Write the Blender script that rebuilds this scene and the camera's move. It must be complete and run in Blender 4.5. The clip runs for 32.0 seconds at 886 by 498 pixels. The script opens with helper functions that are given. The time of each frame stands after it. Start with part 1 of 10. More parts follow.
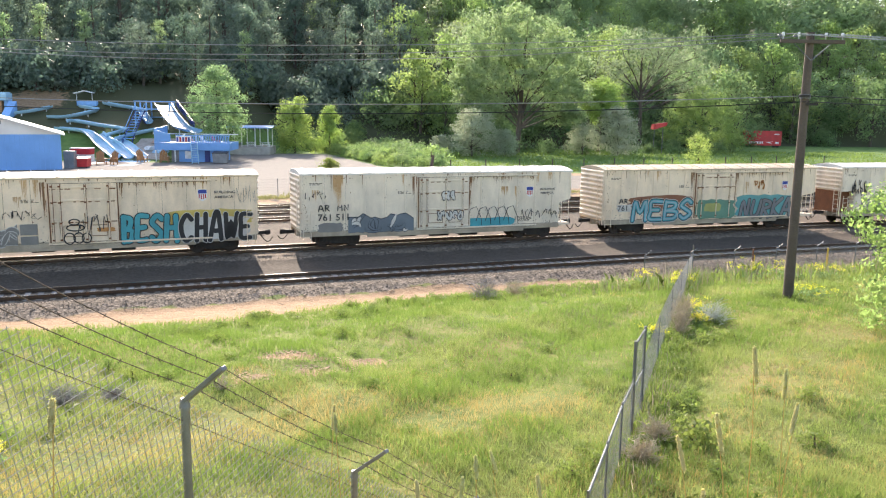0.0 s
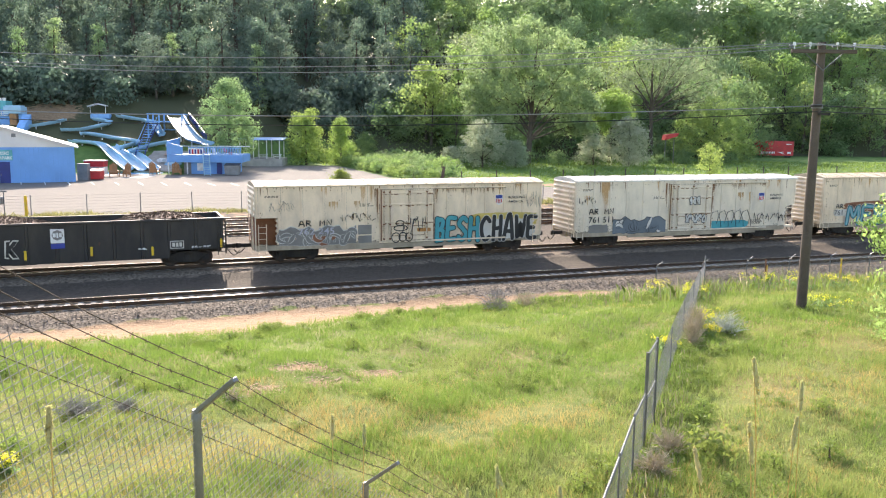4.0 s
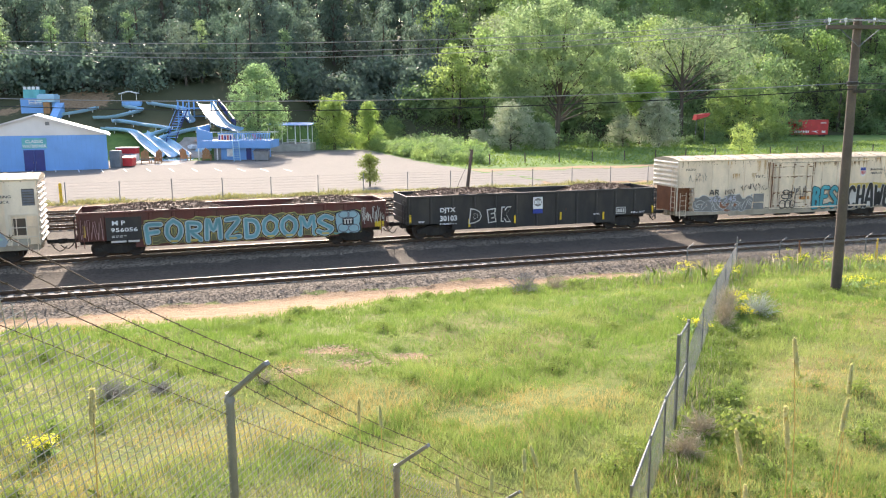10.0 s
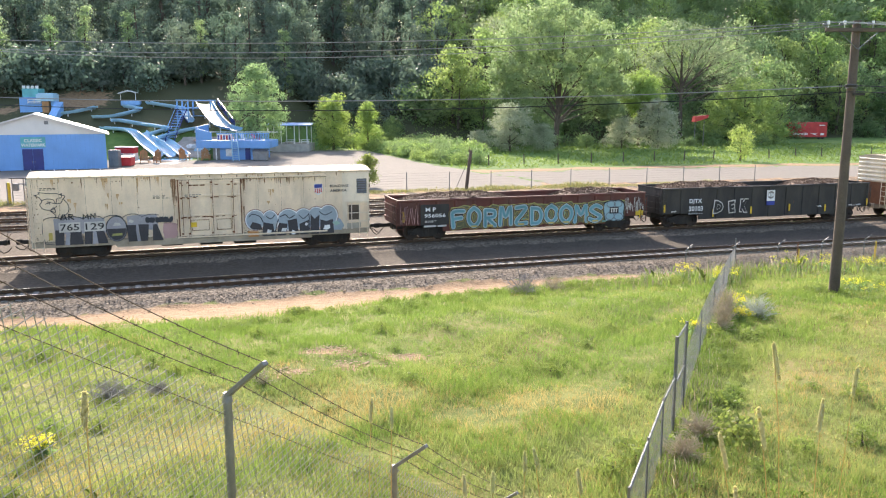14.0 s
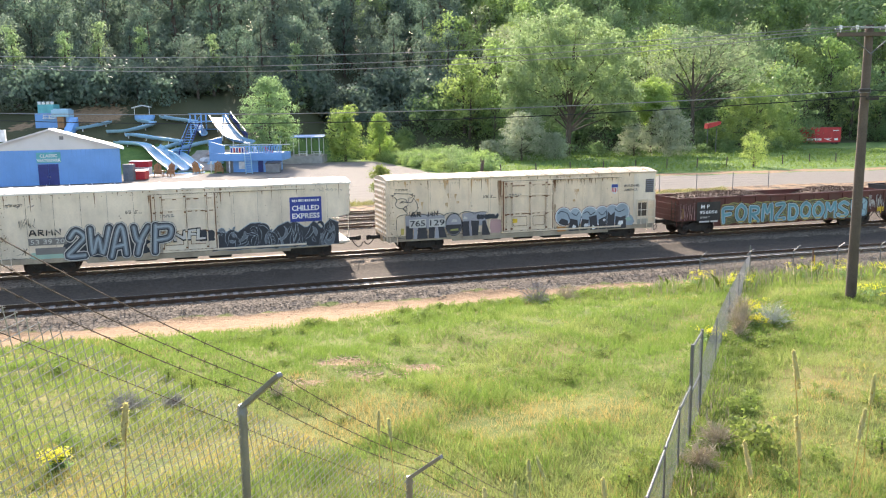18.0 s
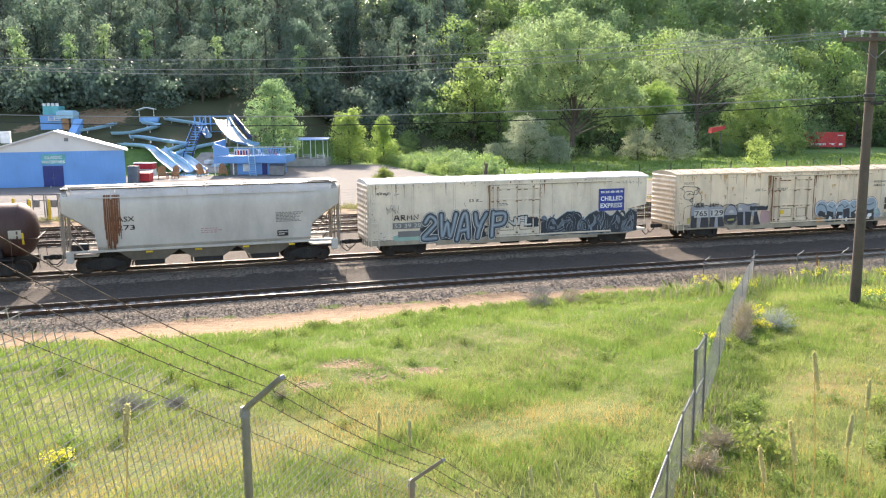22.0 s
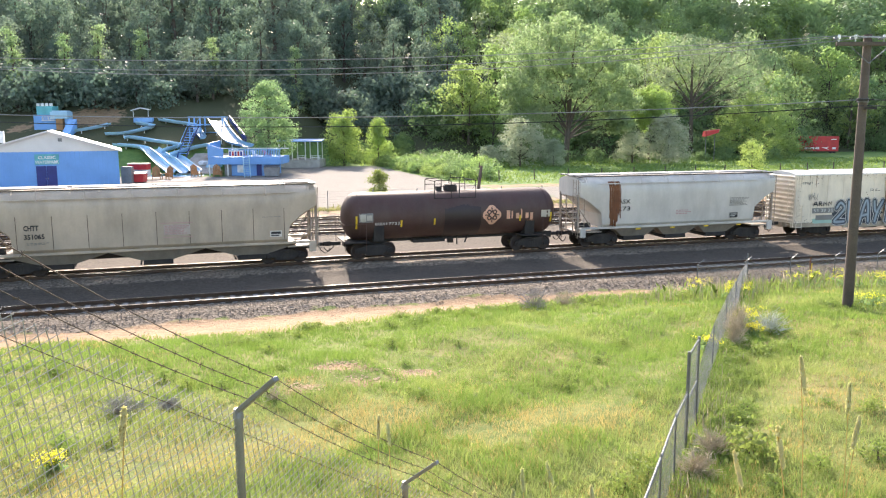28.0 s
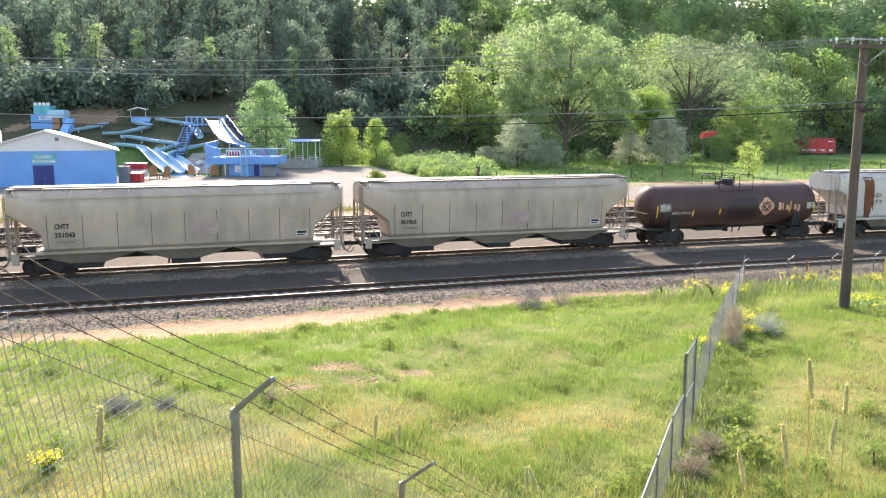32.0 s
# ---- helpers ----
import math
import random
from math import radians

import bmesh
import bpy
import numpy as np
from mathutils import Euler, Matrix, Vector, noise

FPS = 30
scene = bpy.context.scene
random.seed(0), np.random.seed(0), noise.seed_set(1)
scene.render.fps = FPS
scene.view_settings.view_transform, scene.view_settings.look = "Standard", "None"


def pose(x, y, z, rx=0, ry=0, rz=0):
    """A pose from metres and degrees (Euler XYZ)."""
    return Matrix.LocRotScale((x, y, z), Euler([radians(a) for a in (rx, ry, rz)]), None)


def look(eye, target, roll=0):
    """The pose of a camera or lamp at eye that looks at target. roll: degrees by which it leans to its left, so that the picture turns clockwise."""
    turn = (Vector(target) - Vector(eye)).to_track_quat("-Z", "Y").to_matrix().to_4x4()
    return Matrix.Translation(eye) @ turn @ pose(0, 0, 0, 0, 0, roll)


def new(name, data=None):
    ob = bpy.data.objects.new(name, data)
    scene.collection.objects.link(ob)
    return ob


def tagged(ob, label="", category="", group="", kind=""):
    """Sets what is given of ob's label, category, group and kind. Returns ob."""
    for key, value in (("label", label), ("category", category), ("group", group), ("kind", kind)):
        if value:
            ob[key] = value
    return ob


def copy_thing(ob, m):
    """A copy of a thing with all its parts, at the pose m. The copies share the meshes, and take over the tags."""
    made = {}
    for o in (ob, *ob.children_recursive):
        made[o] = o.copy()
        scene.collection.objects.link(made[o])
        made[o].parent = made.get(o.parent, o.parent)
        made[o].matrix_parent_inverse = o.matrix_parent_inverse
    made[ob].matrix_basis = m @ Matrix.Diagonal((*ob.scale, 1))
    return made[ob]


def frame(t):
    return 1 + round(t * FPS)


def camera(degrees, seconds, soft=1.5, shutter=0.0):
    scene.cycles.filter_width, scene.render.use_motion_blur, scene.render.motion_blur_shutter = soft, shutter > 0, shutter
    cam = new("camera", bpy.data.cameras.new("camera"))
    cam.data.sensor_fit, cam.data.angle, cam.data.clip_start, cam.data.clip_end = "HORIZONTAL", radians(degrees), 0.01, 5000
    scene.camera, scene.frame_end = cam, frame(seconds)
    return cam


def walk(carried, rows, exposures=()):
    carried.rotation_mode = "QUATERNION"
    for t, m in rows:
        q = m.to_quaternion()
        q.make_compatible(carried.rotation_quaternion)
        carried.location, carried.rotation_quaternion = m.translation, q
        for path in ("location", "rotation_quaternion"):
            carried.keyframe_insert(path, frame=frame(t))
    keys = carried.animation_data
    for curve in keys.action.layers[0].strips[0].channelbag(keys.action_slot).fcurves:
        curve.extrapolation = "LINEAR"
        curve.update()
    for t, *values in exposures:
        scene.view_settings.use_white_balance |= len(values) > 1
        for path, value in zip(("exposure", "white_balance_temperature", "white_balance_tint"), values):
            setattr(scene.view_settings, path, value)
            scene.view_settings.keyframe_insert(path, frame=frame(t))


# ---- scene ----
cam = camera(56.87, 32.0, soft=1.15)
EYE = (0.0, 0.0, 7.98)
# seconds, tilt, lean and turn in degrees of the hand-held camera
PATH = [
    (0.0, 80.364, -0.853, -3.324),
    (0.5, 80.533, -0.861, -3.462),
    (1.0, 80.694, -0.912, -3.361),
    (1.5, 80.694, -0.917, -3.306),
    (2.0, 80.745, -0.783, -3.238),
    (2.5, 80.803, -0.774, -3.233),
    (3.0, 80.816, -0.842, -3.126),
    (3.5, 80.887, -0.838, -3.076),
    (5.5, 81.915, 0.154, -0.096),
    (6.0, 81.694, -0.196, -0.074),
    (6.5, 81.458, -0.447, -0.204),
    (7.0, 81.187, -0.731, -0.390),
    (7.5, 80.853, -0.837, -0.390),
    (8.0, 80.379, -0.803, -0.484),
    (8.5, 80.524, -0.353, -0.602),
    (9.0, 80.187, -0.134, -0.927),
    (9.5, 79.776, 0.057, -0.933),
    (10.0, 79.964, 0.132, -0.675),
    (10.5, 80.053, 0.082, -0.509),
    (11.0, 80.163, 0.033, -0.501),
    (11.5, 80.140, -0.046, -0.533),
    (12.0, 80.143, -0.112, -0.650),
    (12.5, 80.238, -0.071, -0.725),
    (13.0, 80.219, -0.079, -0.773),
    (13.5, 80.024, -0.128, -0.761),
    (14.0, 80.019, -0.114, -0.730),
    (14.5, 80.096, 0.036, -0.678),
    (16.5, 80.291, 0.875, -0.012),
    (17.0, 80.582, 0.827, -0.049),
    (17.5, 80.656, 0.746, 0.043),
    (18.0, 80.722, 0.649, 0.056),
    (18.5, 80.742, 0.544, 0.088),
    (19.0, 80.821, 0.458, 0.105),
    (19.5, 80.824, 0.404, 0.149),
    (20.0, 80.835, 0.368, 0.158),
    (20.5, 80.871, 0.388, 0.190),
    (21.0, 80.949, 0.395, 0.251),
    (21.5, 80.946, 0.407, 0.315),
    (22.0, 80.947, 0.420, 0.330),
    (22.5, 81.003, 0.364, 0.375),
    (23.0, 81.010, 0.288, 0.317),
    (23.5, 81.006, 0.253, 0.223),
    (24.0, 81.019, 0.184, 0.147),
    (24.5, 81.006, 0.170, 0.121),
    (25.0, 80.952, 0.252, 0.106),
    (25.5, 80.986, 0.420, 0.204),
    (27.5, 81.026, 0.118, 0.035),
    (28.0, 81.090, 0.125, -0.020),
    (28.5, 81.034, 0.091, -0.126),
    (29.0, 80.990, 0.037, -0.126),
    (29.5, 81.089, 0.113, -0.078),
    (30.0, 81.101, 0.009, -0.159),
    (30.5, 81.075, -0.153, -0.242),
    (31.0, 81.086, -0.181, -0.271),
    (31.5, 81.075, -0.145, -0.243),
    (32.0, 81.138, -0.081, -0.183),
]
walk(cam, [(t, pose(*EYE, a, b, c)) for t, a, b, c in PATH], exposures=[(0, 1.55), (25.5, 1.55), (28, 1.70), (32, 1.70)])
# how far the train has come along its track, second by second, in metres
TRAVEL = [-68.86, -64.61, -60.38, -56.16, -51.95, -47.74, -43.52, -39.29, -35.05, -30.81, -26.54, -22.26, -17.96, -13.63, -9.26, -4.85, -0.39, 4.12, 8.70, 13.33, 18.03, 22.80, 27.63, 32.51, 37.45, 42.42, 47.42, 52.44, 57.46, 62.48, 67.47, 72.44, 77.39]
RAIL_START, RAIL_TURN, RAIL_BEND, RAIL_EASE = 49.623, 0.30831, -0.001048, -0.0000143

# ---- daylight: a low sun behind the train, high in exposure ----
SUN_FROM = Vector((-0.20, 0.98, 0.54)).normalized()
world = bpy.data.worlds.new("sky")
scene.world = world
world.use_nodes = True
_n = world.node_tree.nodes
_sky = _n.new("ShaderNodeTexSky")
_sky.sky_type = "NISHITA"
_sky.sun_disc = False
_sky.sun_elevation = math.asin(SUN_FROM.z)
_sky.sun_rotation = math.atan2(SUN_FROM.x, SUN_FROM.y)
_sky.air_density, _sky.dust_density, _sky.ozone_density = 1.0, 1.5, 1.0
world.node_tree.links.new(_sky.outputs["Color"], _n["Background"].inputs["Color"])
_n["Background"].inputs["Strength"].default_value = 0.15
sun = new("sun", bpy.data.lights.new("sun", "SUN"))
sun.data.energy, sun.data.angle, sun.data.color = 3.4, radians(0.5), (1.0, 0.94, 0.85)
sun.matrix_world = look(SUN_FROM * 100, (0, 0, 0))
scene.view_settings.use_white_balance = True
scene.view_settings.white_balance_temperature, scene.view_settings.white_balance_tint = 7060, 16

# ---- materials ----
MATS = {}


def _mix(nt, fac, a, b, kind="MIX"):
    n = nt.nodes.new("ShaderNodeMix")
    n.data_type, n.blend_type = "RGBA", kind
    for sock, v in ((n.inputs[0], fac), (n.inputs[6], a), (n.inputs[7], b)):
        if isinstance(v, bpy.types.NodeSocket):
            nt.links.new(v, sock)
        elif isinstance(v, (int, float)):
            sock.default_value = v
        else:
            sock.default_value = (*v[:3], 1)
    return n.outputs[2]


def _noise(nt, scale, detail=4, stretch=(1, 1, 1), where="Object", rough=0.6):
    tc = nt.nodes.new("ShaderNodeTexCoord")
    mp = nt.nodes.new("ShaderNodeMapping")
    mp.inputs["Scale"].default_value = stretch
    nt.links.new(tc.outputs[where], mp.inputs["Vector"])
    n = nt.nodes.new("ShaderNodeTexNoise")
    n.inputs["Scale"].default_value, n.inputs["Detail"].default_value, n.inputs["Roughness"].default_value = scale, detail, rough
    nt.links.new(mp.outputs["Vector"], n.inputs["Vector"])
    return n.outputs["Fac"]


def _ramp(nt, fac, lo, hi):
    n = nt.nodes.new("ShaderNodeMapRange")
    n.inputs["From Min"].default_value, n.inputs["From Max"].default_value = lo, hi
    nt.links.new(fac, n.inputs["Value"])
    return n.outputs["Result"]


def _attr(nt, name):
    n = nt.nodes.new("ShaderNodeAttribute")
    n.attribute_name = name
    return n.outputs["Fac"]


def _math(nt, op, a, b):
    n = nt.nodes.new("ShaderNodeMath")
    n.operation = op
    for sock, v in zip(n.inputs, (a, b)):
        if isinstance(v, (int, float)):
            sock.default_value = v
        else:
            nt.links.new(v, sock)
    return n.outputs[0]


def _bump(nt, bsdf, height, strength=0.3, distance=0.02):
    n = nt.nodes.new("ShaderNodeBump")
    n.inputs["Strength"].default_value, n.inputs["Distance"].default_value = strength, distance
    nt.links.new(height, n.inputs["Height"])
    nt.links.new(n.outputs["Normal"], bsdf.inputs["Normal"])


def base(name):
    m = bpy.data.materials.new(name)
    m.use_nodes = True
    return m, m.node_tree, m.node_tree.nodes["Principled BSDF"]


def mat(name, color, rough=0.6, metal=0.0, grain=0.15, scale=6.0, bump=0.2, rust=0.0, rust_color=(0.16, 0.06, 0.025), streak=False, fade=0.25, dirt=0.0, random=0.0):
    """A painted or plain surface: colour varied at two scales, with optional rust, streaks and dirt."""
    if name in MATS:
        return MATS[name]
    m, nt, b = base(name)
    fine, broad = _noise(nt, scale * 8), _noise(nt, scale * 0.35, 3)
    col = _mix(nt, _ramp(nt, broad, 0.3, 0.7), [c * (1 - fade) for c in color], [min(1, c * (1 + fade * 0.5)) for c in color])
    col = _mix(nt, _math(nt, "MULTIPLY", _ramp(nt, fine, 0.35, 0.75), grain), col, [c * 0.4 for c in color])
    if dirt:
        d = _ramp(nt, _noise(nt, scale * 0.6, 6, (1, 1, 0.35)), 0.42, 0.75)
        col = _mix(nt, _math(nt, "MULTIPLY", d, dirt), col, (0.10, 0.085, 0.065))
    if rust:
        st = (0.55, 0.55, 0.10) if streak else (1, 1, 1)
        r = _ramp(nt, _noise(nt, scale * 0.9, 7, st), 0.74 - rust * 0.3, 0.86 - rust * 0.25)
        col = _mix(nt, r, col, rust_color)
    if random:
        oi = nt.nodes.new("ShaderNodeObjectInfo")
        col = _mix(nt, _math(nt, "MULTIPLY", oi.outputs["Random"], random), col, [c * 0.45 for c in color])
    nt.links.new(col, b.inputs["Base Color"])
    b.inputs["Metallic"].default_value = metal
    nt.links.new(_math(nt, "ADD", _math(nt, "MULTIPLY", fine, 0.2), rough - 0.1), b.inputs["Roughness"])
    if bump:
        _bump(nt, b, fine, bump, 0.01)
    MATS[name] = m
    return m


def leafy(name, color, warm, glow=0.45, island=0.45, tint=(1.28, 1.4, 0.95)):
    """Foliage: each leaf has its own tint, and light passes through it."""
    if name in MATS:
        return MATS[name]
    m, nt, b = base(name)
    g = nt.nodes.new("ShaderNodeNewGeometry")
    oi = nt.nodes.new("ShaderNodeObjectInfo")
    broad = _noise(nt, 0.35, 3)
    col = _mix(nt, g.outputs["Random Per Island"], color, warm)
    col = _mix(nt, _math(nt, "MULTIPLY", _ramp(nt, broad, 0.35, 0.7), island), col, [c * 0.55 for c in color])
    col = _mix(nt, _math(nt, "MULTIPLY", oi.outputs["Random"], 0.35), col, [warm[0] * 1.2, warm[1] * 0.9, warm[2]])
    nt.links.new(col, b.inputs["Base Color"])
    b.inputs["Roughness"].default_value = 0.55
    b.inputs["Specular IOR Level"].default_value = 0.25
    t = nt.nodes.new("ShaderNodeBsdfTranslucent")
    bright = _mix(nt, 1.0, col, tint, "MULTIPLY")
    nt.links.new(bright, t.inputs["Color"])
    mx = nt.nodes.new("ShaderNodeMixShader")
    mx.inputs[0].default_value = glow
    nt.links.new(b.outputs[0], mx.inputs[1])
    nt.links.new(t.outputs[0], mx.inputs[2])
    nt.links.new(mx.outputs[0], nt.nodes["Material Output"].inputs["Surface"])
    MATS[name] = m
    return m


def ground_material():
    """Grass, bare dirt, gravel, tarmac and hillside, told apart by painted zones with ragged edges."""
    m, nt, b = base("ground_cover")
    edge = _math(nt, "MULTIPLY", _math(nt, "SUBTRACT", _noise(nt, 0.9, 6), 0.5), 1.3)

    def zone(name):
        return _ramp(nt, _math(nt, "ADD", _attr(nt, name), edge), 0.42, 0.58)
    fine, mid, broad = _noise(nt, 9, 5), _noise(nt, 1.3, 5), _noise(nt, 0.12, 4)
    grass = _mix(nt, _ramp(nt, mid, 0.35, 0.7), (0.118, 0.155, 0.042), (0.225, 0.228, 0.070))
    grass = _mix(nt, _ramp(nt, broad, 0.52, 0.68), grass, (0.27, 0.215, 0.092))
    soil = _mix(nt, mid, (0.24, 0.145, 0.078), (0.42, 0.275, 0.16))
    soil = _mix(nt, _ramp(nt, fine, 0.4, 0.8), soil, (0.50, 0.355, 0.225))
    soil = _mix(nt, _math(nt, "MULTIPLY", _ramp(nt, _noise(nt, 2.6, 7, (0.6, 1.6, 1), rough=0.75), 0.44, 0.60), 0.7), soil, (0.20, 0.128, 0.075))
    v = nt.nodes.new("ShaderNodeTexVoronoi")
    v.inputs["Scale"].default_value = 11.0
    tc = nt.nodes.new("ShaderNodeTexCoord")
    nt.links.new(tc.outputs["Object"], v.inputs["Vector"])
    stone = _mix(nt, _ramp(nt, v.outputs["Color"], 0.1, 0.9), (0.055, 0.045, 0.034), (0.32, 0.255, 0.19))
    stone = _mix(nt, _math(nt, "MULTIPLY", _ramp(nt, mid, 0.5, 0.75), 0.35), stone, (0.20, 0.15, 0.11))
    cinder = _mix(nt, mid, (0.042, 0.035, 0.028), (0.095, 0.078, 0.062))
    cinder = _mix(nt, _ramp(nt, fine, 0.5, 0.8), cinder, (0.15, 0.123, 0.096))
    cinder = _mix(nt, 0.18, cinder, stone)
    tarmac = _mix(nt, mid, (0.19, 0.172, 0.15), (0.25, 0.226, 0.196))
    wild = _mix(nt, _ramp(nt, _noise(nt, 0.5, 5), 0.35, 0.7), (0.085, 0.165, 0.045), (0.17, 0.25, 0.07))
    # forest floor, with the shade under the hill trees put into its colour
    wild = _mix(nt, zone("shaded_litter"), wild, (0.075, 0.08, 0.04))
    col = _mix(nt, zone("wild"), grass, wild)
    col = _mix(nt, zone("dirt"), col, soil)
    col = _mix(nt, zone("cinder"), col, cinder)
    col = _mix(nt, zone("gravel"), col, stone)
    col = _mix(nt, zone("tarmac"), col, tarmac)
    nt.links.new(col, b.inputs["Base Color"])
    b.inputs["Roughness"].default_value = 0.92
    b.inputs["Specular IOR Level"].default_value = 0.15
    _bump(nt, b, _math(nt, "ADD", v.outputs["Distance"], fine), 0.7, 0.03)
    return m


M_GROUND = ground_material()
M_RAIL = mat("rail_steel", (0.10, 0.065, 0.045), 0.55, 0.6, rust=0.5, scale=3)
M_RAILTOP = mat("worn_rail_head", (0.62, 0.60, 0.57), 0.22, 1.0, grain=0.1, bump=0.05, fade=0.1)
M_TIE = mat("weathered_tie_wood", (0.27, 0.245, 0.22), 0.9, grain=0.5, scale=4, random=0.5)
M_CONC = mat("pale_concrete_tie", (0.40, 0.365, 0.32), 0.9, grain=0.3, scale=4, random=0.6)
M_CREAM = mat("aged_cream_paint", (0.90, 0.715, 0.51), 0.5, grain=0.16, scale=1.6, rust=0.36, rust_color=(0.33, 0.17, 0.07), streak=True, dirt=0.35, fade=0.10)
M_WHITE = mat("aged_white_paint", (0.85, 0.725, 0.56), 0.5, grain=0.14, scale=1.6, rust=0.18, rust_color=(0.30, 0.17, 0.08), streak=True, dirt=0.3, fade=0.12)
M_ROOF = mat("rust_mottled_roof_paint", (0.64, 0.52, 0.36), 0.7, grain=0.3, scale=1.4, rust=0.5, rust_color=(0.42, 0.25, 0.12), dirt=0.35)
M_ROOFWHITE = mat("sun_bleached_roof_paint", (0.78, 0.75, 0.69), 0.65, grain=0.2, scale=1.4, rust=0.2, rust_color=(0.45, 0.30, 0.16), dirt=0.3)
M_BLACKCAR = mat("black_gondola_paint", (0.022, 0.021, 0.022), 0.55, grain=0.3, scale=2, rust=0.08, dirt=0.35)
M_BROWNCAR = mat("oxide_red_gondola_paint", (0.13, 0.032, 0.022), 0.6, grain=0.3, scale=2, rust=0.25, rust_color=(0.19, 0.075, 0.04), dirt=0.35)
M_TANK = mat("brown_tank_paint", (0.080, 0.035, 0.026), 0.62, grain=0.3, scale=1.5, rust=0.2, rust_color=(0.10, 0.045, 0.028), streak=True, dirt=0.35)
M_BEIGE = mat("beige_hopper_paint", (0.52, 0.42, 0.315), 0.55, grain=0.1, scale=1.2, rust=0.05, dirt=0.45, fade=0.12)
M_GREYCAR = mat("pale_grey_hopper_paint", (0.62, 0.57, 0.50), 0.5, grain=0.1, scale=1.2, rust=0.10, streak=True, dirt=0.35, fade=0.1)
M_RUST = mat("rust", (0.22, 0.085, 0.035), 0.85, grain=0.5, scale=5, rust=0.4, rust_color=(0.10, 0.04, 0.02))
M_UNDER = mat("grimy_running_gear", (0.035, 0.03, 0.027), 0.75, 0.2, grain=0.4, scale=6, rust=0.2, dirt=0.3)
M_WHEEL = mat("wheel_steel", (0.06, 0.045, 0.038), 0.6, 0.5, rust=0.3, scale=5)
M_GALV = mat("galvanised_steel", (0.20, 0.205, 0.215), 0.5, 0.55, grain=0.3, scale=14, bump=0.1)
M_WIRE = mat("fence_wire", (0.31, 0.30, 0.275), 0.42, 0.25, grain=0.3, scale=20, bump=0)
M_BARB = mat("rusty_barbed_wire", (0.10, 0.07, 0.055), 0.75, 0.5, rust=0.3, scale=20, bump=0)
M_CABLE = mat("pale_aluminium_cable", (0.36, 0.36, 0.36), 0.45, 0.6, grain=0.1, bump=0)
M_DARKCABLE = mat("black_cable", (0.02, 0.02, 0.02), 0.6, bump=0)
M_POLE = mat("weathered_pole_wood", (0.13, 0.098, 0.078), 0.9, grain=0.6, scale=3, fade=0.3)
M_BARK = mat("tree_bark", (0.12, 0.095, 0.072), 0.95, grain=0.6, scale=3)
M_SCRAP = mat("mixed_scrap", (0.20, 0.13, 0.09), 0.85, 0.2, grain=0.6, scale=3, rust=0.4, rust_color=(0.12, 0.06, 0.035))
M_YELLOW = mat("safety_yellow_paint", (0.80, 0.52, 0.03), 0.5, grain=0.15, scale=4)
M_BLUEWALL = mat("bright_blue_siding", (0.15, 0.365, 0.72), 0.5, grain=0.08, scale=1, fade=0.12)
M_BLUEDARK = mat("dark_blue_door_paint", (0.02, 0.035, 0.20), 0.45, grain=0.1, scale=2)
M_SLIDE = mat("pale_blue_fibreglass", (0.35, 0.58, 0.72), 0.45, grain=0.1, scale=1, fade=0.15)
M_BLUEDECK = mat("mid_blue_deck_paint", (0.20, 0.44, 0.78), 0.5, grain=0.1, scale=1.5)
M_TEAL = mat("teal_paint", (0.10, 0.42, 0.44), 0.5, grain=0.1, scale=2)
M_PALEROOF = mat("pale_metal_roof", (0.66, 0.64, 0.62), 0.5, 0.1, grain=0.06, scale=1, fade=0.1)
M_RED = mat("red_paint", (0.55, 0.025, 0.03), 0.45, grain=0.1, scale=2)
M_PAINTW = mat("white_paint", (0.80, 0.80, 0.78), 0.5, grain=0.1, scale=3)
M_PAINTK = mat("black_paint", (0.018, 0.018, 0.02), 0.5, grain=0.1, scale=3)
M_GREY = mat("grey_enclosure_paint", (0.22, 0.22, 0.22), 0.5, grain=0.15, scale=4)
M_TAN = mat("tan_wood", (0.42, 0.22, 0.10), 0.7, grain=0.4, scale=4)
M_WATER = mat("pool_water", (0.10, 0.42, 0.62), 0.08, grain=0.02, scale=1, bump=0.1)
M_LEAF = leafy("broad_leaves", (0.138, 0.220, 0.112), (0.240, 0.335, 0.160), 0.55, tint=(1.15, 1.34, 1.0))
M_LEAFLIGHT = leafy("bright_leaves", (0.195, 0.290, 0.122), (0.340, 0.435, 0.190), 0.62, tint=(1.22, 1.4, 0.95))
M_LEAFDARK = leafy("dark_leaves", (0.128, 0.185, 0.150), (0.195, 0.255, 0.195), 0.5, tint=(1.1, 1.28, 1.05))
M_LEAFPALE = leafy("silver_leaves", (0.34, 0.405, 0.275), (0.49, 0.55, 0.40), 0.5, tint=(1.05, 1.12, 0.98))
M_COTTON = leafy("cottonwood_leaves", (0.208, 0.305, 0.172), (0.352, 0.455, 0.262), 0.6, tint=(1.18, 1.33, 0.98))
M_GRASS = leafy("meadow_grass", (0.205, 0.262, 0.104), (0.298, 0.332, 0.134), 0.5, 0.2)
M_LUSH = leafy("lush_grass", (0.106, 0.190, 0.052), (0.188, 0.280, 0.078), 0.5, 0.2)
M_WEED = leafy("weed_leaves", (0.155, 0.225, 0.070), (0.235, 0.295, 0.098), 0.5, 0.3)
M_DULL = leafy("dull_scrub_grass", (0.23, 0.25, 0.12), (0.37, 0.33, 0.18), 0.4, 0.3)
M_SHRUB = leafy("young_bright_leaves", (0.27, 0.375, 0.135), (0.385, 0.48, 0.19), 0.6)
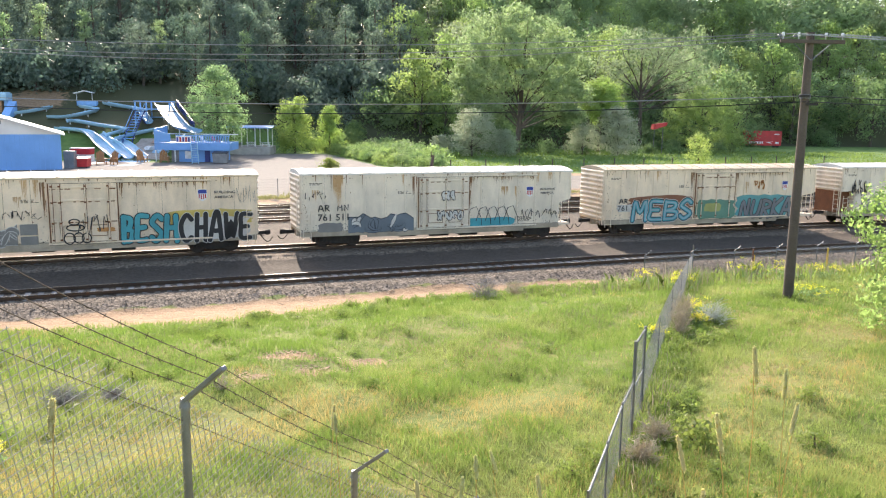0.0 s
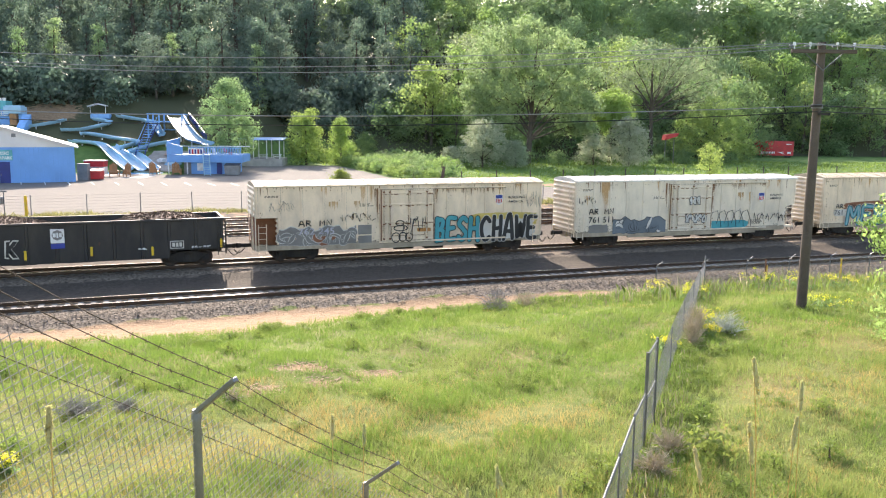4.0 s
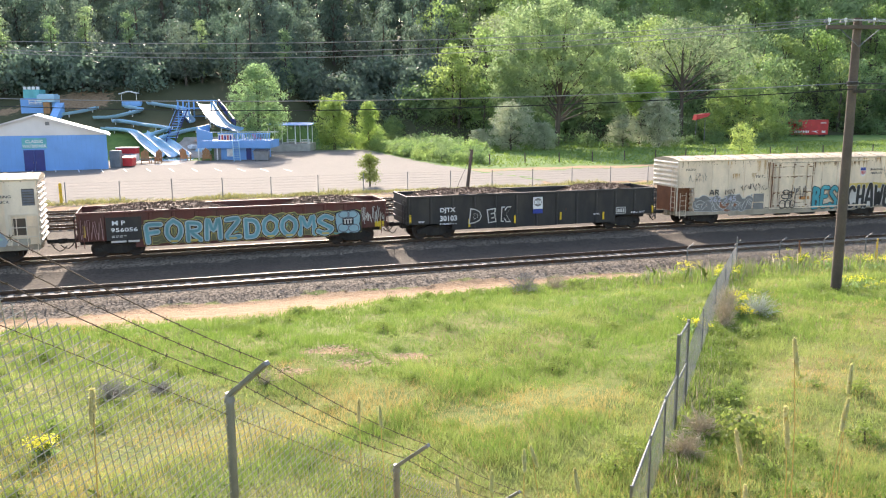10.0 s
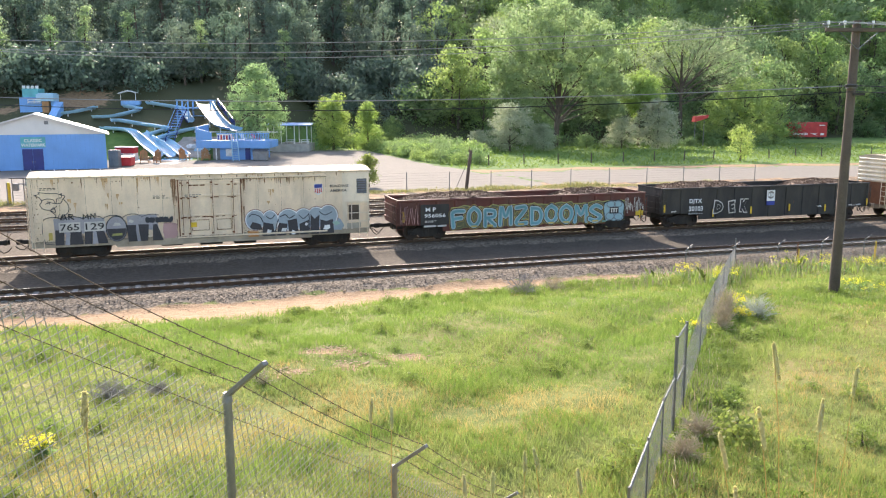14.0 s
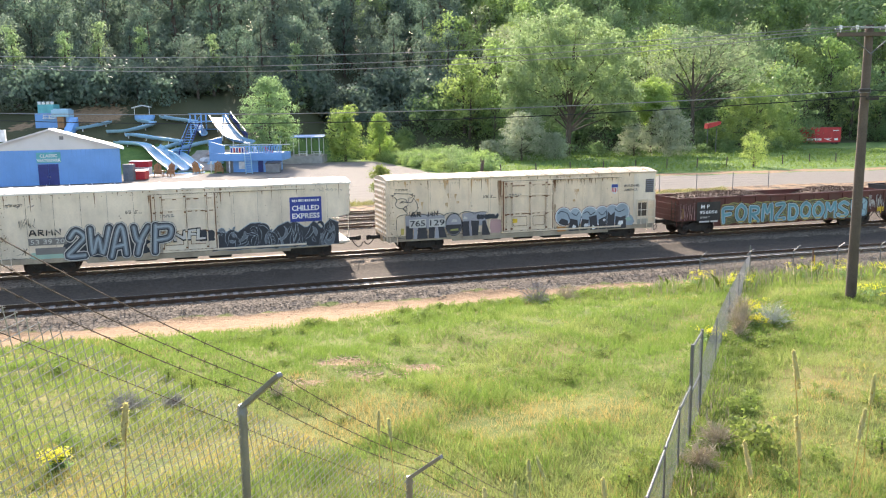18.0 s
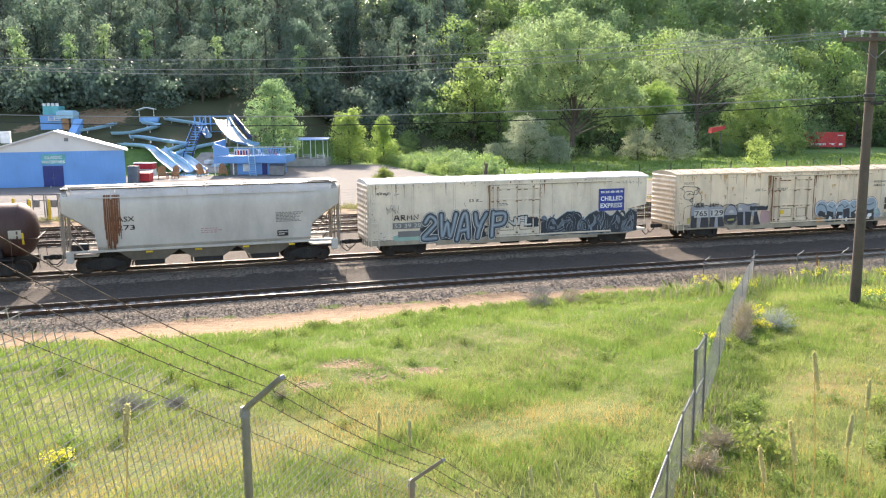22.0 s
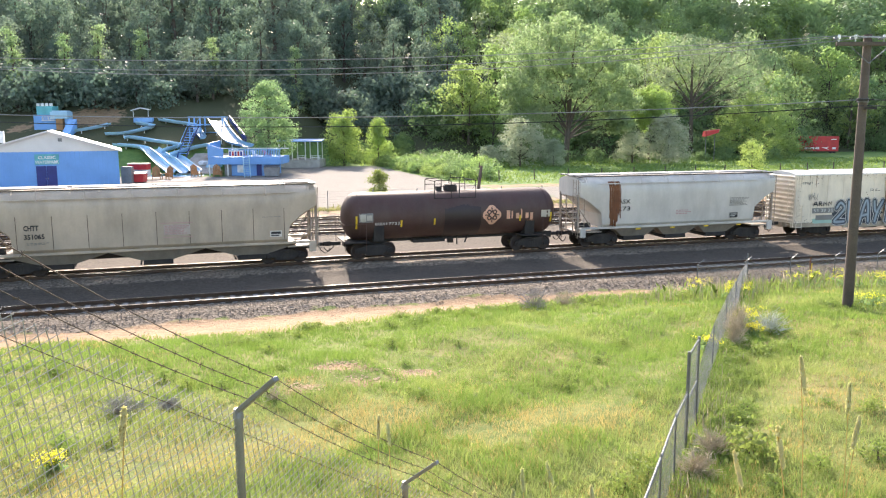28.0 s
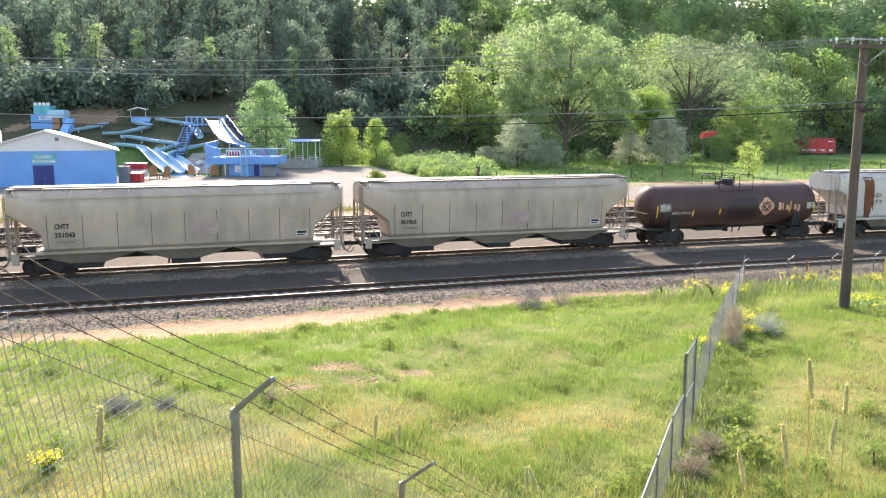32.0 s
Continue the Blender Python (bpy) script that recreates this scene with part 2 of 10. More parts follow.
M_OLIVE = leafy("olive_leaves", (0.215, 0.270, 0.172), (0.335, 0.390, 0.245), 0.55, tint=(1.15, 1.25, 1.0))
M_STRAW = leafy("dry_grass", (0.34, 0.255, 0.120), (0.44, 0.345, 0.172), 0.45, 0.2)
M_FLOWER = leafy("yellow_blossom", (0.68, 0.64, 0.06), (0.78, 0.74, 0.12), 0.4, 0.1)
M_TWIG = mat("dry_twigs", (0.58, 0.48, 0.35), 0.9, grain=0.4, scale=8)
# dark colour for seams, grime, small print and painted-in shadow lines
M_SEAM = mat("grimy_seam", (0.12, 0.09, 0.065), 0.8, grain=0.3, scale=5)
M_STAIN = mat("rust_stain", (0.25, 0.125, 0.055), 0.75, grain=0.4, scale=4, rust=0.3, rust_color=(0.22, 0.10, 0.04))
M_SILL = mat("grimy_sill_paint", (0.52, 0.42, 0.30), 0.7, grain=0.4, scale=2, rust=0.3, rust_color=(0.20, 0.10, 0.05), dirt=0.6)
M_FRAME = mat("grimy_end_frame_paint", (0.40, 0.33, 0.26), 0.7, grain=0.4, scale=3, rust=0.35, dirt=0.6)
# slope paint darker than the hopper sides, with patches of dirt
M_SLOPE = mat("dark_hopper_slope_paint", (0.30, 0.255, 0.205), 0.7, grain=0.3, scale=2, dirt=0.5)
M_STONE = mat("ballast_stone", (0.30, 0.235, 0.172), 0.9, grain=0.5, scale=3, fade=0.5)

# ---- building helpers ----
class Shape:
    """Collects vertices and faces for one mesh."""

    def __init__(self):
        self.v, self.f, self.m, self.slot = [], [], [], 0

    def add(self, verts, faces):
        n = len(self.v)
        self.v += [tuple(p) for p in verts]
        self.f += [tuple(i + n for i in f) for f in faces]
        self.m += [self.slot] * len(faces)
        return self

    def box(self, x0, x1, y0, y1, z0, z1, c=0.0):
        if c <= 0:
            p = [(x, y, z) for x in (x0, x1) for y in (y0, y1) for z in (z0, z1)]
            return self.add(p, [(0, 1, 3, 2), (4, 6, 7, 5), (0, 4, 5, 1), (2, 3, 7, 6), (0, 2, 6, 4), (1, 5, 7, 3)])
        bm = bmesh.new()
        bmesh.ops.create_cube(bm, size=1, matrix=Matrix.LocRotScale(((x0 + x1) / 2, (y0 + y1) / 2, (z0 + z1) / 2), None, (x1 - x0, y1 - y0, z1 - z0)))
        bmesh.ops.bevel(bm, geom=list(bm.edges), offset=c, segments=1, affect="EDGES", clamp_overlap=True)
        bm.verts.index_update()
        self.add([v.co[:] for v in bm.verts], [[v.index for v in f.verts] for f in bm.faces])
        bm.free()
        return self

    def tube(self, a, b, r, n=6, r2=None, cap=True):
        a, b = Vector(a), Vector(b)
        q = (b - a).to_track_quat("Z", "Y")
        r2 = r if r2 is None else r2
        ring = [Vector((math.cos(6.28319 * i / n), math.sin(6.28319 * i / n), 0)) for i in range(n)]
        p = [a + q @ (c * r) for c in ring] + [b + q @ (c * r2) for c in ring]
        f = [(i, (i + 1) % n, n + (i + 1) % n, n + i) for i in range(n)]
        if cap:
            f += [tuple(range(n - 1, -1, -1)), tuple(range(n, 2 * n))]
        return self.add(p, f)

    def pipe(self, pts, r, n=5, taper=1.0):
        """One bent tube through the points."""
        pts = [Vector(p) for p in pts]
        k = len(pts) - 1
        rings, q = [], None
        for i, p in enumerate(pts):
            d = (pts[min(i + 1, k)] - pts[max(i - 1, 0)]).normalized()
            q = d.to_track_quat("Z", "Y") if q is None else (q @ Vector((0, 0, 1))).rotation_difference(d) @ q
            rr = r * (1 + (taper - 1) * i / max(1, k))
            rings.append([p + q @ Vector((rr * math.cos(6.28319 * j / n), rr * math.sin(6.28319 * j / n), 0)) for j in range(n)])
        return self.loft(rings)

    def prism(self, prof, x0, x1, axis="x"):
        """A profile of (a, b) pairs pushed from x0 to x1 along an axis."""
        put = {"x": lambda t, a, b: (t, a, b), "y": lambda t, a, b: (a, t, b), "z": lambda t, a, b: (a, b, t)}[axis]
        n = len(prof)
        p = [put(x0, a, b) for a, b in prof] + [put(x1, a, b) for a, b in prof]
        return self.add(p, [(i, (i + 1) % n, n + (i + 1) % n, n + i) for i in range(n)] + [tuple(range(n - 1, -1, -1)), tuple(range(n, 2 * n))])

    def loft(self, rings, cap=True):
        n = len(rings[0])
        p = [q for r in rings for q in r]
        f = [(k * n + i, k * n + (i + 1) % n, (k + 1) * n + (i + 1) % n, (k + 1) * n + i) for k in range(len(rings) - 1) for i in range(n)]
        if cap:
            f += [tuple(range(n - 1, -1, -1)), tuple(range((len(rings) - 1) * n, len(rings) * n))]
        return self.add(p, f)

    def moved(self, m):
        self.v = [tuple(m @ Vector(p)) for p in self.v]
        return self

    def join(self, other, m=None):
        return self.add([tuple(m @ Vector(p)) for p in other.v] if m else other.v, other.f)

    def mesh(self, name, mats, smooth=None):
        me = bpy.data.meshes.new(name)
        me.from_pydata(self.v, [], self.f)
        for mt in (mats if isinstance(mats, (list, tuple)) else [mats]):
            me.materials.append(mt)
        if any(self.m):
            me.polygons.foreach_set("material_index", self.m)
        bm = bmesh.new()
        bm.from_mesh(me)
        bmesh.ops.recalc_face_normals(bm, faces=bm.faces) if len(self.f) < 60000 else None
        bm.to_mesh(me)
        bm.free()
        if smooth:
            me.polygons.foreach_set("use_smooth", [True] * len(me.polygons))
            me.set_sharp_from_angle(angle=radians(smooth))
        me.update()
        return me


def thing(name, m, label, category, group="", kind=""):
    ob = new(name)
    ob.empty_display_size = 0.2
    ob.matrix_world = m
    return tagged(ob, label, category, group, kind)


def solid(name, shape, mats, label, category, group="", kind="", m=None, smooth=None):
    ob = new(name, shape.mesh(name, mats, smooth))
    if m is not None:
        ob.matrix_world = m
    return tagged(ob, label, category, group, kind)


def part(name, shape, mats, parent, label="", m=None, smooth=None):
    ob = new(name, shape if isinstance(shape, bpy.types.Mesh) else shape.mesh(name, mats, smooth))
    ob.parent = parent
    if m is not None:
        ob.matrix_basis = m
    return tagged(ob, label)


def lettering(text, size, fat=0.0, space=1.0, shear=0.0, thick=0.0):
    """Mesh of a word in the built-in font, in the xz plane, facing -y, centred in x, standing on z = 0."""
    cu = bpy.data.curves.new("text", "FONT")
    cu.body, cu.size, cu.offset, cu.space_character, cu.shear = text, size, fat, space, shear
    cu.align_x, cu.resolution_u, cu.extrude = "CENTER", 2, thick
    ob = new("text", cu)
    me = bpy.data.meshes.new_from_object(ob.evaluated_get(bpy.context.evaluated_depsgraph_get()))
    me.transform(Matrix.Rotation(math.pi / 2, 4, "X"))
    bpy.data.objects.remove(ob)
    bpy.data.curves.remove(cu)
    return me


def words(name, text, x, y, z, size, mt, parent, label="", wide=1.0, **kw):
    me = lettering(text, size, **kw)
    me.materials.clear()
    me.materials.append(mt)
    if wide != 1.0:
        me.transform(Matrix.Diagonal((wide, 1, 1, 1)))
    return part(name, me, mt, parent, label, pose(x, y, z))


# ---- the curve of the tracks ----
_U = np.arange(-260.0, 420.0, 0.5)
_uc = np.clip(_U, -75, 110)
_HEAD = RAIL_TURN + RAIL_BEND * _uc + RAIL_EASE * _uc * _uc / 2
_mid = (_HEAD[1:] + _HEAD[:-1]) / 2
_X = np.concatenate([[0], np.cumsum(np.cos(_mid) * 0.5)])
_Y = np.concatenate([[0], np.cumsum(np.sin(_mid) * 0.5)])
_X -= np.interp(0, _U, _X)
_Y += RAIL_START - np.interp(0, _U, _Y)


def along(u, side=0.0):
    """Place and heading on the train's track at u metres, side metres towards the camera."""
    x, y, h = np.interp(u, _U, _X), np.interp(u, _U, _Y), np.interp(u, _U, _HEAD)
    return x + np.sin(h) * side, y - np.cos(h) * side, h


def offset(x, y):
    """How far places lie from the train's track, towards the camera, and how far along it."""
    x, y = np.atleast_1d(np.asarray(x, float)), np.atleast_1d(np.asarray(y, float))
    u = (x * math.cos(0.3) + (y - RAIL_START) * math.sin(0.3))
    for _ in range(3):
        px, py, h = along(u)
        u = u + (x - px) * np.cos(h) + (y - py) * np.sin(h)
    px, py, h = along(u)
    return (x - px) * np.sin(h) - (y - py) * np.cos(h), u


def smooth(a, b, x):
    t = np.clip((x - a) / (b - a), 0, 1)
    return t * t * (3 - 2 * t)


def rough2(x, y, s, seed=0):
    """Cheap smooth unevenness between about -1 and 1."""
    return (np.sin(x * s + seed) * np.cos(y * s * 1.13 + seed * 2.1) + 0.5 * np.sin(x * s * 2.3 - y * s * 1.7 + seed) + 0.35 * np.cos(x * s * 4.1 + y * s * 3.3 + seed * 3)) / 1.5


def hill_foot(x):
    """Depth at which the wooded hill starts to rise."""
    return 127 + 36 * smooth(-36, -24, x) + 22 * smooth(0, 40, x) + 35 * smooth(45, 110, x)


def height(x, y):
    x, y = np.atleast_1d(np.asarray(x, float)), np.atleast_1d(np.asarray(y, float))
    lat, u = offset(x, y)
    near = np.interp(lat, [-26, -10, -3.2, -2.3, 2.3, 3.2, 6.2, 7.0, 10.4, 11.4, 13, 16.5, 21.7, 33.8, 200],
                     [-0.45, -0.42, -0.42, -0.2, -0.2, -0.42, -0.42, -0.2, -0.2, -0.6, -0.42, 0.15, 0.8, 1.55, 1.55])
    near = near + rough2(x, y, 0.55, 1) * 0.13 * smooth(16, 22, lat) + rough2(x, y, 0.21, 4) * 0.12 * smooth(17, 25, lat)
    bank = np.interp(y, [-200, -13, 0, 3, 5.8, 7.8, 9.8, 14], [9, 7.2, 6.35, 5.6, 4.25, 2.75, 1.4, -2])
    near = np.maximum(near, bank)
    d = np.maximum(0, y - hill_foot(x))
    hill = 0.30 * d * smooth(0, 18, d) - 0.10 * np.maximum(0, d - 36) * (1 - smooth(-20, 20, x)) + 0.12 * np.maximum(0, d - 35) * smooth(30, 80, x) + rough2(x, y, 0.06, 2) * 1.5 * smooth(5, 40, d)
    hill = 130 * (1 - np.exp(-hill / 130))
    return np.where(lat > -24, near, -0.45 + hill + 0.05 * rough2(x, y, 0.2, 5) * smooth(25, 30, -lat))


def ground_at(x, y):
    return float(height(x, y)[0])

# ---- ground ----
def bare(x, y):
    """Patches of broken bare soil in the meadow."""
    spots = ((-2.9, 22.3, 1.0, 0.6), (-1.8, 21.1, 1.3, 0.5), (-0.9, 22.1, 1.0, 0.5), (-3.6, 20.1, 0.6, 0.45))
    return np.maximum.reduce([np.exp(-(((x - a) / p) ** 2 + ((y - b) / q) ** 2)) for a, b, p, q in spots])


def gravel_edge(u):
    return np.interp(u, [-30, -21, -15, -8, 0, 8, 30], [10.6, 11.3, 11.2, 11.1, 10.9, 11.5, 11.6]) + 0.15 * np.sin(u * 0.9)


def grass_edge(u):
    return np.interp(u, [-30, -21, -16, -12, -9, -6, 0, 8, 30], [13.0, 13.6, 15.2, 15.7, 15.0, 13.7, 12.4, 11.9, 11.6]) + 0.34 * np.sin(u * 1.3) + 0.25 * np.sin(u * 3.1 + 1)


def lot_edge(y):
    """Where the parking lot gives way to brambles and field."""
    return np.interp(y, [90, 99, 102, 110.7, 119, 129, 138, 154, 174, 187], [12, 8.4, 6.3, 3.0, -0.6, -4.2, -7.2, -12.4, -24, -31])


def make_ground():
    xs = np.concatenate([[-2500, -1200, -600, -350, -220, -160, -120], np.arange(-95, -45, 2.5), np.arange(-45, 50, 0.7), np.arange(50, 130, 2.5), [140, 160, 200, 280, 420, 700, 1200, 2500]])
    ys = np.concatenate([[-1500, -600, -250, -100, -50, -25, -12, -6], np.arange(-3, 95, 0.7), np.arange(95, 260, 2.5), [265, 280, 310, 360, 450, 700, 1200, 2500]])
    gx, gy = np.meshgrid(xs, ys)
    z = height(gx.ravel(), gy.ravel())
    nx, ny = len(xs), len(ys)
    idx = np.arange(nx * ny).reshape(ny, nx)
    f = np.stack([idx[:-1, :-1], idx[:-1, 1:], idx[1:, 1:], idx[1:, :-1]], -1).reshape(-1, 4)
    me = bpy.data.meshes.new("ground")
    me.from_pydata(np.stack([gx.ravel(), gy.ravel(), z], 1).tolist(), [], f.tolist())
    me.materials.append(M_GROUND)
    x, y = gx.ravel(), gy.ravel()
    lat, u = offset(x, y)
    band = lambda a, b, s: smooth(a - s, a + s, lat) * (1 - smooth(b - s, b + s, lat))
    lot = (1 - smooth(-1.5, 1.5, x - lot_edge(y))) * smooth(29, 33, -lat) * (1 - smooth(-2, 2, y - (126 + 28 * smooth(-34, -28, x)))) * (x > -200)
    zones = {
        "dirt": np.maximum.reduce([smooth(-0.7, 0.7, lat - gravel_edge(u)) * (1 - smooth(-0.7, 0.7, lat - grass_edge(u) - 1.5)), 0.9 * band(-36, -23.5, 1.5), 0.8 * band(-55, -50.5, 0.8) * smooth(-1, 1, x - lot_edge(y)), 0.85 * bare(x, y), 0.95 * np.exp(-((x + 66) / 6.5) ** 2 - ((y - 157) / 6.5) ** 2), 0.9 * np.exp(-((x + 77) / 3) ** 2 - ((y - 151) / 3) ** 2)]),
        "cinder": np.maximum(band(-25, 6.6, 0.6), 0.48 * band(-48, -24, 1.0) * np.where(x > lot_edge(y), 1.0, smooth(-32, -30, lat))),
        "gravel": np.maximum.reduce([smooth(-0.5, 0.5, lat - 6.2) * (1 - smooth(-0.5, 0.5, lat - gravel_edge(u))), band(-2.6, 2.6, 0.4)]),
        "tarmac": np.maximum(lot, 0.8 * band(-50.5, -33, 1.0) * smooth(-1, 2, x - lot_edge(y))),
        "wild": smooth(28, 31, -lat),
        # zone of ground colour darkened for the shade of the wood
        "shaded_litter": smooth(-4, 6, y - hill_foot(x) - 14 * (1 - smooth(-20, 0, x))),
    }
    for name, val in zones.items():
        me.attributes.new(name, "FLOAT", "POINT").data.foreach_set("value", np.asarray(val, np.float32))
    me.polygons.foreach_set("use_smooth", [True] * len(me.polygons))
    me.update()
    return tagged(new("ground", me), "meadow, gravel rail bed, pale parking lot and wooded hillside", "ground", kind="structure")


ground = make_ground()


# ---- tracks ----
def rail_shape(side, u0, u1, step=2.0):
    prof = [(-0.07, -0.17), (0.07, -0.17), (0.07, -0.155), (0.012, -0.13), (0.012, -0.045), (0.036, -0.03), (0.036, -0.002), (-0.036, -0.002), (-0.036, -0.03), (-0.012, -0.045), (-0.012, -0.13), (-0.07, -0.155)]
    s, head = Shape(), Shape()
    rings, top = [], []
    for u in np.arange(u0, u1 + step, step):
        rings.append([(*[float(c) for c in along(u, side + a)[:2]], b) for a, b in prof])
        top.append([(*[float(c) for c in along(u, side + a)[:2]], b) for a, b in ((-0.034, -0.004), (0.034, -0.004), (0.03, 0.0), (-0.03, 0.0))])
    s.loft(rings)
    head.loft(top)
    return s, head


def make_track(name, side, u0, u1, tie_mat, label, every=0.53, drop=0.0, single=True):
    t = thing(name, pose(0, 0, drop), label, "railway track", kind="structure")
    for k in (-0.7175, 0.7175):
        s, head = rail_shape(side + k, u0, u1)
        r = part("rail", s, M_RAIL, t)
        part("rail_head", head, M_RAILTOP, r, "polished steel running surface")
    tie = Shape().box(-0.115, 0.115, -0.86, 0.86, -0.36, -0.165, 0.012).mesh("tie", tie_mat)
    rnd = random.Random(int(side * 10))
    rest = Shape()
    for i, u in enumerate(np.arange(u0, u1, every)):
        x, y, h = along(u, side)
        m = pose(float(x), float(y), rnd.uniform(-0.012, 0.008), 0, 0, math.degrees(h) + rnd.uniform(-0.8, 0.8))
        if single and -48 < u < 80:
            part("tie", tie, tie_mat, t, m=m)
        else:
            rest.join(Shape().box(-0.115, 0.115, -0.86, 0.86, -0.36, -0.165), m)
    tagged(part("far_ties", rest, tie_mat, t), kind="stuff")
    return t


make_track("railway_track", 8.67, -90, 190, M_CONC, "empty main line with steel rails and pale ties in grey ballast")
make_track("railway_track", 0.0, -140, 190, M_TIE, "yard track with worn steel rails under the freight train")
for _side in (-14.0, -18.2, -22.4):
    make_track("railway_track", _side, -90, 170, M_TIE, "rusty yard siding with dark timber ties", every=0.6, drop=-0.2, single=False)

# ---- the freight train; each car stands on its rails at z = 0 and runs along +x, its near side at -y ----
CARS = []      # car, place in the train
WHEELS = []    # wheelset, x on its bogie
GAUGE, RAD = 0.7175, 0.46


def wheelset_mesh():
    s = Shape()
    n = 20
    prof = [(0.66, RAD + 0.02), (0.69, RAD + 0.025), (0.70, RAD), (0.80, RAD - 0.008), (0.80, RAD - 0.07), (0.76, RAD - 0.09), (0.74, 0.16), (0.80, 0.13), (0.80, 0.07), (0.68, 0.07), (0.68, 0.16), (0.70, RAD - 0.09), (0.66, RAD - 0.06)]
    for sg in (-1, 1):
        s.loft([[(r * math.cos(6.28319 * i / n), sg * a, r * math.sin(6.28319 * i / n)) for i in range(n)] for a, r in prof + prof[:1]], cap=False)
        for i in range(4):
            a = 1.5708 * i
            s.box(math.cos(a) * 0.27 - 0.03, math.cos(a) * 0.27 + 0.03, min(sg * 0.735, sg * 0.75), max(sg * 0.735, sg * 0.75), math.sin(a) * 0.27 - 0.03, math.sin(a) * 0.27 + 0.03)
    s.tube((0, -0.95, 0), (0, 0.95, 0), 0.075, 10)
    return s.mesh("wheelset", M_WHEEL, 35)


def bogie_mesh():
    s = Shape()
    for sg in (-1, 1):
        y0, y1 = sorted((sg * 0.93, sg * 1.05))
        out = [(-1.12, 0.36), (-1.12, 0.58), (-0.95, 0.63), (-0.42, 0.83), (0.42, 0.83), (0.95, 0.63), (1.12, 0.58), (1.12, 0.36), (0.72, 0.40), (0.40, 0.22), (-0.40, 0.22), (-0.72, 0.40)]
        s.prism(out, y0, y1, "y")
        for x in (-0.88, 0.88):
            s.tube((x, sg * 0.9, RAD), (x, sg * 1.13, RAD), 0.12, 10)
        for x in (-0.15, 0.0, 0.15):
            s.tube((x, sg * 1.0, 0.30), (x, sg * 1.0, 0.62), 0.06, 8)
        s.box(-0.22, 0.22, y0 - 0.03, y1 + 0.03, 0.62, 0.74, 0.02)
    s.box(-0.2, 0.2, -0.95, 0.95, 0.55, 0.78, 0.03)
    s.box(-0.75, -0.65, -0.8, 0.8, 0.30, 0.42)
    s.box(0.65, 0.75, -0.8, 0.8, 0.30, 0.42)
    return s.mesh("bogie", M_UNDER, 40)


WHEELSET, BOGIE = wheelset_mesh(), bogie_mesh()


def coupler_mesh():
    s = Shape()
    s.box(-0.05, 0.55, -0.09, 0.09, 0.76, 0.98, 0.02).box(0.5, 0.72, -0.16, 0.06, 0.74, 1.02, 0.04).box(0.62, 0.82, 0.03, 0.15, 0.74, 1.02, 0.04)
    s.pipe([(0.15, -0.42, 0.85), (0.35, -0.45, 0.55), (0.55, -0.42, 0.38), (0.75, -0.30, 0.45), (0.9, -0.15, 0.62)], 0.03, 6)
    s.pipe([(0.2, -0.15, 0.72), (0.4, -0.5, 0.75), (0.1, -1.2, 0.8)], 0.018, 5)
    return s.mesh("coupler", M_UNDER, 40)


COUPLER = coupler_mesh()


def running_gear(car, half, reach):
    """Two bogies with their wheelsets, and a coupler at each end."""
    for sg in (-1, 1):
        b = part("bogie", BOGIE, None, car, "grimy cast steel bogie", pose(sg * half, 0, 0))
        for x in (-0.88, 0.88):
            WHEELS.append((part("wheelset", WHEELSET, None, b, "", pose(x, 0, RAD)), x))
        part("coupler", COUPLER, None, car, "", pose(sg * reach, 0, 0, 0, 0, 0 if sg > 0 else 180))


def ladder(x0, x1, y, z0, z1, rungs, r=0.016):
    s = Shape()
    for x in (x0, x1):
        s.tube((x, y, z0), (x, y, z1), r * 1.3, 5)
    for i in range(rungs):
        z = z0 + (z1 - z0) * (i + 0.5) / rungs
        s.tube((x0, y, z), (x1, y, z), r, 5)
    return s


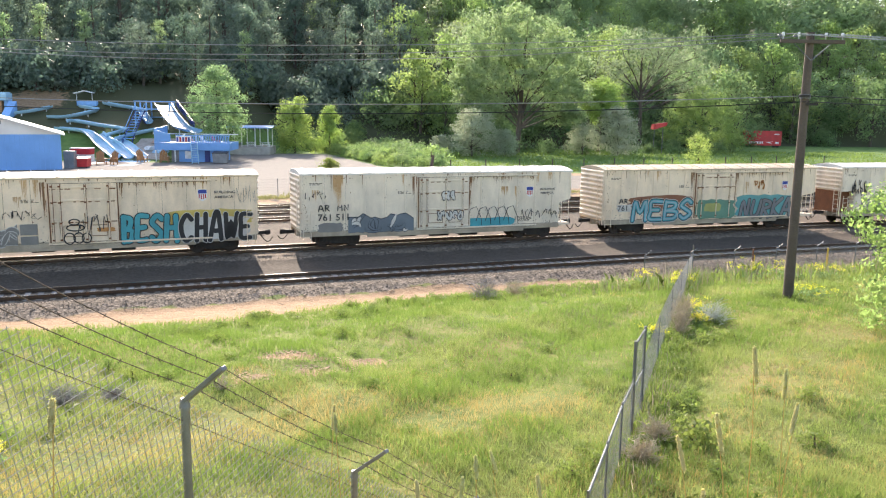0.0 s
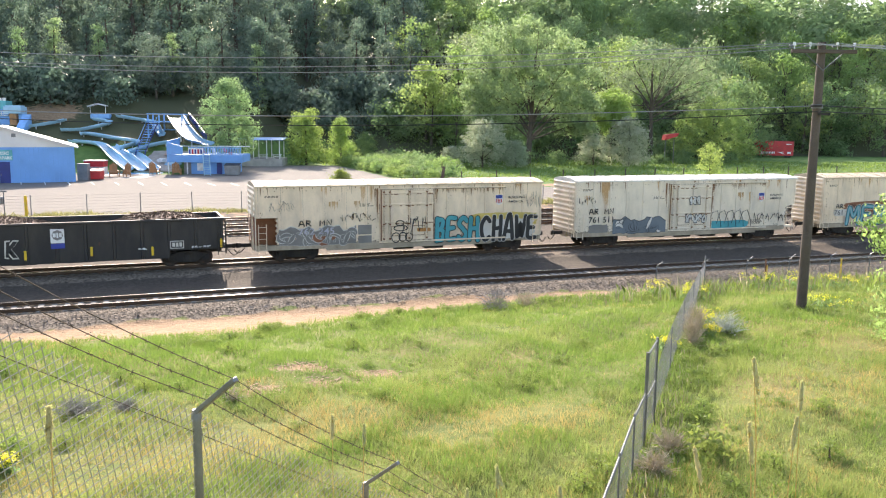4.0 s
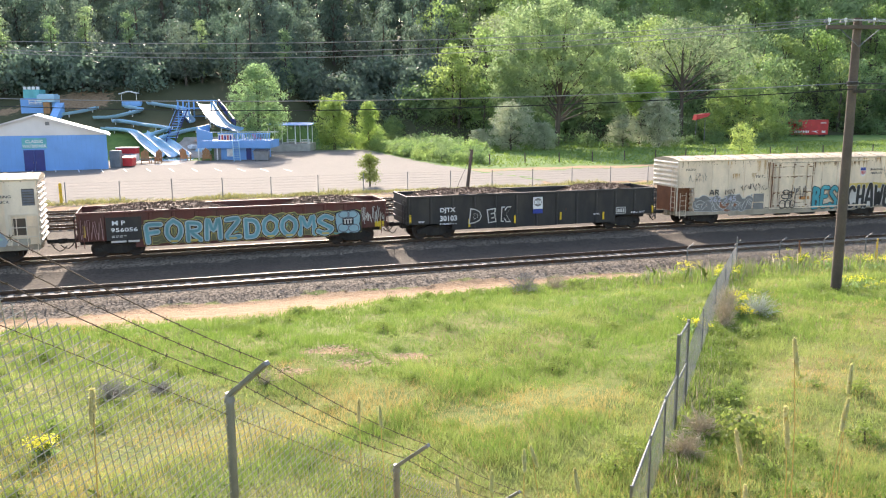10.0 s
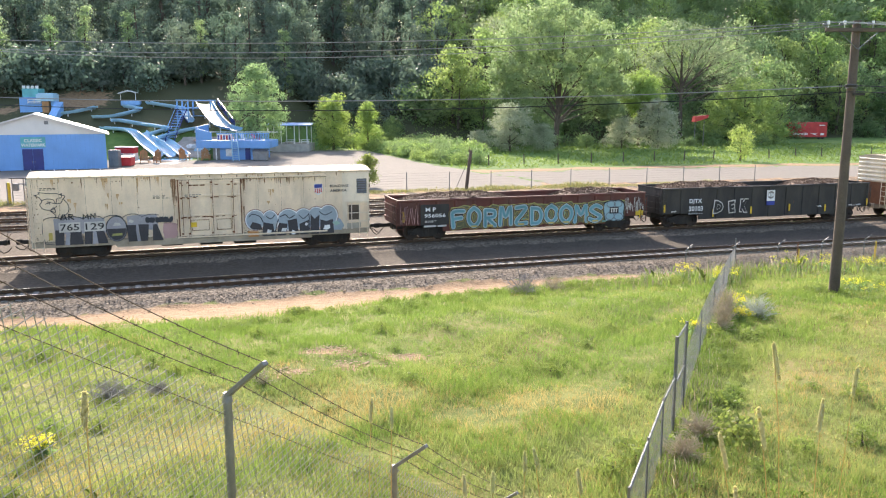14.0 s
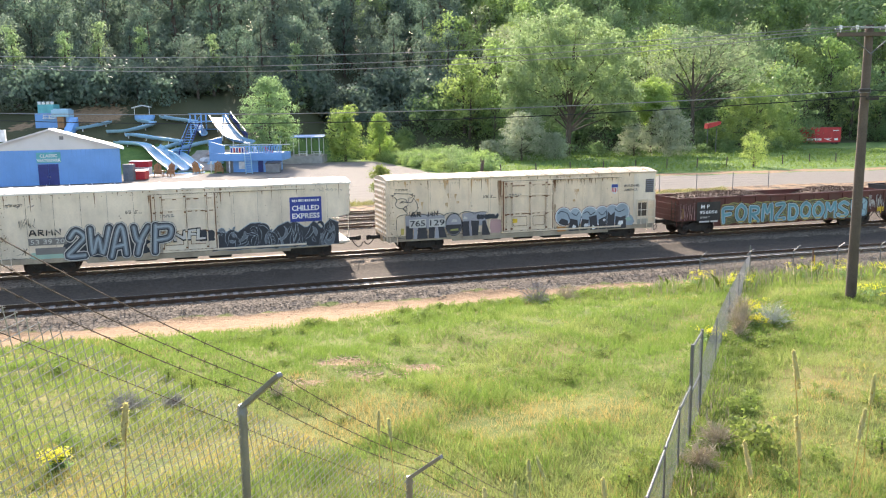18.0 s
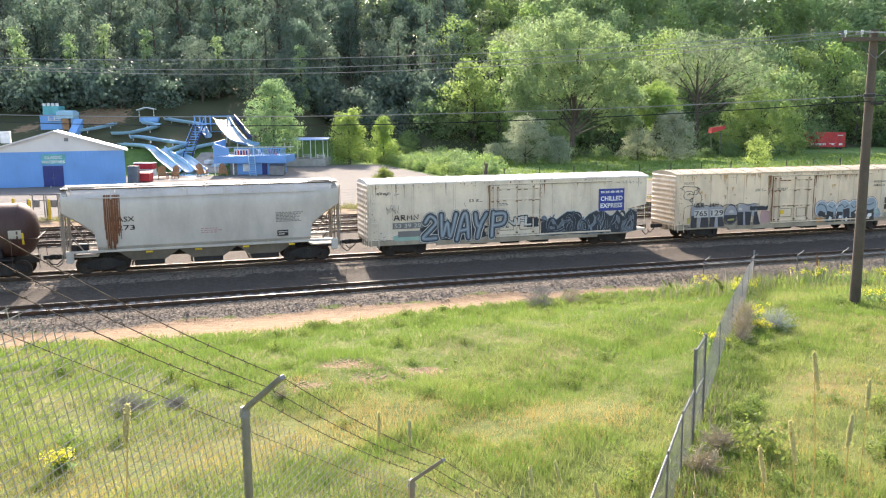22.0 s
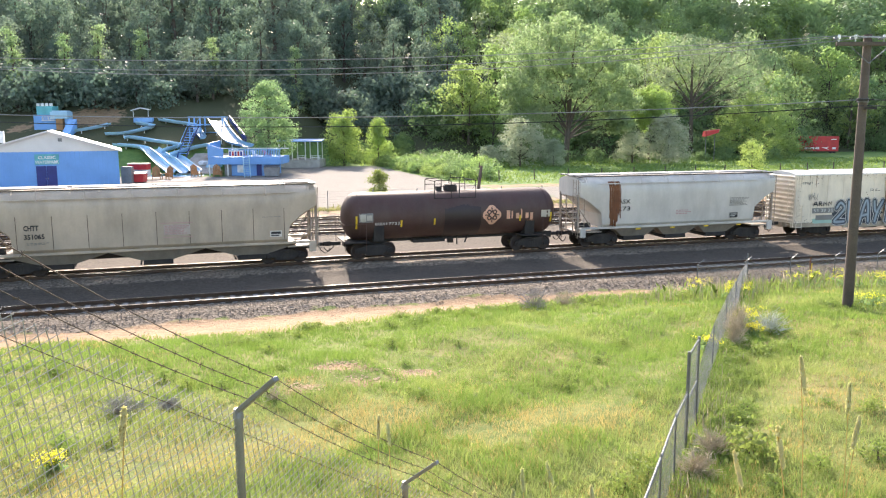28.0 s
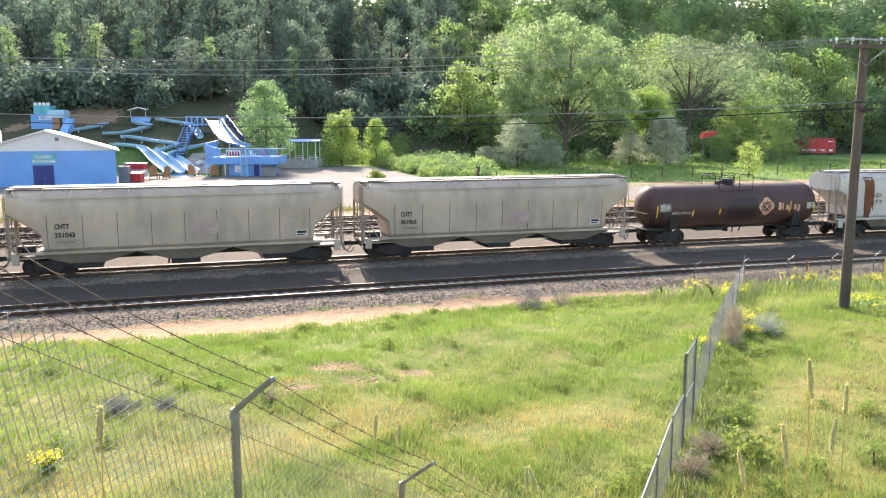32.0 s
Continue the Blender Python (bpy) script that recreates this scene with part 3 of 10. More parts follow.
def tag_paint(parent, x0, x1, z0, z1, y, seed, fills, line, letters=5, label="", shine=None, halo=None):
    """A painted tag: fat curling letter strokes in layers of colour on a car's side."""
    r = random.Random(seed)
    w, h = (x1 - x0) / letters, z1 - z0
    ring, outline, fill, light = Shape(), Shape(), [Shape() for _ in fills], Shape()

    def stroke(sh, pts, wd, yy):
        n = len(pts)
        left, right = [], []
        for i, (px, pz) in enumerate(pts):
            ax, az = pts[max(0, i - 1)]
            bx, bz = pts[min(n - 1, i + 1)]
            d = Vector((bx - ax, bz - az))
            d = d.normalized() if d.length > 1e-5 else Vector((1, 0))
            k = wd * (0.75 + 0.45 * math.sin(3.0 * i / max(1, n - 1)))
            e = d * wd * (-0.7 if i == 0 else 0.9 if i == n - 1 else 0)
            left.append((px + e.x - d.y * k, yy, pz + e.y + d.x * k))
            right.append((px + e.x + d.y * k, yy, pz + e.y - d.x * k))
        sh.add(left + right, [(i, i + 1, n + i + 1, n + i) for i in range(n - 1)])
    k = 0
    for i in range(letters):
        cx = x0 + w * (i + 0.5)
        for _ in range(r.choice((2, 3, 3))):
            kind = r.random()
            ox, oz = cx + r.uniform(-0.2, 0.2) * w, z0 + h * r.uniform(0.35, 0.65)
            if kind < 0.45:
                a0, sw = r.uniform(0, 6.3), r.choice((-1, 1)) * r.uniform(2.2, 4.4)
                rx, rz = w * r.uniform(0.25, 0.45), h * r.uniform(0.22, 0.36)
                pts = [(ox + rx * math.cos(a0 + sw * t / 8), oz + rz * math.sin(a0 + sw * t / 8)) for t in range(9)]
            else:
                p0 = (cx + r.uniform(-0.5, 0.2) * w, z0 + h * r.choice((0.08, 0.9)))
                p2 = (cx + r.uniform(-0.2, 0.6) * w, z0 + h * (0.92 if p0[1] < z0 + h / 2 else 0.08))
                p1 = (ox + r.uniform(-0.5, 0.5) * w, oz)
                pts = [((1 - t) ** 2 * p0[0] + 2 * t * (1 - t) * p1[0] + t * t * p2[0], (1 - t) ** 2 * p0[1] + 2 * t * (1 - t) * p1[1] + t * t * p2[1]) for t in [q / 6 for q in range(7)]]
            pts = [(min(x1, max(x0, a)), min(z1, max(z0 + 0.05, b))) for a, b in pts]
            wd = min(w, h) * r.uniform(0.11, 0.17)
            k += 1
            if halo:
                stroke(ring, pts, wd + 0.085, y - 0.003 - 0.00005 * k)
            stroke(outline, pts, wd + 0.04, y - 0.006 - 0.00012 * k)
            stroke(fill[r.randrange(len(fills))], pts, wd, y - 0.012 - 0.00012 * k)
            if shine:
                stroke(light, [(a + wd * 0.35, b + wd * 0.35) for a, b in pts[: max(2, len(pts) // 2)]], wd * 0.2, y - 0.019 - 0.00012 * k)
    tag = part("graffiti", outline, line, parent, label)
    if halo:
        part("graffiti_halo", ring, halo, tag)
    for s, mt in zip(fill, fills):
        if s.v:
            part("graffiti_fill", s, mt, tag)
    if shine and light.v:
        part("graffiti_highlight", light, shine, tag)
    return tag


def scrawl(parent, x0, x1, z0, z1, y, seed, mt, strokes=8, r=0.012, label=""):
    """Thin handwriting strokes."""
    rnd = random.Random(seed)
    s = Shape()
    for i in range(strokes):
        cx = x0 + (x1 - x0) * (i + 0.5) / strokes
        pts = [(cx + rnd.uniform(-0.7, 0.7) * (x1 - x0) / strokes, y - 0.006, rnd.uniform(z0, z1)) for _ in range(rnd.choice((3, 4, 5)))]
        s.pipe(pts, r, 4)
    return part("scrawled_tag", s, mt, parent, label)


def small_print(parent, x, z, y, rows, wide, mt, high=0.05):
    s = Shape()
    rnd = random.Random(int(x * 100 + z * 10))
    for i in range(rows):
        k = x
        while k < x + wide * rnd.uniform(0.7, 1.0):
            d = rnd.uniform(0.08, 0.2)
            s.box(k, k + d, y - 0.003, y, z - i * high * 1.8, z - i * high * 1.8 + high)
            k += d + 0.05
    return part("small_print", s, mt, parent)


def shield(parent, x, z, y):
    """A red, white and blue shield-shaped badge with no lettering."""
    b = part("badge", Shape().prism([(x - 0.24, z + 0.30), (x + 0.24, z + 0.30), (x + 0.26, z - 0.05), (x + 0.15, z - 0.26), (x, z - 0.34), (x - 0.15, z - 0.26), (x - 0.26, z - 0.05)], y - 0.004, y, "y"), M_PAINTW, parent, "shield badge, red stripes under a blue top")
    part("badge_top", Shape().box(x - 0.22, x + 0.22, y - 0.009, y - 0.005, z + 0.08, z + 0.28), MATS["sign_blue"], b)
    s = Shape()
    for i in range(4):
        s.box(x - 0.20 + i * 0.11, x - 0.14 + i * 0.11, y - 0.009, y - 0.005, z - 0.24 + abs(i - 1.5) * 0.04, z + 0.05)
    part("badge_stripes", s, M_RED, b)


mat("sign_blue", (0.02, 0.05, 0.30), 0.4, grain=0.05, scale=3)
P_CYAN = mat("cyan_spray_paint", (0.040, 0.32, 0.36), 0.5, grain=0.15, scale=2)
P_TEAL = mat("teal_spray_paint", (0.10, 0.33, 0.32), 0.5, grain=0.15, scale=2)
P_NAVY = mat("navy_spray_paint", (0.030, 0.036, 0.048), 0.5, grain=0.15, scale=2)
P_STEEL = mat("steel_blue_spray_paint", (0.155, 0.185, 0.210), 0.5, grain=0.2, scale=2)
P_SKY = mat("sky_blue_spray_paint", (0.27, 0.43, 0.47), 0.5, grain=0.2, scale=2)
P_GREY = mat("grey_spray_paint", (0.23, 0.215, 0.195), 0.5, grain=0.2, scale=2)
P_MINT = mat("mint_spray_paint", (0.35, 0.52, 0.42), 0.5, grain=0.2, scale=2)
P_PINK = mat("dusty_pink_spray_paint", (0.50, 0.30, 0.28), 0.5, grain=0.2, scale=2)
P_ORANGE = mat("orange_spray_paint", (0.55, 0.24, 0.07), 0.5, grain=0.2, scale=2)
P_OLIVE = mat("olive_spray_paint", (0.38, 0.38, 0.12), 0.5, grain=0.2, scale=2)
P_PALE = mat("pale_spray_paint", (0.64, 0.61, 0.55), 0.5, grain=0.2, scale=2)


M_WASH = mat("pale_rust_wash", (0.62, 0.38, 0.18), 0.75, grain=0.4, scale=3, rust=0.3, rust_color=(0.38, 0.18, 0.07), streak=True)


def streaks(car, seed, L, Y, top):
    """Thin tapering runs of rust below the roof edge and the door gear."""
    r = random.Random(seed)
    s = Shape()
    spots = [(r.uniform(-L, L), top - 0.06, -Y - 0.004, r.uniform(0.15, 1.0)) for _ in range(18)]
    spots += [(r.choice((-1.7, -1.48, -1.12, 0.08, 1.16, 1.7)) + r.uniform(-0.06, 0.06), r.choice((top - 0.3, 3.2, 2.5, 1.95)), -Y - 0.118, r.uniform(0.2, 0.9)) for _ in range(14)]
    spots += [(r.uniform(1.8, L * 0.7), top - 0.28, -Y - 0.039, r.uniform(0.1, 0.6)) for _ in range(4)]
    for x, z, y, d in spots:
        w = r.uniform(0.010, 0.036)
        s.add([(x - w, y, z), (x + w, y, z), (x + w * 0.5, y, z - d * 0.6), (x, y, z - d), (x - w * 0.6, y, z - d * 0.5)], [(0, 1, 2, 3, 4)])
    tagged(part("rust_streaking", s, M_STAIN, car, "thin runs of rust"), kind="stuff")


def runs(sh, r, x0, x1, z, deep, n, y):
    """A bundle of thin runs of rust that hang from one height and end raggedly."""
    for i in range(n):
        x, w = r.uniform(x0, x1), r.uniform(0.008, 0.03)
        d = deep * r.uniform(0.25, 1.0) * (1.1 - abs(2 * (x - x0) / (x1 - x0) - 1) * 0.6)
        k = y - 0.00003 * i
        sh.add([(x - w, k, z - r.uniform(0, 0.05)), (x + w, k, z), (x + w * 0.7, k, z - d * 0.55), (x + w * 0.1, k, z - d), (x - w * 0.8, k, z - d * 0.5)], [(0, 1, 2, 3, 4)])


def stains(car, seed, L, Y, top):
    """Broad pale rust washes, and darker ones by the door."""
    r = random.Random(seed)
    s, dark = Shape(), Shape()
    for _ in range(9):
        x = r.uniform(-L + 0.6, L - 1.5)
        if abs(x) > 2.0:
            runs(s, r, x - 0.18, x + 0.18, r.choice((top - 0.07, top - 0.07, top - 0.9)), r.uniform(0.4, 1.3), 12, -Y - 0.0035)
    runs(dark, r, -2.0, -1.72, top - 0.2, 2.2, 14, -Y - 0.0045)
    runs(dark, r, 1.72, 1.9, top - 0.2, 1.4, 7, -Y - 0.0045)
    runs(dark, r, 1.9, L * 0.7, top - 0.29, 0.5, 22, -Y - 0.0395)
    tagged(part("rust_wash", s, M_WASH, car, "pale tan washes of rust"), kind="stuff")
    tagged(part("rust_run", dark, M_STAIN, car, "dark runs of rust beside the door"), kind="stuff")


def chips(car, seed, L, Y, top, mt):
    """Small scabs of rust along seams and edges, and specks of road grime low on the side."""
    r = random.Random(seed)
    s, g = Shape(), Shape()
    for i in range(150):
        x, z = (r.uniform(-L, L - 1.2), r.choice((top - 0.1, top - 0.25, r.uniform(1.1, top)))) if i % 3 else (r.choice((-1.68, 1.68, -L + 0.3)) + r.gauss(0, 0.05), r.uniform(1.1, top - 0.2))
        a, b = r.uniform(0.01, 0.035), r.uniform(0.01, 0.07)
        s.add([(x - a, -Y - 0.036, z), (x, -Y - 0.036, z - b), (x + a, -Y - 0.036, z - b * 0.2), (x + a * 0.3, -Y - 0.036, z + b * 0.6)], [(0, 1, 2, 3)])
    for _ in range(260):
        x, z = r.uniform(-L, L - 1.3), 0.98 + abs(r.gauss(0, 0.22))
        a, b = r.uniform(0.01, 0.06), r.uniform(0.008, 0.035)
        g.add([(x - a, -Y - 0.037, z), (x, -Y - 0.037, z - b), (x + a, -Y - 0.037, z + b * 0.2), (x, -Y - 0.037, z + b)], [(0, 1, 2, 3)])
    for _ in range(170):
        x, y = r.uniform(-L, L), -1.56 + 0.7 * r.random() ** 2
        z, a, b = 4.329 + (y + 1.57) * 0.195, r.uniform(0.02, 0.11), r.uniform(0.02, 0.09)
        s.add([(x - a, y, z), (x, y - b * 0.1, z - b * 0.02), (x + a, y + b * 0.3, z + b * 0.06), (x + a * 0.2, y + b, z + b * 0.195)], [(0, 1, 2, 3)])
    tagged(part("scabbed_rust", s, mt, car, "small scabs of rust"), kind="stuff")
    tagged(part("speckled_grime", g, M_SEAM, car, "dark specks of road grime"), kind="stuff")


def reefer(place, length, paint, label, cut=1.25, well=0.0):
    """An insulated box car: ribbed sides, plug door, corrugated ends, cambered roof, cut-away end platform."""
    car = thing("refrigerator_car", pose(0, 0, 0), label, "freight car", "cars of the freight train")
    L, Y, Z0, Z1 = length / 2, 1.52, 0.72, 4.30
    s = Shape()
    step = 1.75
    foot = [(-L, Z0 + 0.25)] if not well else [(-L, 2.55), (-L + well, 2.55), (-L + well, Z0 + 0.25)]
    toe = [(L - cut, Z0 + 0.25), (L - cut, step + 0.55), (L - 0.05, step + 0.75)] if cut else [(L - 0.05, Z0 + 0.25)]
    s.prism(foot + toe + [(L - 0.05, Z1), (-L, Z1)], -Y, Y, "y")
    part("body", s, paint, car)
    if well:
        part("ladder_well", Shape().box(-L + 0.02, -L + well, -Y + 0.45, Y - 0.45, Z0 + 0.25, 2.55), M_RUST, car, "rust-brown recess behind the ladder")
    n = 15
    seam = Shape()
    for i in range(n):
        x = -L + 0.06 + i * (2 * L - 0.12) / (n - 1)
        lo = step + 0.8 if cut and x > L - cut else 2.6 if well and x < -L + well else Z0 + 0.3
        for sg in (-1, 1):
            if abs(x) < 1.75 and sg < 0:
                continue
            y0, y1 = sorted((sg * Y, sg * (Y + 0.03)))
            part("side_post", Shape().box(x - 0.06, x + 0.06, y0, y1, lo, Z1 - 0.05, 0.008), paint, car)
            if sg < 0:
                # thin dark strip paints the post's shadow on the panel beside it
                seam.box(x + 0.061, x + 0.071, -Y - 0.006, -Y, lo, Z1 - 0.06)
    for x in (-1.63, 1.63):
        seam.box(x - 0.02, x + 0.02, -Y - 0.010, -Y, Z0 + 0.3, Z1 - 0.27)
    # dark lines paint in the shadow under the door tracks
    seam.box(-1.7, L * 0.72, -Y - 0.08, -Y - 0.037, Z1 - 0.285, Z1 - 0.262).box(-1.7, L * 0.72, -Y - 0.08, -Y - 0.042, Z0 + 0.155, Z0 + 0.178)
    seam.box(-L, L - max(cut, 0.05), -Y - 0.008, -Y, Z0 + 0.285, Z0 + 0.31)
    part("grimy_seam", seam, M_SEAM, car, "dark grimy panel seams and painted-in shadow lines by posts and tracks")
    sill = Shape()
    for sg in (-1, 1):
        y0, y1 = sorted((sg * (Y - 0.12), sg * (Y + 0.04)))
        sill.box(-L, L - max(cut, 0.05), y0, y1, Z0, Z0 + 0.28, 0.01)
        sill.box(-L * 0.55, L * 0.62, y0, y1, Z0 - 0.13, Z0)
    sill.box(-L - 0.05, L - 0.05, -0.35, 0.35, 0.62, 0.98, 0.02)
    part("sill", sill, M_SILL, car, "grimy lower sill")
    roof = Shape()
    prof = [(-Y - 0.05, Z1 - 0.06), (-Y - 0.05, Z1 + 0.02), (-0.8, Z1 + 0.17), (0, Z1 + 0.21), (0.8, Z1 + 0.17), (Y + 0.05, Z1 + 0.02), (Y + 0.05, Z1 - 0.06)]
    roof.prism(prof, -L - 0.04, L + 0.10)
    for i in range(15):
        x = -L + 0.5 + i * (2 * L - 1) / 14
        part("roof_rib", Shape().prism([(-Y - 0.05, Z1 + 0.0), (-Y - 0.05, Z1 + 0.055), (-0.8, Z1 + 0.205), (0, Z1 + 0.245), (0.8, Z1 + 0.205), (Y + 0.05, Z1 + 0.055), (Y + 0.05, Z1)], x - 0.05, x + 0.05), M_ROOF if paint is M_CREAM else M_ROOFWHITE, car)
    part("roof", roof, M_ROOF if paint is M_CREAM else M_ROOFWHITE, car, "sun-bleached cambered metal roof")
    rib = lambda x0, x1, z: Shape().prism([(x0, z - 0.11), (x1, z - 0.03), (x1, z + 0.03), (x0, z + 0.11)], -Y + 0.08, Y - 0.08, "y")
    for k in range(11):
        z = Z0 + 0.45 + k * 0.30
        part("end_rib", rib(-L - 0.002 + (well if z < 2.5 else 0), -L - 0.09 + (well if z < 2.5 else 0), z), M_WHITE, car)
        low = cut and z < step + 0.75
        part("end_rib", rib(L - 0.048 - (cut - 0.05 if low else 0), L + 0.09 - (cut - 0.05 if low else 0), z), M_WHITE, car)
    for y in (-Y + 0.02, Y - 0.10):
        part("corner_post", Shape().box(-L - 0.05, -L, y, y + 0.08, Z0, Z1 - 0.02), M_WHITE, car)
    # plug door with its tracks and locking rods
    d = part("door", Shape().box(-1.62, 1.62, -Y - 0.085, -Y - 0.002, Z0 + 0.32, Z1 - 0.28, 0.015), paint, car, "sliding plug door with locking rods")
    for x in (-1.48, -1.12, 0.08, 1.16):
        part("locking_rod", Shape().tube((x, -Y - 0.14, Z0 + 0.30), (x, -Y - 0.14, Z1 - 0.30), 0.034, 6), paint, d)
    for z in (1.07, 2.11, 3.16, 3.82):
        part("door_bar", Shape().box(-1.6, 1.6, -Y - 0.118, -Y - 0.087, z - 0.055, z + 0.055, 0.012), paint, d)
    for x0, x1 in ((-1.0, -0.1), (0.3, 1.05)):
        part("latch_frame", Shape().pipe([(x0, -Y - 0.10, 1.30), (x0, -Y - 0.10, 1.86), (x1, -Y - 0.10, 1.86), (x1, -Y - 0.10, 1.30), (x0, -Y - 0.10, 1.30)], 0.018, 4), M_STAIN, d, "rusty outline of a latch plate")
    # rust-coloured lines under bars and beside rods also paint in their shadow
    gear = Shape()
    worn = random.Random(int(place * 3))
    for z in (1.07, 2.11, 3.16, 3.82):
        for k in range(9):
            x = -1.58 + 0.35 * k + worn.uniform(0, 0.1)
            if worn.random() < 0.75:
                gear.box(x, x + worn.uniform(0.12, 0.3), -Y - 0.105, -Y - 0.087, z - 0.09 - worn.uniform(0, 0.03), z - 0.057)
    for x in (-1.48, -1.12, 0.08, 1.16):
        gear.box(x + 0.034, x + 0.060, -Y - 0.12, -Y - 0.087, Z0 + 0.34, Z1 - 0.30)
        for z in (Z0 + 0.42, 2.0, 3.05, Z1 - 0.42):
            gear.box(x - 0.06, x + 0.06, -Y - 0.18, -Y - 0.135, z - 0.04, z + 0.04)
    gear.box(-1.66, -1.60, -Y - 0.1, -Y - 0.004, Z0 + 0.3, Z1 - 0.27).box(1.60, 1.64, -Y - 0.1, -Y - 0.004, Z0 + 0.3, Z1 - 0.27)
    part("rusty_gear", gear, M_RUST if paint is M_CREAM else M_STAIN, d, "rust-stained joints of the door gear with painted-in shadow lines")
    tr = Shape().box(-1.75, L * 0.72, -Y - 0.11, -Y - 0.037, Z1 - 0.26, Z1 - 0.19).box(-1.75, L * 0.72, -Y - 0.11, -Y - 0.042, Z0 + 0.18, Z0 + 0.27)
    tr.box(-1.72, -1.66, -Y - 0.06, -Y, Z0 + 0.28, Z1 - 0.27).box(1.66, 1.72, -Y - 0.06, -Y, Z0 + 0.28, Z1 - 0.27)
    part("door_track", tr, paint, car)
    streaks(car, int(place * 10), L, Y, Z1)
    if paint is M_CREAM or well == 0 and cut < 1:
        stains(car, int(place * 7), L, Y, Z1)
    chips(car, int(place * 5), L, Y, Z1, M_STAIN)
    small_print(car, -L + 0.5, 3.75, -Y - 0.004, 2, 0.7, M_SEAM, 0.04)
    small_print(car, L * 0.55, 1.45, -Y - 0.004, 5, 1.1, M_SEAM, 0.035)
    small_print(car, -2.9, 3.2, -Y - 0.004, 3, 0.8, M_SEAM, 0.035)
    # ends: platform, ladders, handrails
    if cut:
        part("end_platform", Shape().box(L - cut, L, -Y, Y, Z0 + 0.15, Z0 + 0.28, 0.01), paint, car)
    for y in (-Y + 0.03, Y - 0.03) if cut else ():
        rail = Shape()
        for x in (L - cut + 0.2, L - 0.7, L - 0.08):
            rail.tube((x, y, Z0 + 0.25), (x, y, step + 0.95), 0.022, 5)
        for z in (1.35, 1.8, 2.25):
            rail.tube((L - cut, y, z), (L - 0.06, y, z), 0.02, 5)
        part("handrail", rail, paint, car)
    if not cut:
        part("ladder", ladder(L - 0.6, L - 0.15, -Y - 0.10, Z0 - 0.15, Z0 + 1.7, 6), paint, car)
    part("ladder", ladder(-L + 0.12, -L + 0.55, -Y - 0.10, Z0 - 0.15, Z0 + 1.5, 5), paint, car)
    lad2 = Shape()
    lad2.join(ladder(-Y + 0.1, -Y + 0.55, 0, Z0, Z1 - 0.4, 9), Matrix.Translation((-L - 0.16, 0, 0)) @ Matrix.Rotation(math.pi / 2, 4, "Z"))
    part("end_ladder", lad2, paint, car)
    part("brake_gear", Shape().box(-2.6, -1.5, -0.9, -0.2, 0.42, 0.72, 0.03).tube((-0.6, -0.7, 0.55), (0.6, -0.7, 0.55), 0.2, 10).box(1.2, 2.4, -1.2, -0.4, 0.40, 0.74, 0.03).box(-L * 0.6, L * 0.6, -0.2, 0.2, 0.5, 0.74), M_UNDER, car)
    running_gear(car, L - 2.3, L + 0.15)
    CARS.append((car, place))
    return car


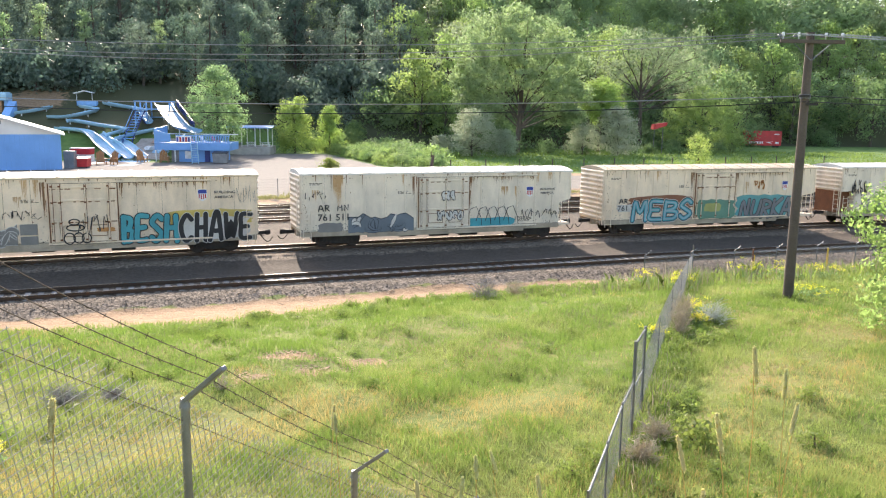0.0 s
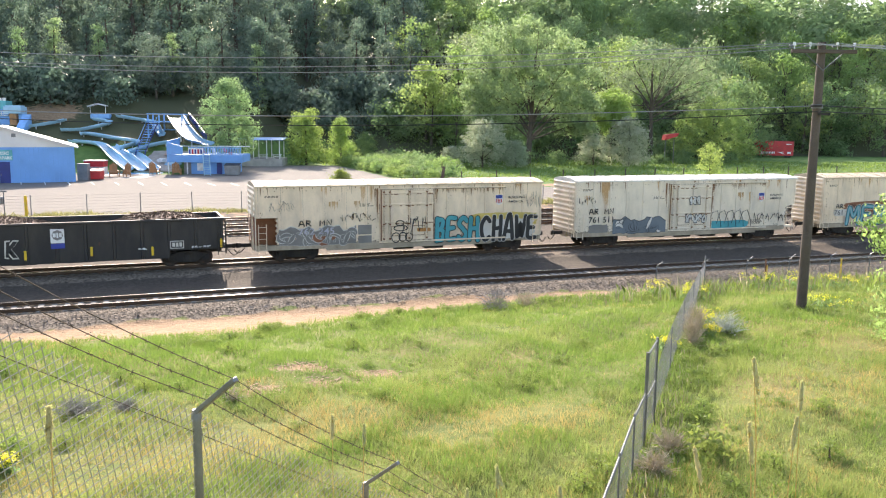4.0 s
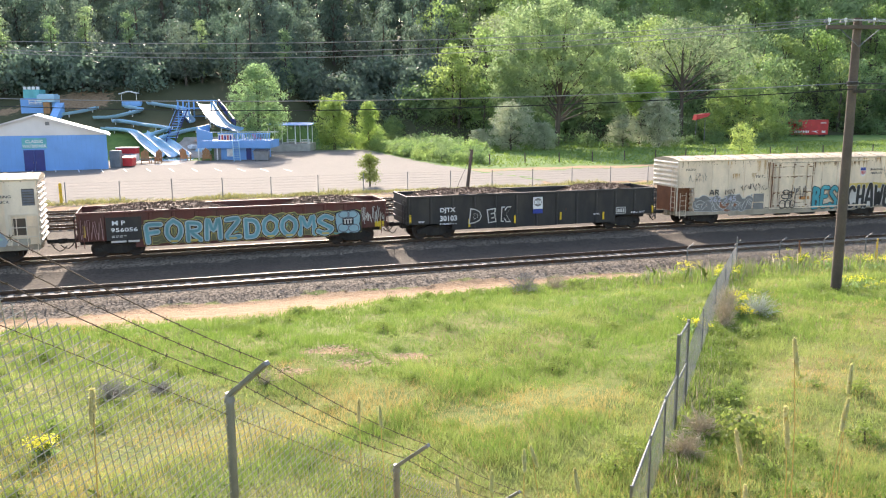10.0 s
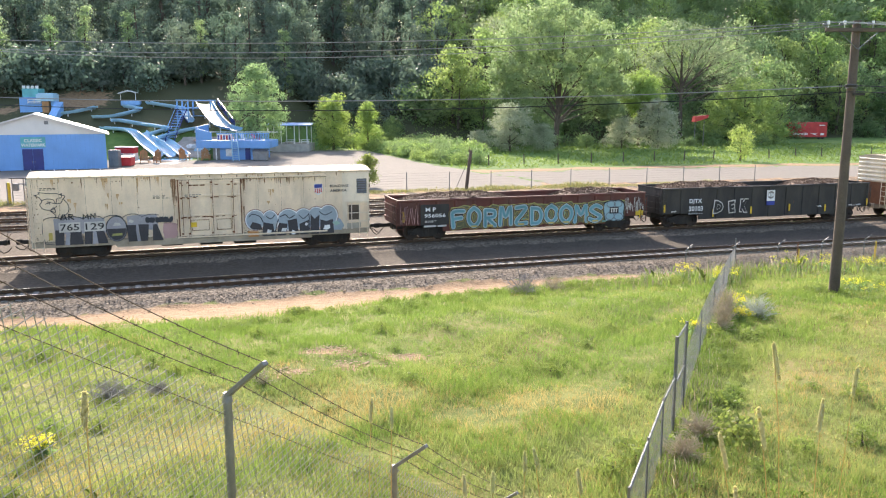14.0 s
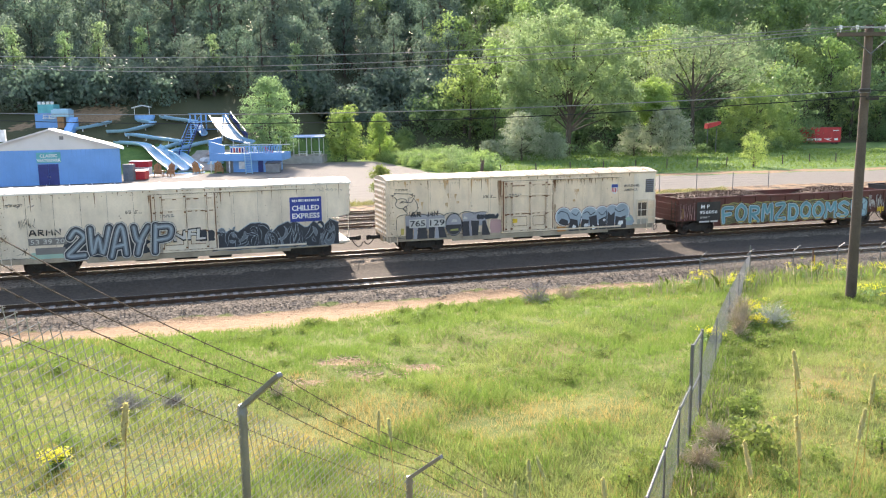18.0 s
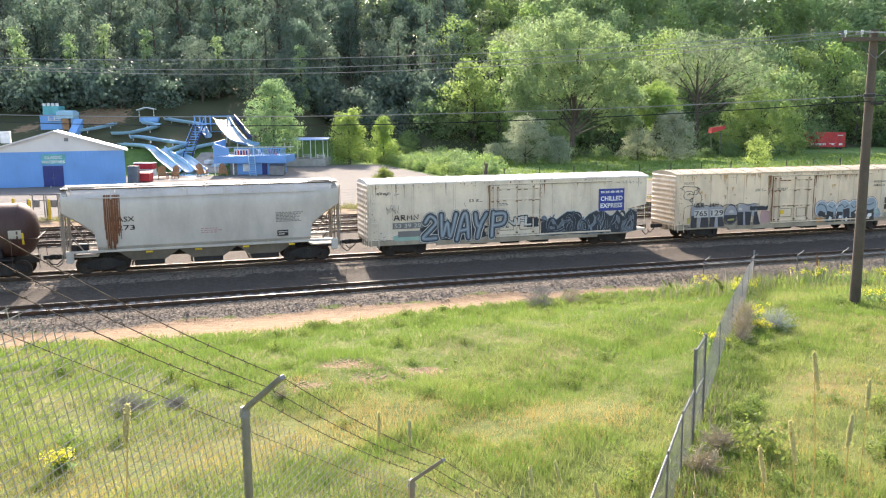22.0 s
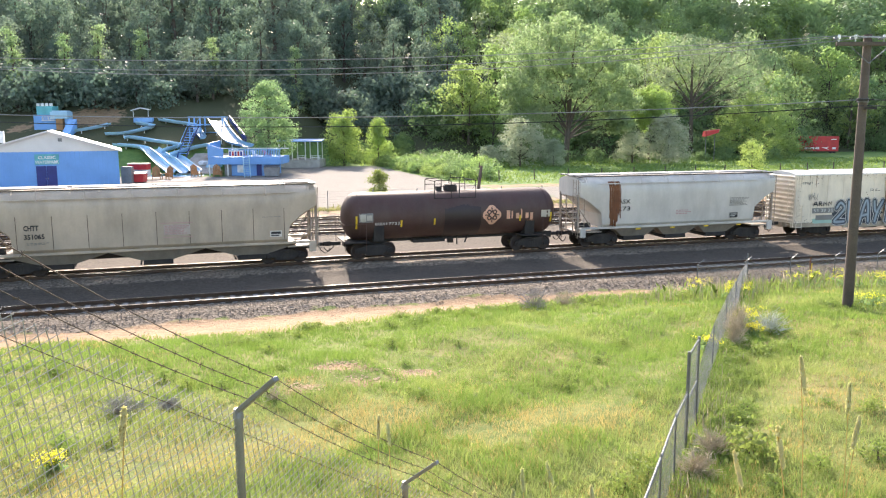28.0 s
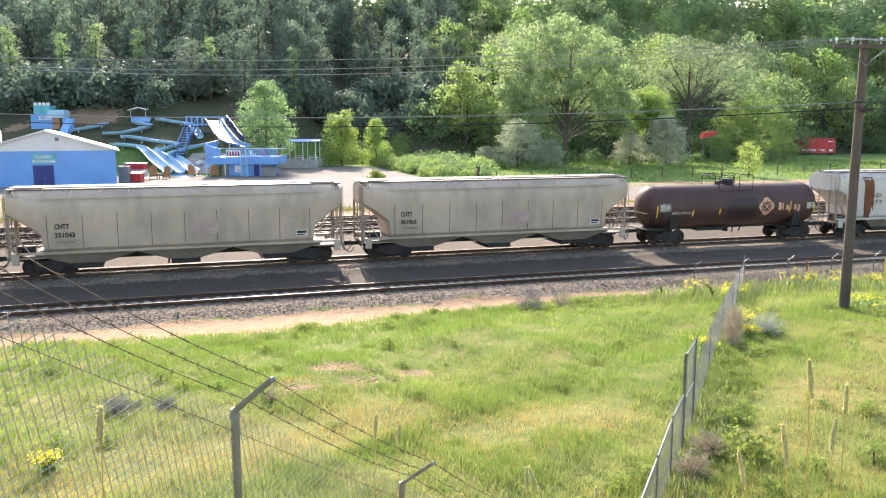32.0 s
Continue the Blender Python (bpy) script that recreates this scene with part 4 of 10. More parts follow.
def gondola(place, length, top, paint, label, posts, seed):
    car = thing("gondola_car", pose(0, 0, 0), label, "freight car", "cars of the freight train")
    L, Y = length / 2, 1.5
    Z0 = 0.98
    for sg in (-1, 1):
        y0, y1 = sorted((sg * Y, sg * (Y - 0.06)))
        part("side_panel", Shape().box(-L, L, y0, y1, Z0, top - 0.08).box(-L * 0.66, L * 0.66, y0, y1, Z0 - 0.42, Z0), paint, car)
        c0, c1 = sorted((sg * (Y - 0.09), sg * (Y + 0.07)))
        part("top_chord", Shape().box(-L - 0.02, L + 0.02, c0, c1, top - 0.13, top, 0.015), paint, car)
        for i in range(posts):
            x = -L + 0.1 + i * (2 * L - 0.2) / (posts - 1)
            part("side_post", Shape().prism([(x - 0.09, sg * Y), (x + 0.09, sg * Y), (x + 0.05, sg * (Y + 0.06)), (x - 0.05, sg * (Y + 0.06))], Z0 - (0.4 if abs(x) < L * 0.64 else 0.0), top - 0.12, "z"), paint, car)
    for sg in (-1, 1):
        x0, x1 = sorted((sg * L, sg * (L - 0.06)))
        e = Shape().box(x0, x1, -Y + 0.07, Y - 0.07, Z0, top - 0.06)
        for z in (1.25, 1.65, 2.05):
            a, b = sorted((sg * (L - 0.01), sg * (L + 0.08)))
            part("end_rib", Shape().box(a, b, -Y + 0.05, Y - 0.05, z - 0.06, z + 0.06), paint, car)
        e.box(min(x0, x1), max(x0, x1), -Y + 0.05, Y - 0.05, top - 0.13, top - 0.003)
        part("end_panel", e, paint, car)
        part("end_ladder", ladder(-Y + 0.05, -Y + 0.5, 0, Z0 - 0.3, top - 0.2, 5).moved(Matrix.Translation((sg * (L + 0.13), 0, 0)) @ Matrix.Rotation(math.pi / 2, 4, "Z")), M_UNDER, car)
        part("grab_ladder", ladder(sg * (L - 0.12) - 0.2, sg * (L - 0.12) + 0.2, -Y - 0.1, Z0 - 0.35, top - 0.3, 5), paint, car)
    part("floor", Shape().box(-L + 0.05, L - 0.05, -Y + 0.06, Y - 0.06, Z0, Z0 + 0.12), M_RUST, car)
    part("underframe", Shape().box(-L, L, -0.3, 0.3, 0.62, 0.96, 0.02).box(-2.2, -1.0, -1.0, -0.3, 0.45, 0.8, 0.03).tube((0.4, -0.8, 0.62), (1.6, -0.8, 0.62), 0.19, 10), M_UNDER, car)
    # heaped load of scrap, in two piles
    r = random.Random(seed)
    heap, bits = Shape(), Shape()
    nx, ny = 60, 11
    X = np.linspace(-L + 0.1, L - 0.1, nx)
    Yg = np.linspace(-Y + 0.07, Y - 0.07, ny)

    def level(x, y):
        t = x / L
        pile = max(math.exp(-((t + 0.5) / 0.46) ** 4), math.exp(-((t - 0.62) / 0.3) ** 4))
        return top - 0.62 + pile * (0.62 + 0.16 * (1 - (y / Y) ** 2)) + 0.06 * math.sin(x * 5.1 + y * 4) * math.cos(y * 6 + x)
    heap.add([(x, y, level(x, y)) for x in X for y in Yg], [(i * ny + j, (i + 1) * ny + j, (i + 1) * ny + j + 1, i * ny + j + 1) for i in range(nx - 1) for j in range(ny - 1)])
    for _ in range(3200):
        x, y = r.uniform(-L + 0.15, L - 0.15), r.uniform(-Y + 0.1, Y - 0.1)
        q = Euler((r.uniform(0, 6), r.uniform(0, 6), r.uniform(0, 6))).to_matrix().to_4x4()
        b = Shape().box(-r.uniform(0.02, 0.08), 0.04, -0.035, r.uniform(0.01, 0.05), -0.012, 0.012)
        bits.join(b, Matrix.Translation((x, y, level(x, y) + 0.02)) @ q)
    ld = part("scrap_load", heap, M_SCRAP, car, "heaped rusty shredded scrap")
    tagged(part("loose_scrap", bits, M_SCRAP, ld), kind="stuff")
    running_gear(car, L - 1.9, L + 0.1)
    CARS.append((car, place))
    return car


def hopper(place, length, paint, label, bays, pitch, sill_z=1.30):
    """A covered hopper with bulging sides, sloped ends, roof hatches and discharge bays."""
    car = thing("covered_hopper_car", pose(0, 0, 0), label, "freight car", "cars of the freight train")
    L = length / 2
    slope = 1.6

    def ring(x, z0):
        pts = []
        side = [(1.36, 0.0), (1.54, 0.06), (1.59, 0.30), (1.60, 0.62), (1.59, 0.75), (1.50, 0.835), (1.28, 0.915), (0.92, 0.985), (0.45, 1.03)]
        for y, k in side:
            pts.append((x, -y, z0 + (4.42 - z0) * k))
        for y, k in reversed(side):
            pts.append((x, y, z0 + (4.42 - z0) * k))
        return pts
    s = Shape()
    s.loft([ring(-L, 3.25), ring(-L + slope * 0.45, 2.80), ring(-L + slope - 0.12, 2.15), ring(-L + slope, sill_z), ring(0, sill_z), ring(L - slope, sill_z), ring(L - slope + 0.12, 2.15), ring(L - slope * 0.45, 2.80), ring(L, 3.25)])
    body = part("body", s, paint, car, smooth=40)
    n = 9 if length > 16 else 0
    for i in range(n):
        x = -L + slope + 0.2 + i * (2 * L - 2 * slope - 0.4) / (n - 1)
        a = ring(x, sill_z)[:6]
        part("side_seam", Shape().loft([[(p[0] - 0.014, p[1] * 1.006, p[2]), (p[0] + 0.014, p[1] * 1.006, p[2]), (p[0] + 0.022, p[1] * 0.98, p[2]), (p[0] - 0.022, p[1] * 0.98, p[2])] for p in a[1:4]]), M_SEAM, body)
    for sg in (-1, 1):
        y0, y1 = sorted((sg * 1.46, sg * 1.535))
        part("roof_edge", Shape().box(-L, L, y0, y1, 4.02, 4.08, 0.01), paint, body)
    for sg in (-1, 1):
        y0, y1 = sorted((sg * 1.24, sg * 1.31))
        part("roof_rail", Shape().box(-L, L, y0, y1, 4.47, 4.54, 0.01), M_SEAM, body, "dark grating edge along the roof")
        for i in range(8):
            x = -L + 0.5 + i * (2 * L - 1) / 7
            part("roof_strut", Shape().pipe([(x, sg * 1.28, 4.5), (x, sg * 1.46, 4.27), (x, sg * 1.58, 3.95)], 0.03, 5), paint, body)
    # sill and skirt
    sk = Shape()
    for sg in (-1, 1):
        y0, y1 = sorted((sg * 1.30, sg * 1.545))
        sk.box(-L + 0.05, L - 0.05, y0, y1, sill_z - 0.10, sill_z + 0.02, 0.01)
        y0, y1 = sorted((sg * 1.45, sg * 1.58))
        for x in (-L + 0.25, L - 0.25):
            sk.box(x - 0.18, x + 0.18, y0, y1, 0.72, sill_z - 0.05, 0.01)
    part("side_sill", sk, paint, car)
    # end frames
    for sg in (-1, 1):
        e = Shape()
        for y in (-1.3, 1.3):
            e.box(sg * L - 0.06, sg * L + 0.06, y - 0.05, y + 0.05, 1.0, 3.4)
            e.tube((sg * (L - 0.9), y, sill_z), (sg * L, y, 2.6), 0.04, 5)
        for y in (-0.5, 0.5):
            e.tube((sg * (L - 0.05), y, 1.0), (sg * (L - 0.02), y, 3.35), 0.04, 5)
        e.box(min(sg * L, sg * (L - 1.6)), max(sg * L, sg * (L - 1.6)), -1.45, 1.45, 0.98, 1.06, 0.01)
        for z in (1.7, 2.3):
            e.tube((sg * L, -1.3, z), (sg * L, 1.3, z), 0.025, 5)
        part("end_frame", e, M_FRAME, car)
        part("ladder", ladder(sg * (L - 0.1) - 0.22, sg * (L - 0.1) + 0.22, -1.52, 0.65, 4.35, 11), M_FRAME, car)
        part("end_ladder", ladder(-1.2, -0.75, 0, 0.8, 4.3, 10).moved(Matrix.Translation((sg * (L + 0.1), 0, 0)) @ Matrix.Rotation(math.pi / 2, 4, "Z")), M_FRAME, car)
    # roof: hatches, running boards, edge rail
    for i in range(4):
        x = -L + L * (i + 0.5) / 2
        part("roof_hatch", Shape().box(x - L * 0.235, x + L * 0.235, -0.30, 0.30, 4.46, 4.60, 0.03), paint, car)
    part("running_board", Shape().box(-L, L, -0.72, -0.45, 4.56, 4.60).box(-L, L, 0.45, 0.72, 4.56, 4.60).box(-L - 0.02, -L + 0.3, -1.4, 1.4, 4.52, 4.56).box(L - 0.3, L + 0.02, -1.4, 1.4, 4.52, 4.56), M_GALV, car)
    for i in range(13):
        x = -L + 0.3 + i * (2 * L - 0.6) / 12
        fr = Shape().pipe([(x, -1.44, 4.34), (x, -1.10, 4.47), (x, -0.55, 4.56)], 0.025, 4)
        fr.pipe([(x, 1.44, 4.34), (x, 1.10, 4.47), (x, 0.55, 4.56)], 0.025, 4)
        part("roof_bracket", fr, paint, car)
    # discharge bays
    for i in range(bays):
        x = pitch * (i - (bays - 1) / 2)
        w = 0.8
        b = Shape()
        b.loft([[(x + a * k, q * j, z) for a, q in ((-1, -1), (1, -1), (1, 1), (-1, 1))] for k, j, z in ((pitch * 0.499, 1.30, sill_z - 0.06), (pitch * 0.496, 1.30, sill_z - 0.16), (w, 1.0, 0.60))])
        bay = part("discharge_bay", b, M_SLOPE, car, "dark sloping discharge bay")
        part("outlet_gate", Shape().box(x - w * 0.95, x + w * 0.95, -1.1, 1.1, 0.36, 0.62, 0.02).tube((x - w * 1.1, -1.2, 0.45), (x - w * 1.1, 1.2, 0.45), 0.05, 6), M_UNDER, bay)
    part("centre_sill", Shape().box(-L, L, -0.28, 0.28, 0.7, 1.0, 0.02), M_UNDER, car)
    part("brake_cylinder", Shape().tube((-L + 0.5, -0.7, 1.35), (-L + 1.1, -0.7, 1.35), 0.2, 10).box(-L + 0.25, -L + 0.5, -1.1, -0.3, 1.1, 1.6, 0.03), M_UNDER, car)
    running_gear(car, L - 1.75, L + 0.1)
    CARS.append((car, place))
    return car


def tank_car(place, length, label):
    car = thing("tank_car", pose(0, 0, 0), label, "freight car", "cars of the freight train")
    L, R, ZC = length / 2, 1.40, 2.42
    n = 36
    s = Shape()
    rings = []
    prof = [(-L, 0.02), (-L + 0.05, 0.45), (-L + 0.16, 0.8), (-L + 0.36, 1.12), (-L + 0.62, 1.33), (-L + 0.85, R), (L - 0.85, R), (L - 0.62, 1.33), (L - 0.36, 1.12), (L - 0.16, 0.8), (L - 0.05, 0.45), (L, 0.02)]
    for x, r in prof:
        rings.append([(x, r * math.cos(6.28319 * i / n), ZC + r * math.sin(6.28319 * i / n)) for i in range(n)])
    s.loft(rings)
    tank = part("tank", s, M_TANK, car, smooth=50)
    for x in (-L + 0.9, -1.0, 1.0, L - 0.9):
        bands = Shape().loft([[(x + d, rr * math.cos(6.28319 * i / n), ZC + rr * math.sin(6.28319 * i / n)) for i in range(n)] for d, rr in ((-0.04, R), (-0.04, R + 0.012), (0.04, R + 0.012), (0.04, R))], cap=False)
        part("weld_band", bands, M_TANK, tank, smooth=40)
    for sg in (-1, 1):
        x0, x1 = sorted((sg * L, sg * (L - 2.6)))
        part("stub_sill", Shape().box(x0 + 0.1, x1 - 0.1, -0.3, 0.3, 0.68, 1.08, 0.02).box(x0, x1 - 1.2, -1.45, 1.45, 1.0, 1.06, 0.01), M_UNDER, car)
        sd = Shape()
        xs = sg * (L - 2.0)
        sd.prism([(-1.2, 1.05), (1.2, 1.05), (1.32, 1.95), (0.9, 1.3), (-0.9, 1.3), (-1.32, 1.95)], xs - 0.3, xs + 0.3)
        part("saddle", sd, M_UNDER, car)
        for y in (-1.45, 1.45):
            part("handrail", Shape().pipe([(sg * (L + 0.05), y, 0.55), (sg * (L + 0.05), y, 2.1), (sg * (L - 1.2), y, 2.1), (sg * (L - 1.2), y, 0.55)], 0.022, 5), M_TANK, car)
        part("cross_rail", Shape().tube((sg * (L + 0.05), -1.45, 2.1), (sg * (L + 0.05), 1.45, 2.1), 0.022, 5), M_TANK, car)
    d = part("dome", Shape().tube((0, 0, ZC + R - 0.05), (0, 0, ZC + R + 0.28), 0.42, 20).tube((0, 0, ZC + R + 0.28), (0, 0, ZC + R + 0.36), 0.36, 20).box(-0.9, -0.6, -0.2, 0.2, ZC + R - 0.05, ZC + R + 0.22, 0.03), M_UNDER, car, smooth=40)
    top = ZC + R
    pl = part("dome_platform", Shape().box(-1.3, 1.3, -1.0, 1.0, top - 0.42, top - 0.38), M_UNDER, car, "steel grating round the dome")
    for sg in (-1, 1):
        for y in (-1.0, 1.0):
            xa, xb = sg * 0.25, sg * 1.3
            part("guard_rail", Shape().pipe([(xa, y, top - 0.4), (xa, y, top + 0.58), (xa + sg * 0.08, y, top + 0.66), (xb - sg * 0.08, y, top + 0.66), (xb, y, top + 0.58), (xb, y, top - 0.4)], 0.026, 5), M_UNDER, pl, "bent pipe guard rail")
            part("mid_rail", Shape().tube((xa, y, top + 0.3), (xb, y, top + 0.3), 0.02, 5), M_UNDER, pl)
        part("end_rail", Shape().tube((sg * 1.3, -1.0, top + 0.62), (sg * 1.3, 1.0, top + 0.62), 0.022, 5), M_UNDER, pl)
    part("outlet", Shape().tube((0, 0, 0.6), (0, 0, 1.1), 0.2, 12).box(-2.5, -0.5, -0.5, 0.3, 0.75, 0.95, 0.02).tube((0.8, -0.4, 0.62), (1.0, -0.4, 1.1), 0.05, 6).tube((0.3, -0.4, 0.52), (0.3, -0.4, 1.1), 0.04, 6), M_UNDER, car)
    part("sill", Shape().box(-L + 1.5, L - 1.5, -0.16, 0.16, 0.86, 1.02), M_UNDER, car)
    running_gear(car, L - 1.75, L + 0.1)
    CARS.append((car, place))
    return car


reefers = {}
for _key, _place, _len, _paint, _text, _cut, _well in (
        ("front", 111.2, 17.5, M_WHITE, "pale refrigerator box car with graffiti, far along the train", 1.25, 1.2),
        ("r3", 91.3, 17.3, M_CREAM, "cream refrigerator box car with turquoise, brown and teal graffiti", 1.25, 0),
        ("r2", 71.5, 17.3, M_WHITE, "rust-streaked white refrigerator box car with grey and turquoise graffiti", 0.8, 0),
        ("r1", 51.6, 17.6, M_CREAM, "cream refrigerator box car with turquoise and black graffiti", 0, 1.2),
        ("r4", -3.87, 17.6, M_CREAM, "cream refrigerator box car with faded black and blue-grey graffiti", 0, 0),
        ("r5", -23.9, 18.0, M_WHITE, "white refrigerator box car with blue sign and steel-blue graffiti", 1.25, 0)):
    reefers[_key] = reefer(_place, _len, _paint, _text, _cut, _well)
gond2 = gondola(14.9, 16.5, 2.50, M_BROWNCAR, "oxide-red open gondola full of scrap, with sky-blue graffiti letters", 15, 5)
gond1 = gondola(32.72, 16.6, 2.67, M_BLACKCAR, "black open gondola loaded with scrap, white outlined letters", 13, 6)
hop1 = hopper(-41.83, 14.3, M_GREYCAR, "pale grey covered hopper with a brown rust stripe", 3, 3.05)
tank = tank_car(-57.0, 13.5, "dark brown tank car with a salmon round emblem and dome platform")
hop2 = hopper(-73.95, 17.0, M_BEIGE, "dusty beige covered hopper with hatches on its curved roof", 3, 4.93)
hop3 = hopper(-92.3, 17.0, M_BEIGE, "dusty beige covered hopper coupled behind another like it", 3, 4.93)
hop4 = hopper(-110.65, 17.0, M_BEIGE, "dusty beige covered hopper at the tail of the visible train", 3, 4.93)

# ---- lettering and graffiti on the cars ----
def fitted(text, x0, x1, z0, z1, y, fat, shear=0.0, space=1.0, wrap=None, swing=0.0):
    """A word in fat letters, stretched to fill a field on a car's side."""
    me = lettering(text, 1.0, fat, space, shear)
    n = len(me.vertices)
    co = np.empty(n * 3)
    me.vertices.foreach_get("co", co)
    co = co.reshape(-1, 3)
    lo, hi = co.min(0), co.max(0)
    co[:, 0] = x0 + (co[:, 0] - lo[0]) / (hi[0] - lo[0]) * (x1 - x0)
    co[:, 2] = z0 + (co[:, 2] - lo[2]) / (hi[2] - lo[2]) * (z1 - z0)
    if swing:
        k, u = (co[:, 2] - z0) / (z1 - z0), co[:, 0] * 2.3
        co[:, 2] += swing * (np.sin(u) * k + 0.5 * np.sin(u * 2.1 + 1) * (1 - k))
        co[:, 0] += swing * 0.8 * np.sin(co[:, 2] * 3.1 + u)
    co[:, 1] = y if wrap is None else [wrap(z) + y for z in co[:, 2]]
    me.vertices.foreach_set("co", co.ravel())
    me.materials.clear()
    return me


def mark(name, text, x0, x1, z0, z1, y, mt, parent, label="", fat=0.01, wrap=None, **kw):
    me = fitted(text, x0, x1, z0, z1, y, fat, wrap=wrap, **kw)
    me.materials.append(mt)
    return part(name, me, mt, parent, label)


def burner(parent, text, x0, x1, z0, z1, y, fill, line, shine=None, label="", fat=0.05, shear=0.0, drop=None, swing=0.07):
    """Fat painted letters: outline, fill and highlight, each a layer nearer."""
    e = 0.07
    if drop:
        mark("graffiti_shadow", text, x0 - e + 0.06, x1 + e + 0.06, z0 - e - 0.06, z1 + e - 0.06, y - 0.003, drop, parent, fat=fat + 0.05, shear=shear, swing=swing)
    g = mark("graffiti", text, x0 - e, x1 + e, z0 - e, z1 + e, y - 0.006, line, parent, label, fat=fat + 0.035, shear=shear, swing=swing)
    mark("graffiti_fill", text, x0, x1, z0, z1, y - 0.010, fill, g, fat=fat, shear=shear, swing=swing)
    if shine:
        mark("graffiti_highlight", text, x0 + 0.05, x1 + 0.02, z0 + 0.10, z1 - 0.03, y - 0.014, shine, g, fat=max(-0.02, fat - 0.062), shear=shear, swing=swing)
    return g


def cloud(parent, x0, x1, z0, z1, y, mt, seed, name="paint_patch", label="", lumps=14):
    """A patch of rolled or sprayed paint with a ragged edge."""
    r = random.Random(seed)
    n = lumps * 2
    pts = []
    for i in range(n):
        a = 6.28319 * i / n
        cx, cz = math.cos(a), math.sin(a)
        k = 1 / max(abs(cx), abs(cz)) ** 0.82 * (1 + r.uniform(-0.12, 0.06))
        pts.append((min(x1, max(x0, (x0 + x1) / 2 + cx * k * (x1 - x0) / 2)), min(z1 + 0.1, max(z0, (z0 + z1) / 2 + cz * k * (z1 - z0) / 2))))
    return part(name, Shape().add([(a, y, b) for a, b in pts], [tuple(range(n))]), mt, parent, label)


def ribbon(sh, pts, wd, y):
    """A flat painted stroke, thick in the middle and thin at both ends."""
    n = len(pts)
    rows = []
    for i, (px, pz) in enumerate(pts):
        d = Vector((pts[min(n - 1, i + 1)][0] - pts[max(0, i - 1)][0], pts[min(n - 1, i + 1)][1] - pts[max(0, i - 1)][1]))
        d = d.normalized() if d.length > 1e-5 else Vector((1, 0))
        k = wd * (0.25 + 0.75 * math.sin(math.pi * i / (n - 1)))
        rows.append(((px - d.y * k, y, pz + d.x * k), (px + d.y * k, y, pz - d.x * k)))
    sh.add([r[0] for r in rows] + [r[1] for r in rows], [(i, i + 1, n + i + 1, n + i) for i in range(n - 1)])


def wild(parent, x0, x1, z0, z1, y, seed, ground_mt, line_mt, accent_mt, label="", lines=7.0, spike=0.35, edge=(0.022, 0.048)):
    """A wild-style piece: a dark spiky mass with thin bright outlines curling through it."""
    r = random.Random(seed)
    n = int((x1 - x0) * 3.2)
    h = z1 - z0
    ph = r.uniform(0, 6)
    top = [z1 - h * spike * (0.5 + 0.3 * math.sin(i * 0.9 + ph) + 0.2 * math.sin(i * 2.3 + ph * 2)) * (0.2 if r.random() < 0.22 else 1.0) for i in range(n + 1)]
    low = [z0 + h * r.uniform(0.0, 0.06) for _ in range(n + 1)]
    xs = [x0 + (x1 - x0) * i / n + r.uniform(-0.14, 0.14) for i in range(n + 1)]

    def mass(grow, yy):
        q = [(x, yy, t + grow) for x, t in zip(xs, top)] + [(x, yy, b - grow * 0.3) for x, b in zip(xs, low)]
        return Shape().add(q, [(i, i + 1, n + 2 + i, n + 1 + i) for i in range(n)])
    g = part("graffiti", mass(0, y - 0.006), ground_mt, parent, label)
    part("graffiti_halo", mass(0.05, y - 0.003), line_mt, g)
    sw_mesh = Shape()
    for i in range(int((x1 - x0) * lines * 0.9)):
        cx, cz = r.uniform(x0 + 0.2, x1 - 0.2), z0 + h * r.uniform(0.12, 0.62)
        if r.random() < 0.55:
            a0, sw, rx, rz = r.uniform(0, 6.3), r.choice((-1, 1)) * r.uniform(1.2, 3.6), r.uniform(0.15, 0.5), h * r.uniform(0.14, 0.32)
            pts = [(cx + rx * math.cos(a0 + sw * t / 9), cz + rz * math.sin(a0 + sw * t / 9)) for t in range(10)]
        else:
            dx, dz, bow = r.uniform(-0.45, 0.45), h * r.uniform(0.3, 0.75), r.uniform(-0.2, 0.2)
            pts = [(cx + dx * (t / 9 - 0.5) + bow * math.sin(math.pi * t / 9), cz + dz * (t / 9 - 0.45)) for t in range(10)]
        pts = [(min(x1, max(x0, a)), min(z1 - 0.05 * h, max(z0 + 0.04, b))) for a, b in pts]
        wd = r.uniform(0.045, 0.12)
        sw_mesh.slot = 1
        ribbon(sw_mesh, pts, wd + r.uniform(*edge), y - 0.009 - 0.0003 * i)
        sw_mesh.slot = 2 if r.random() < 0.3 else 0
        ribbon(sw_mesh, pts, wd, y - 0.00915 - 0.0003 * i)
    tagged(part("stroke_work", sw_mesh, [ground_mt, line_mt, accent_mt], g, "interlocking edged strokes"), kind="stuff")
    return g


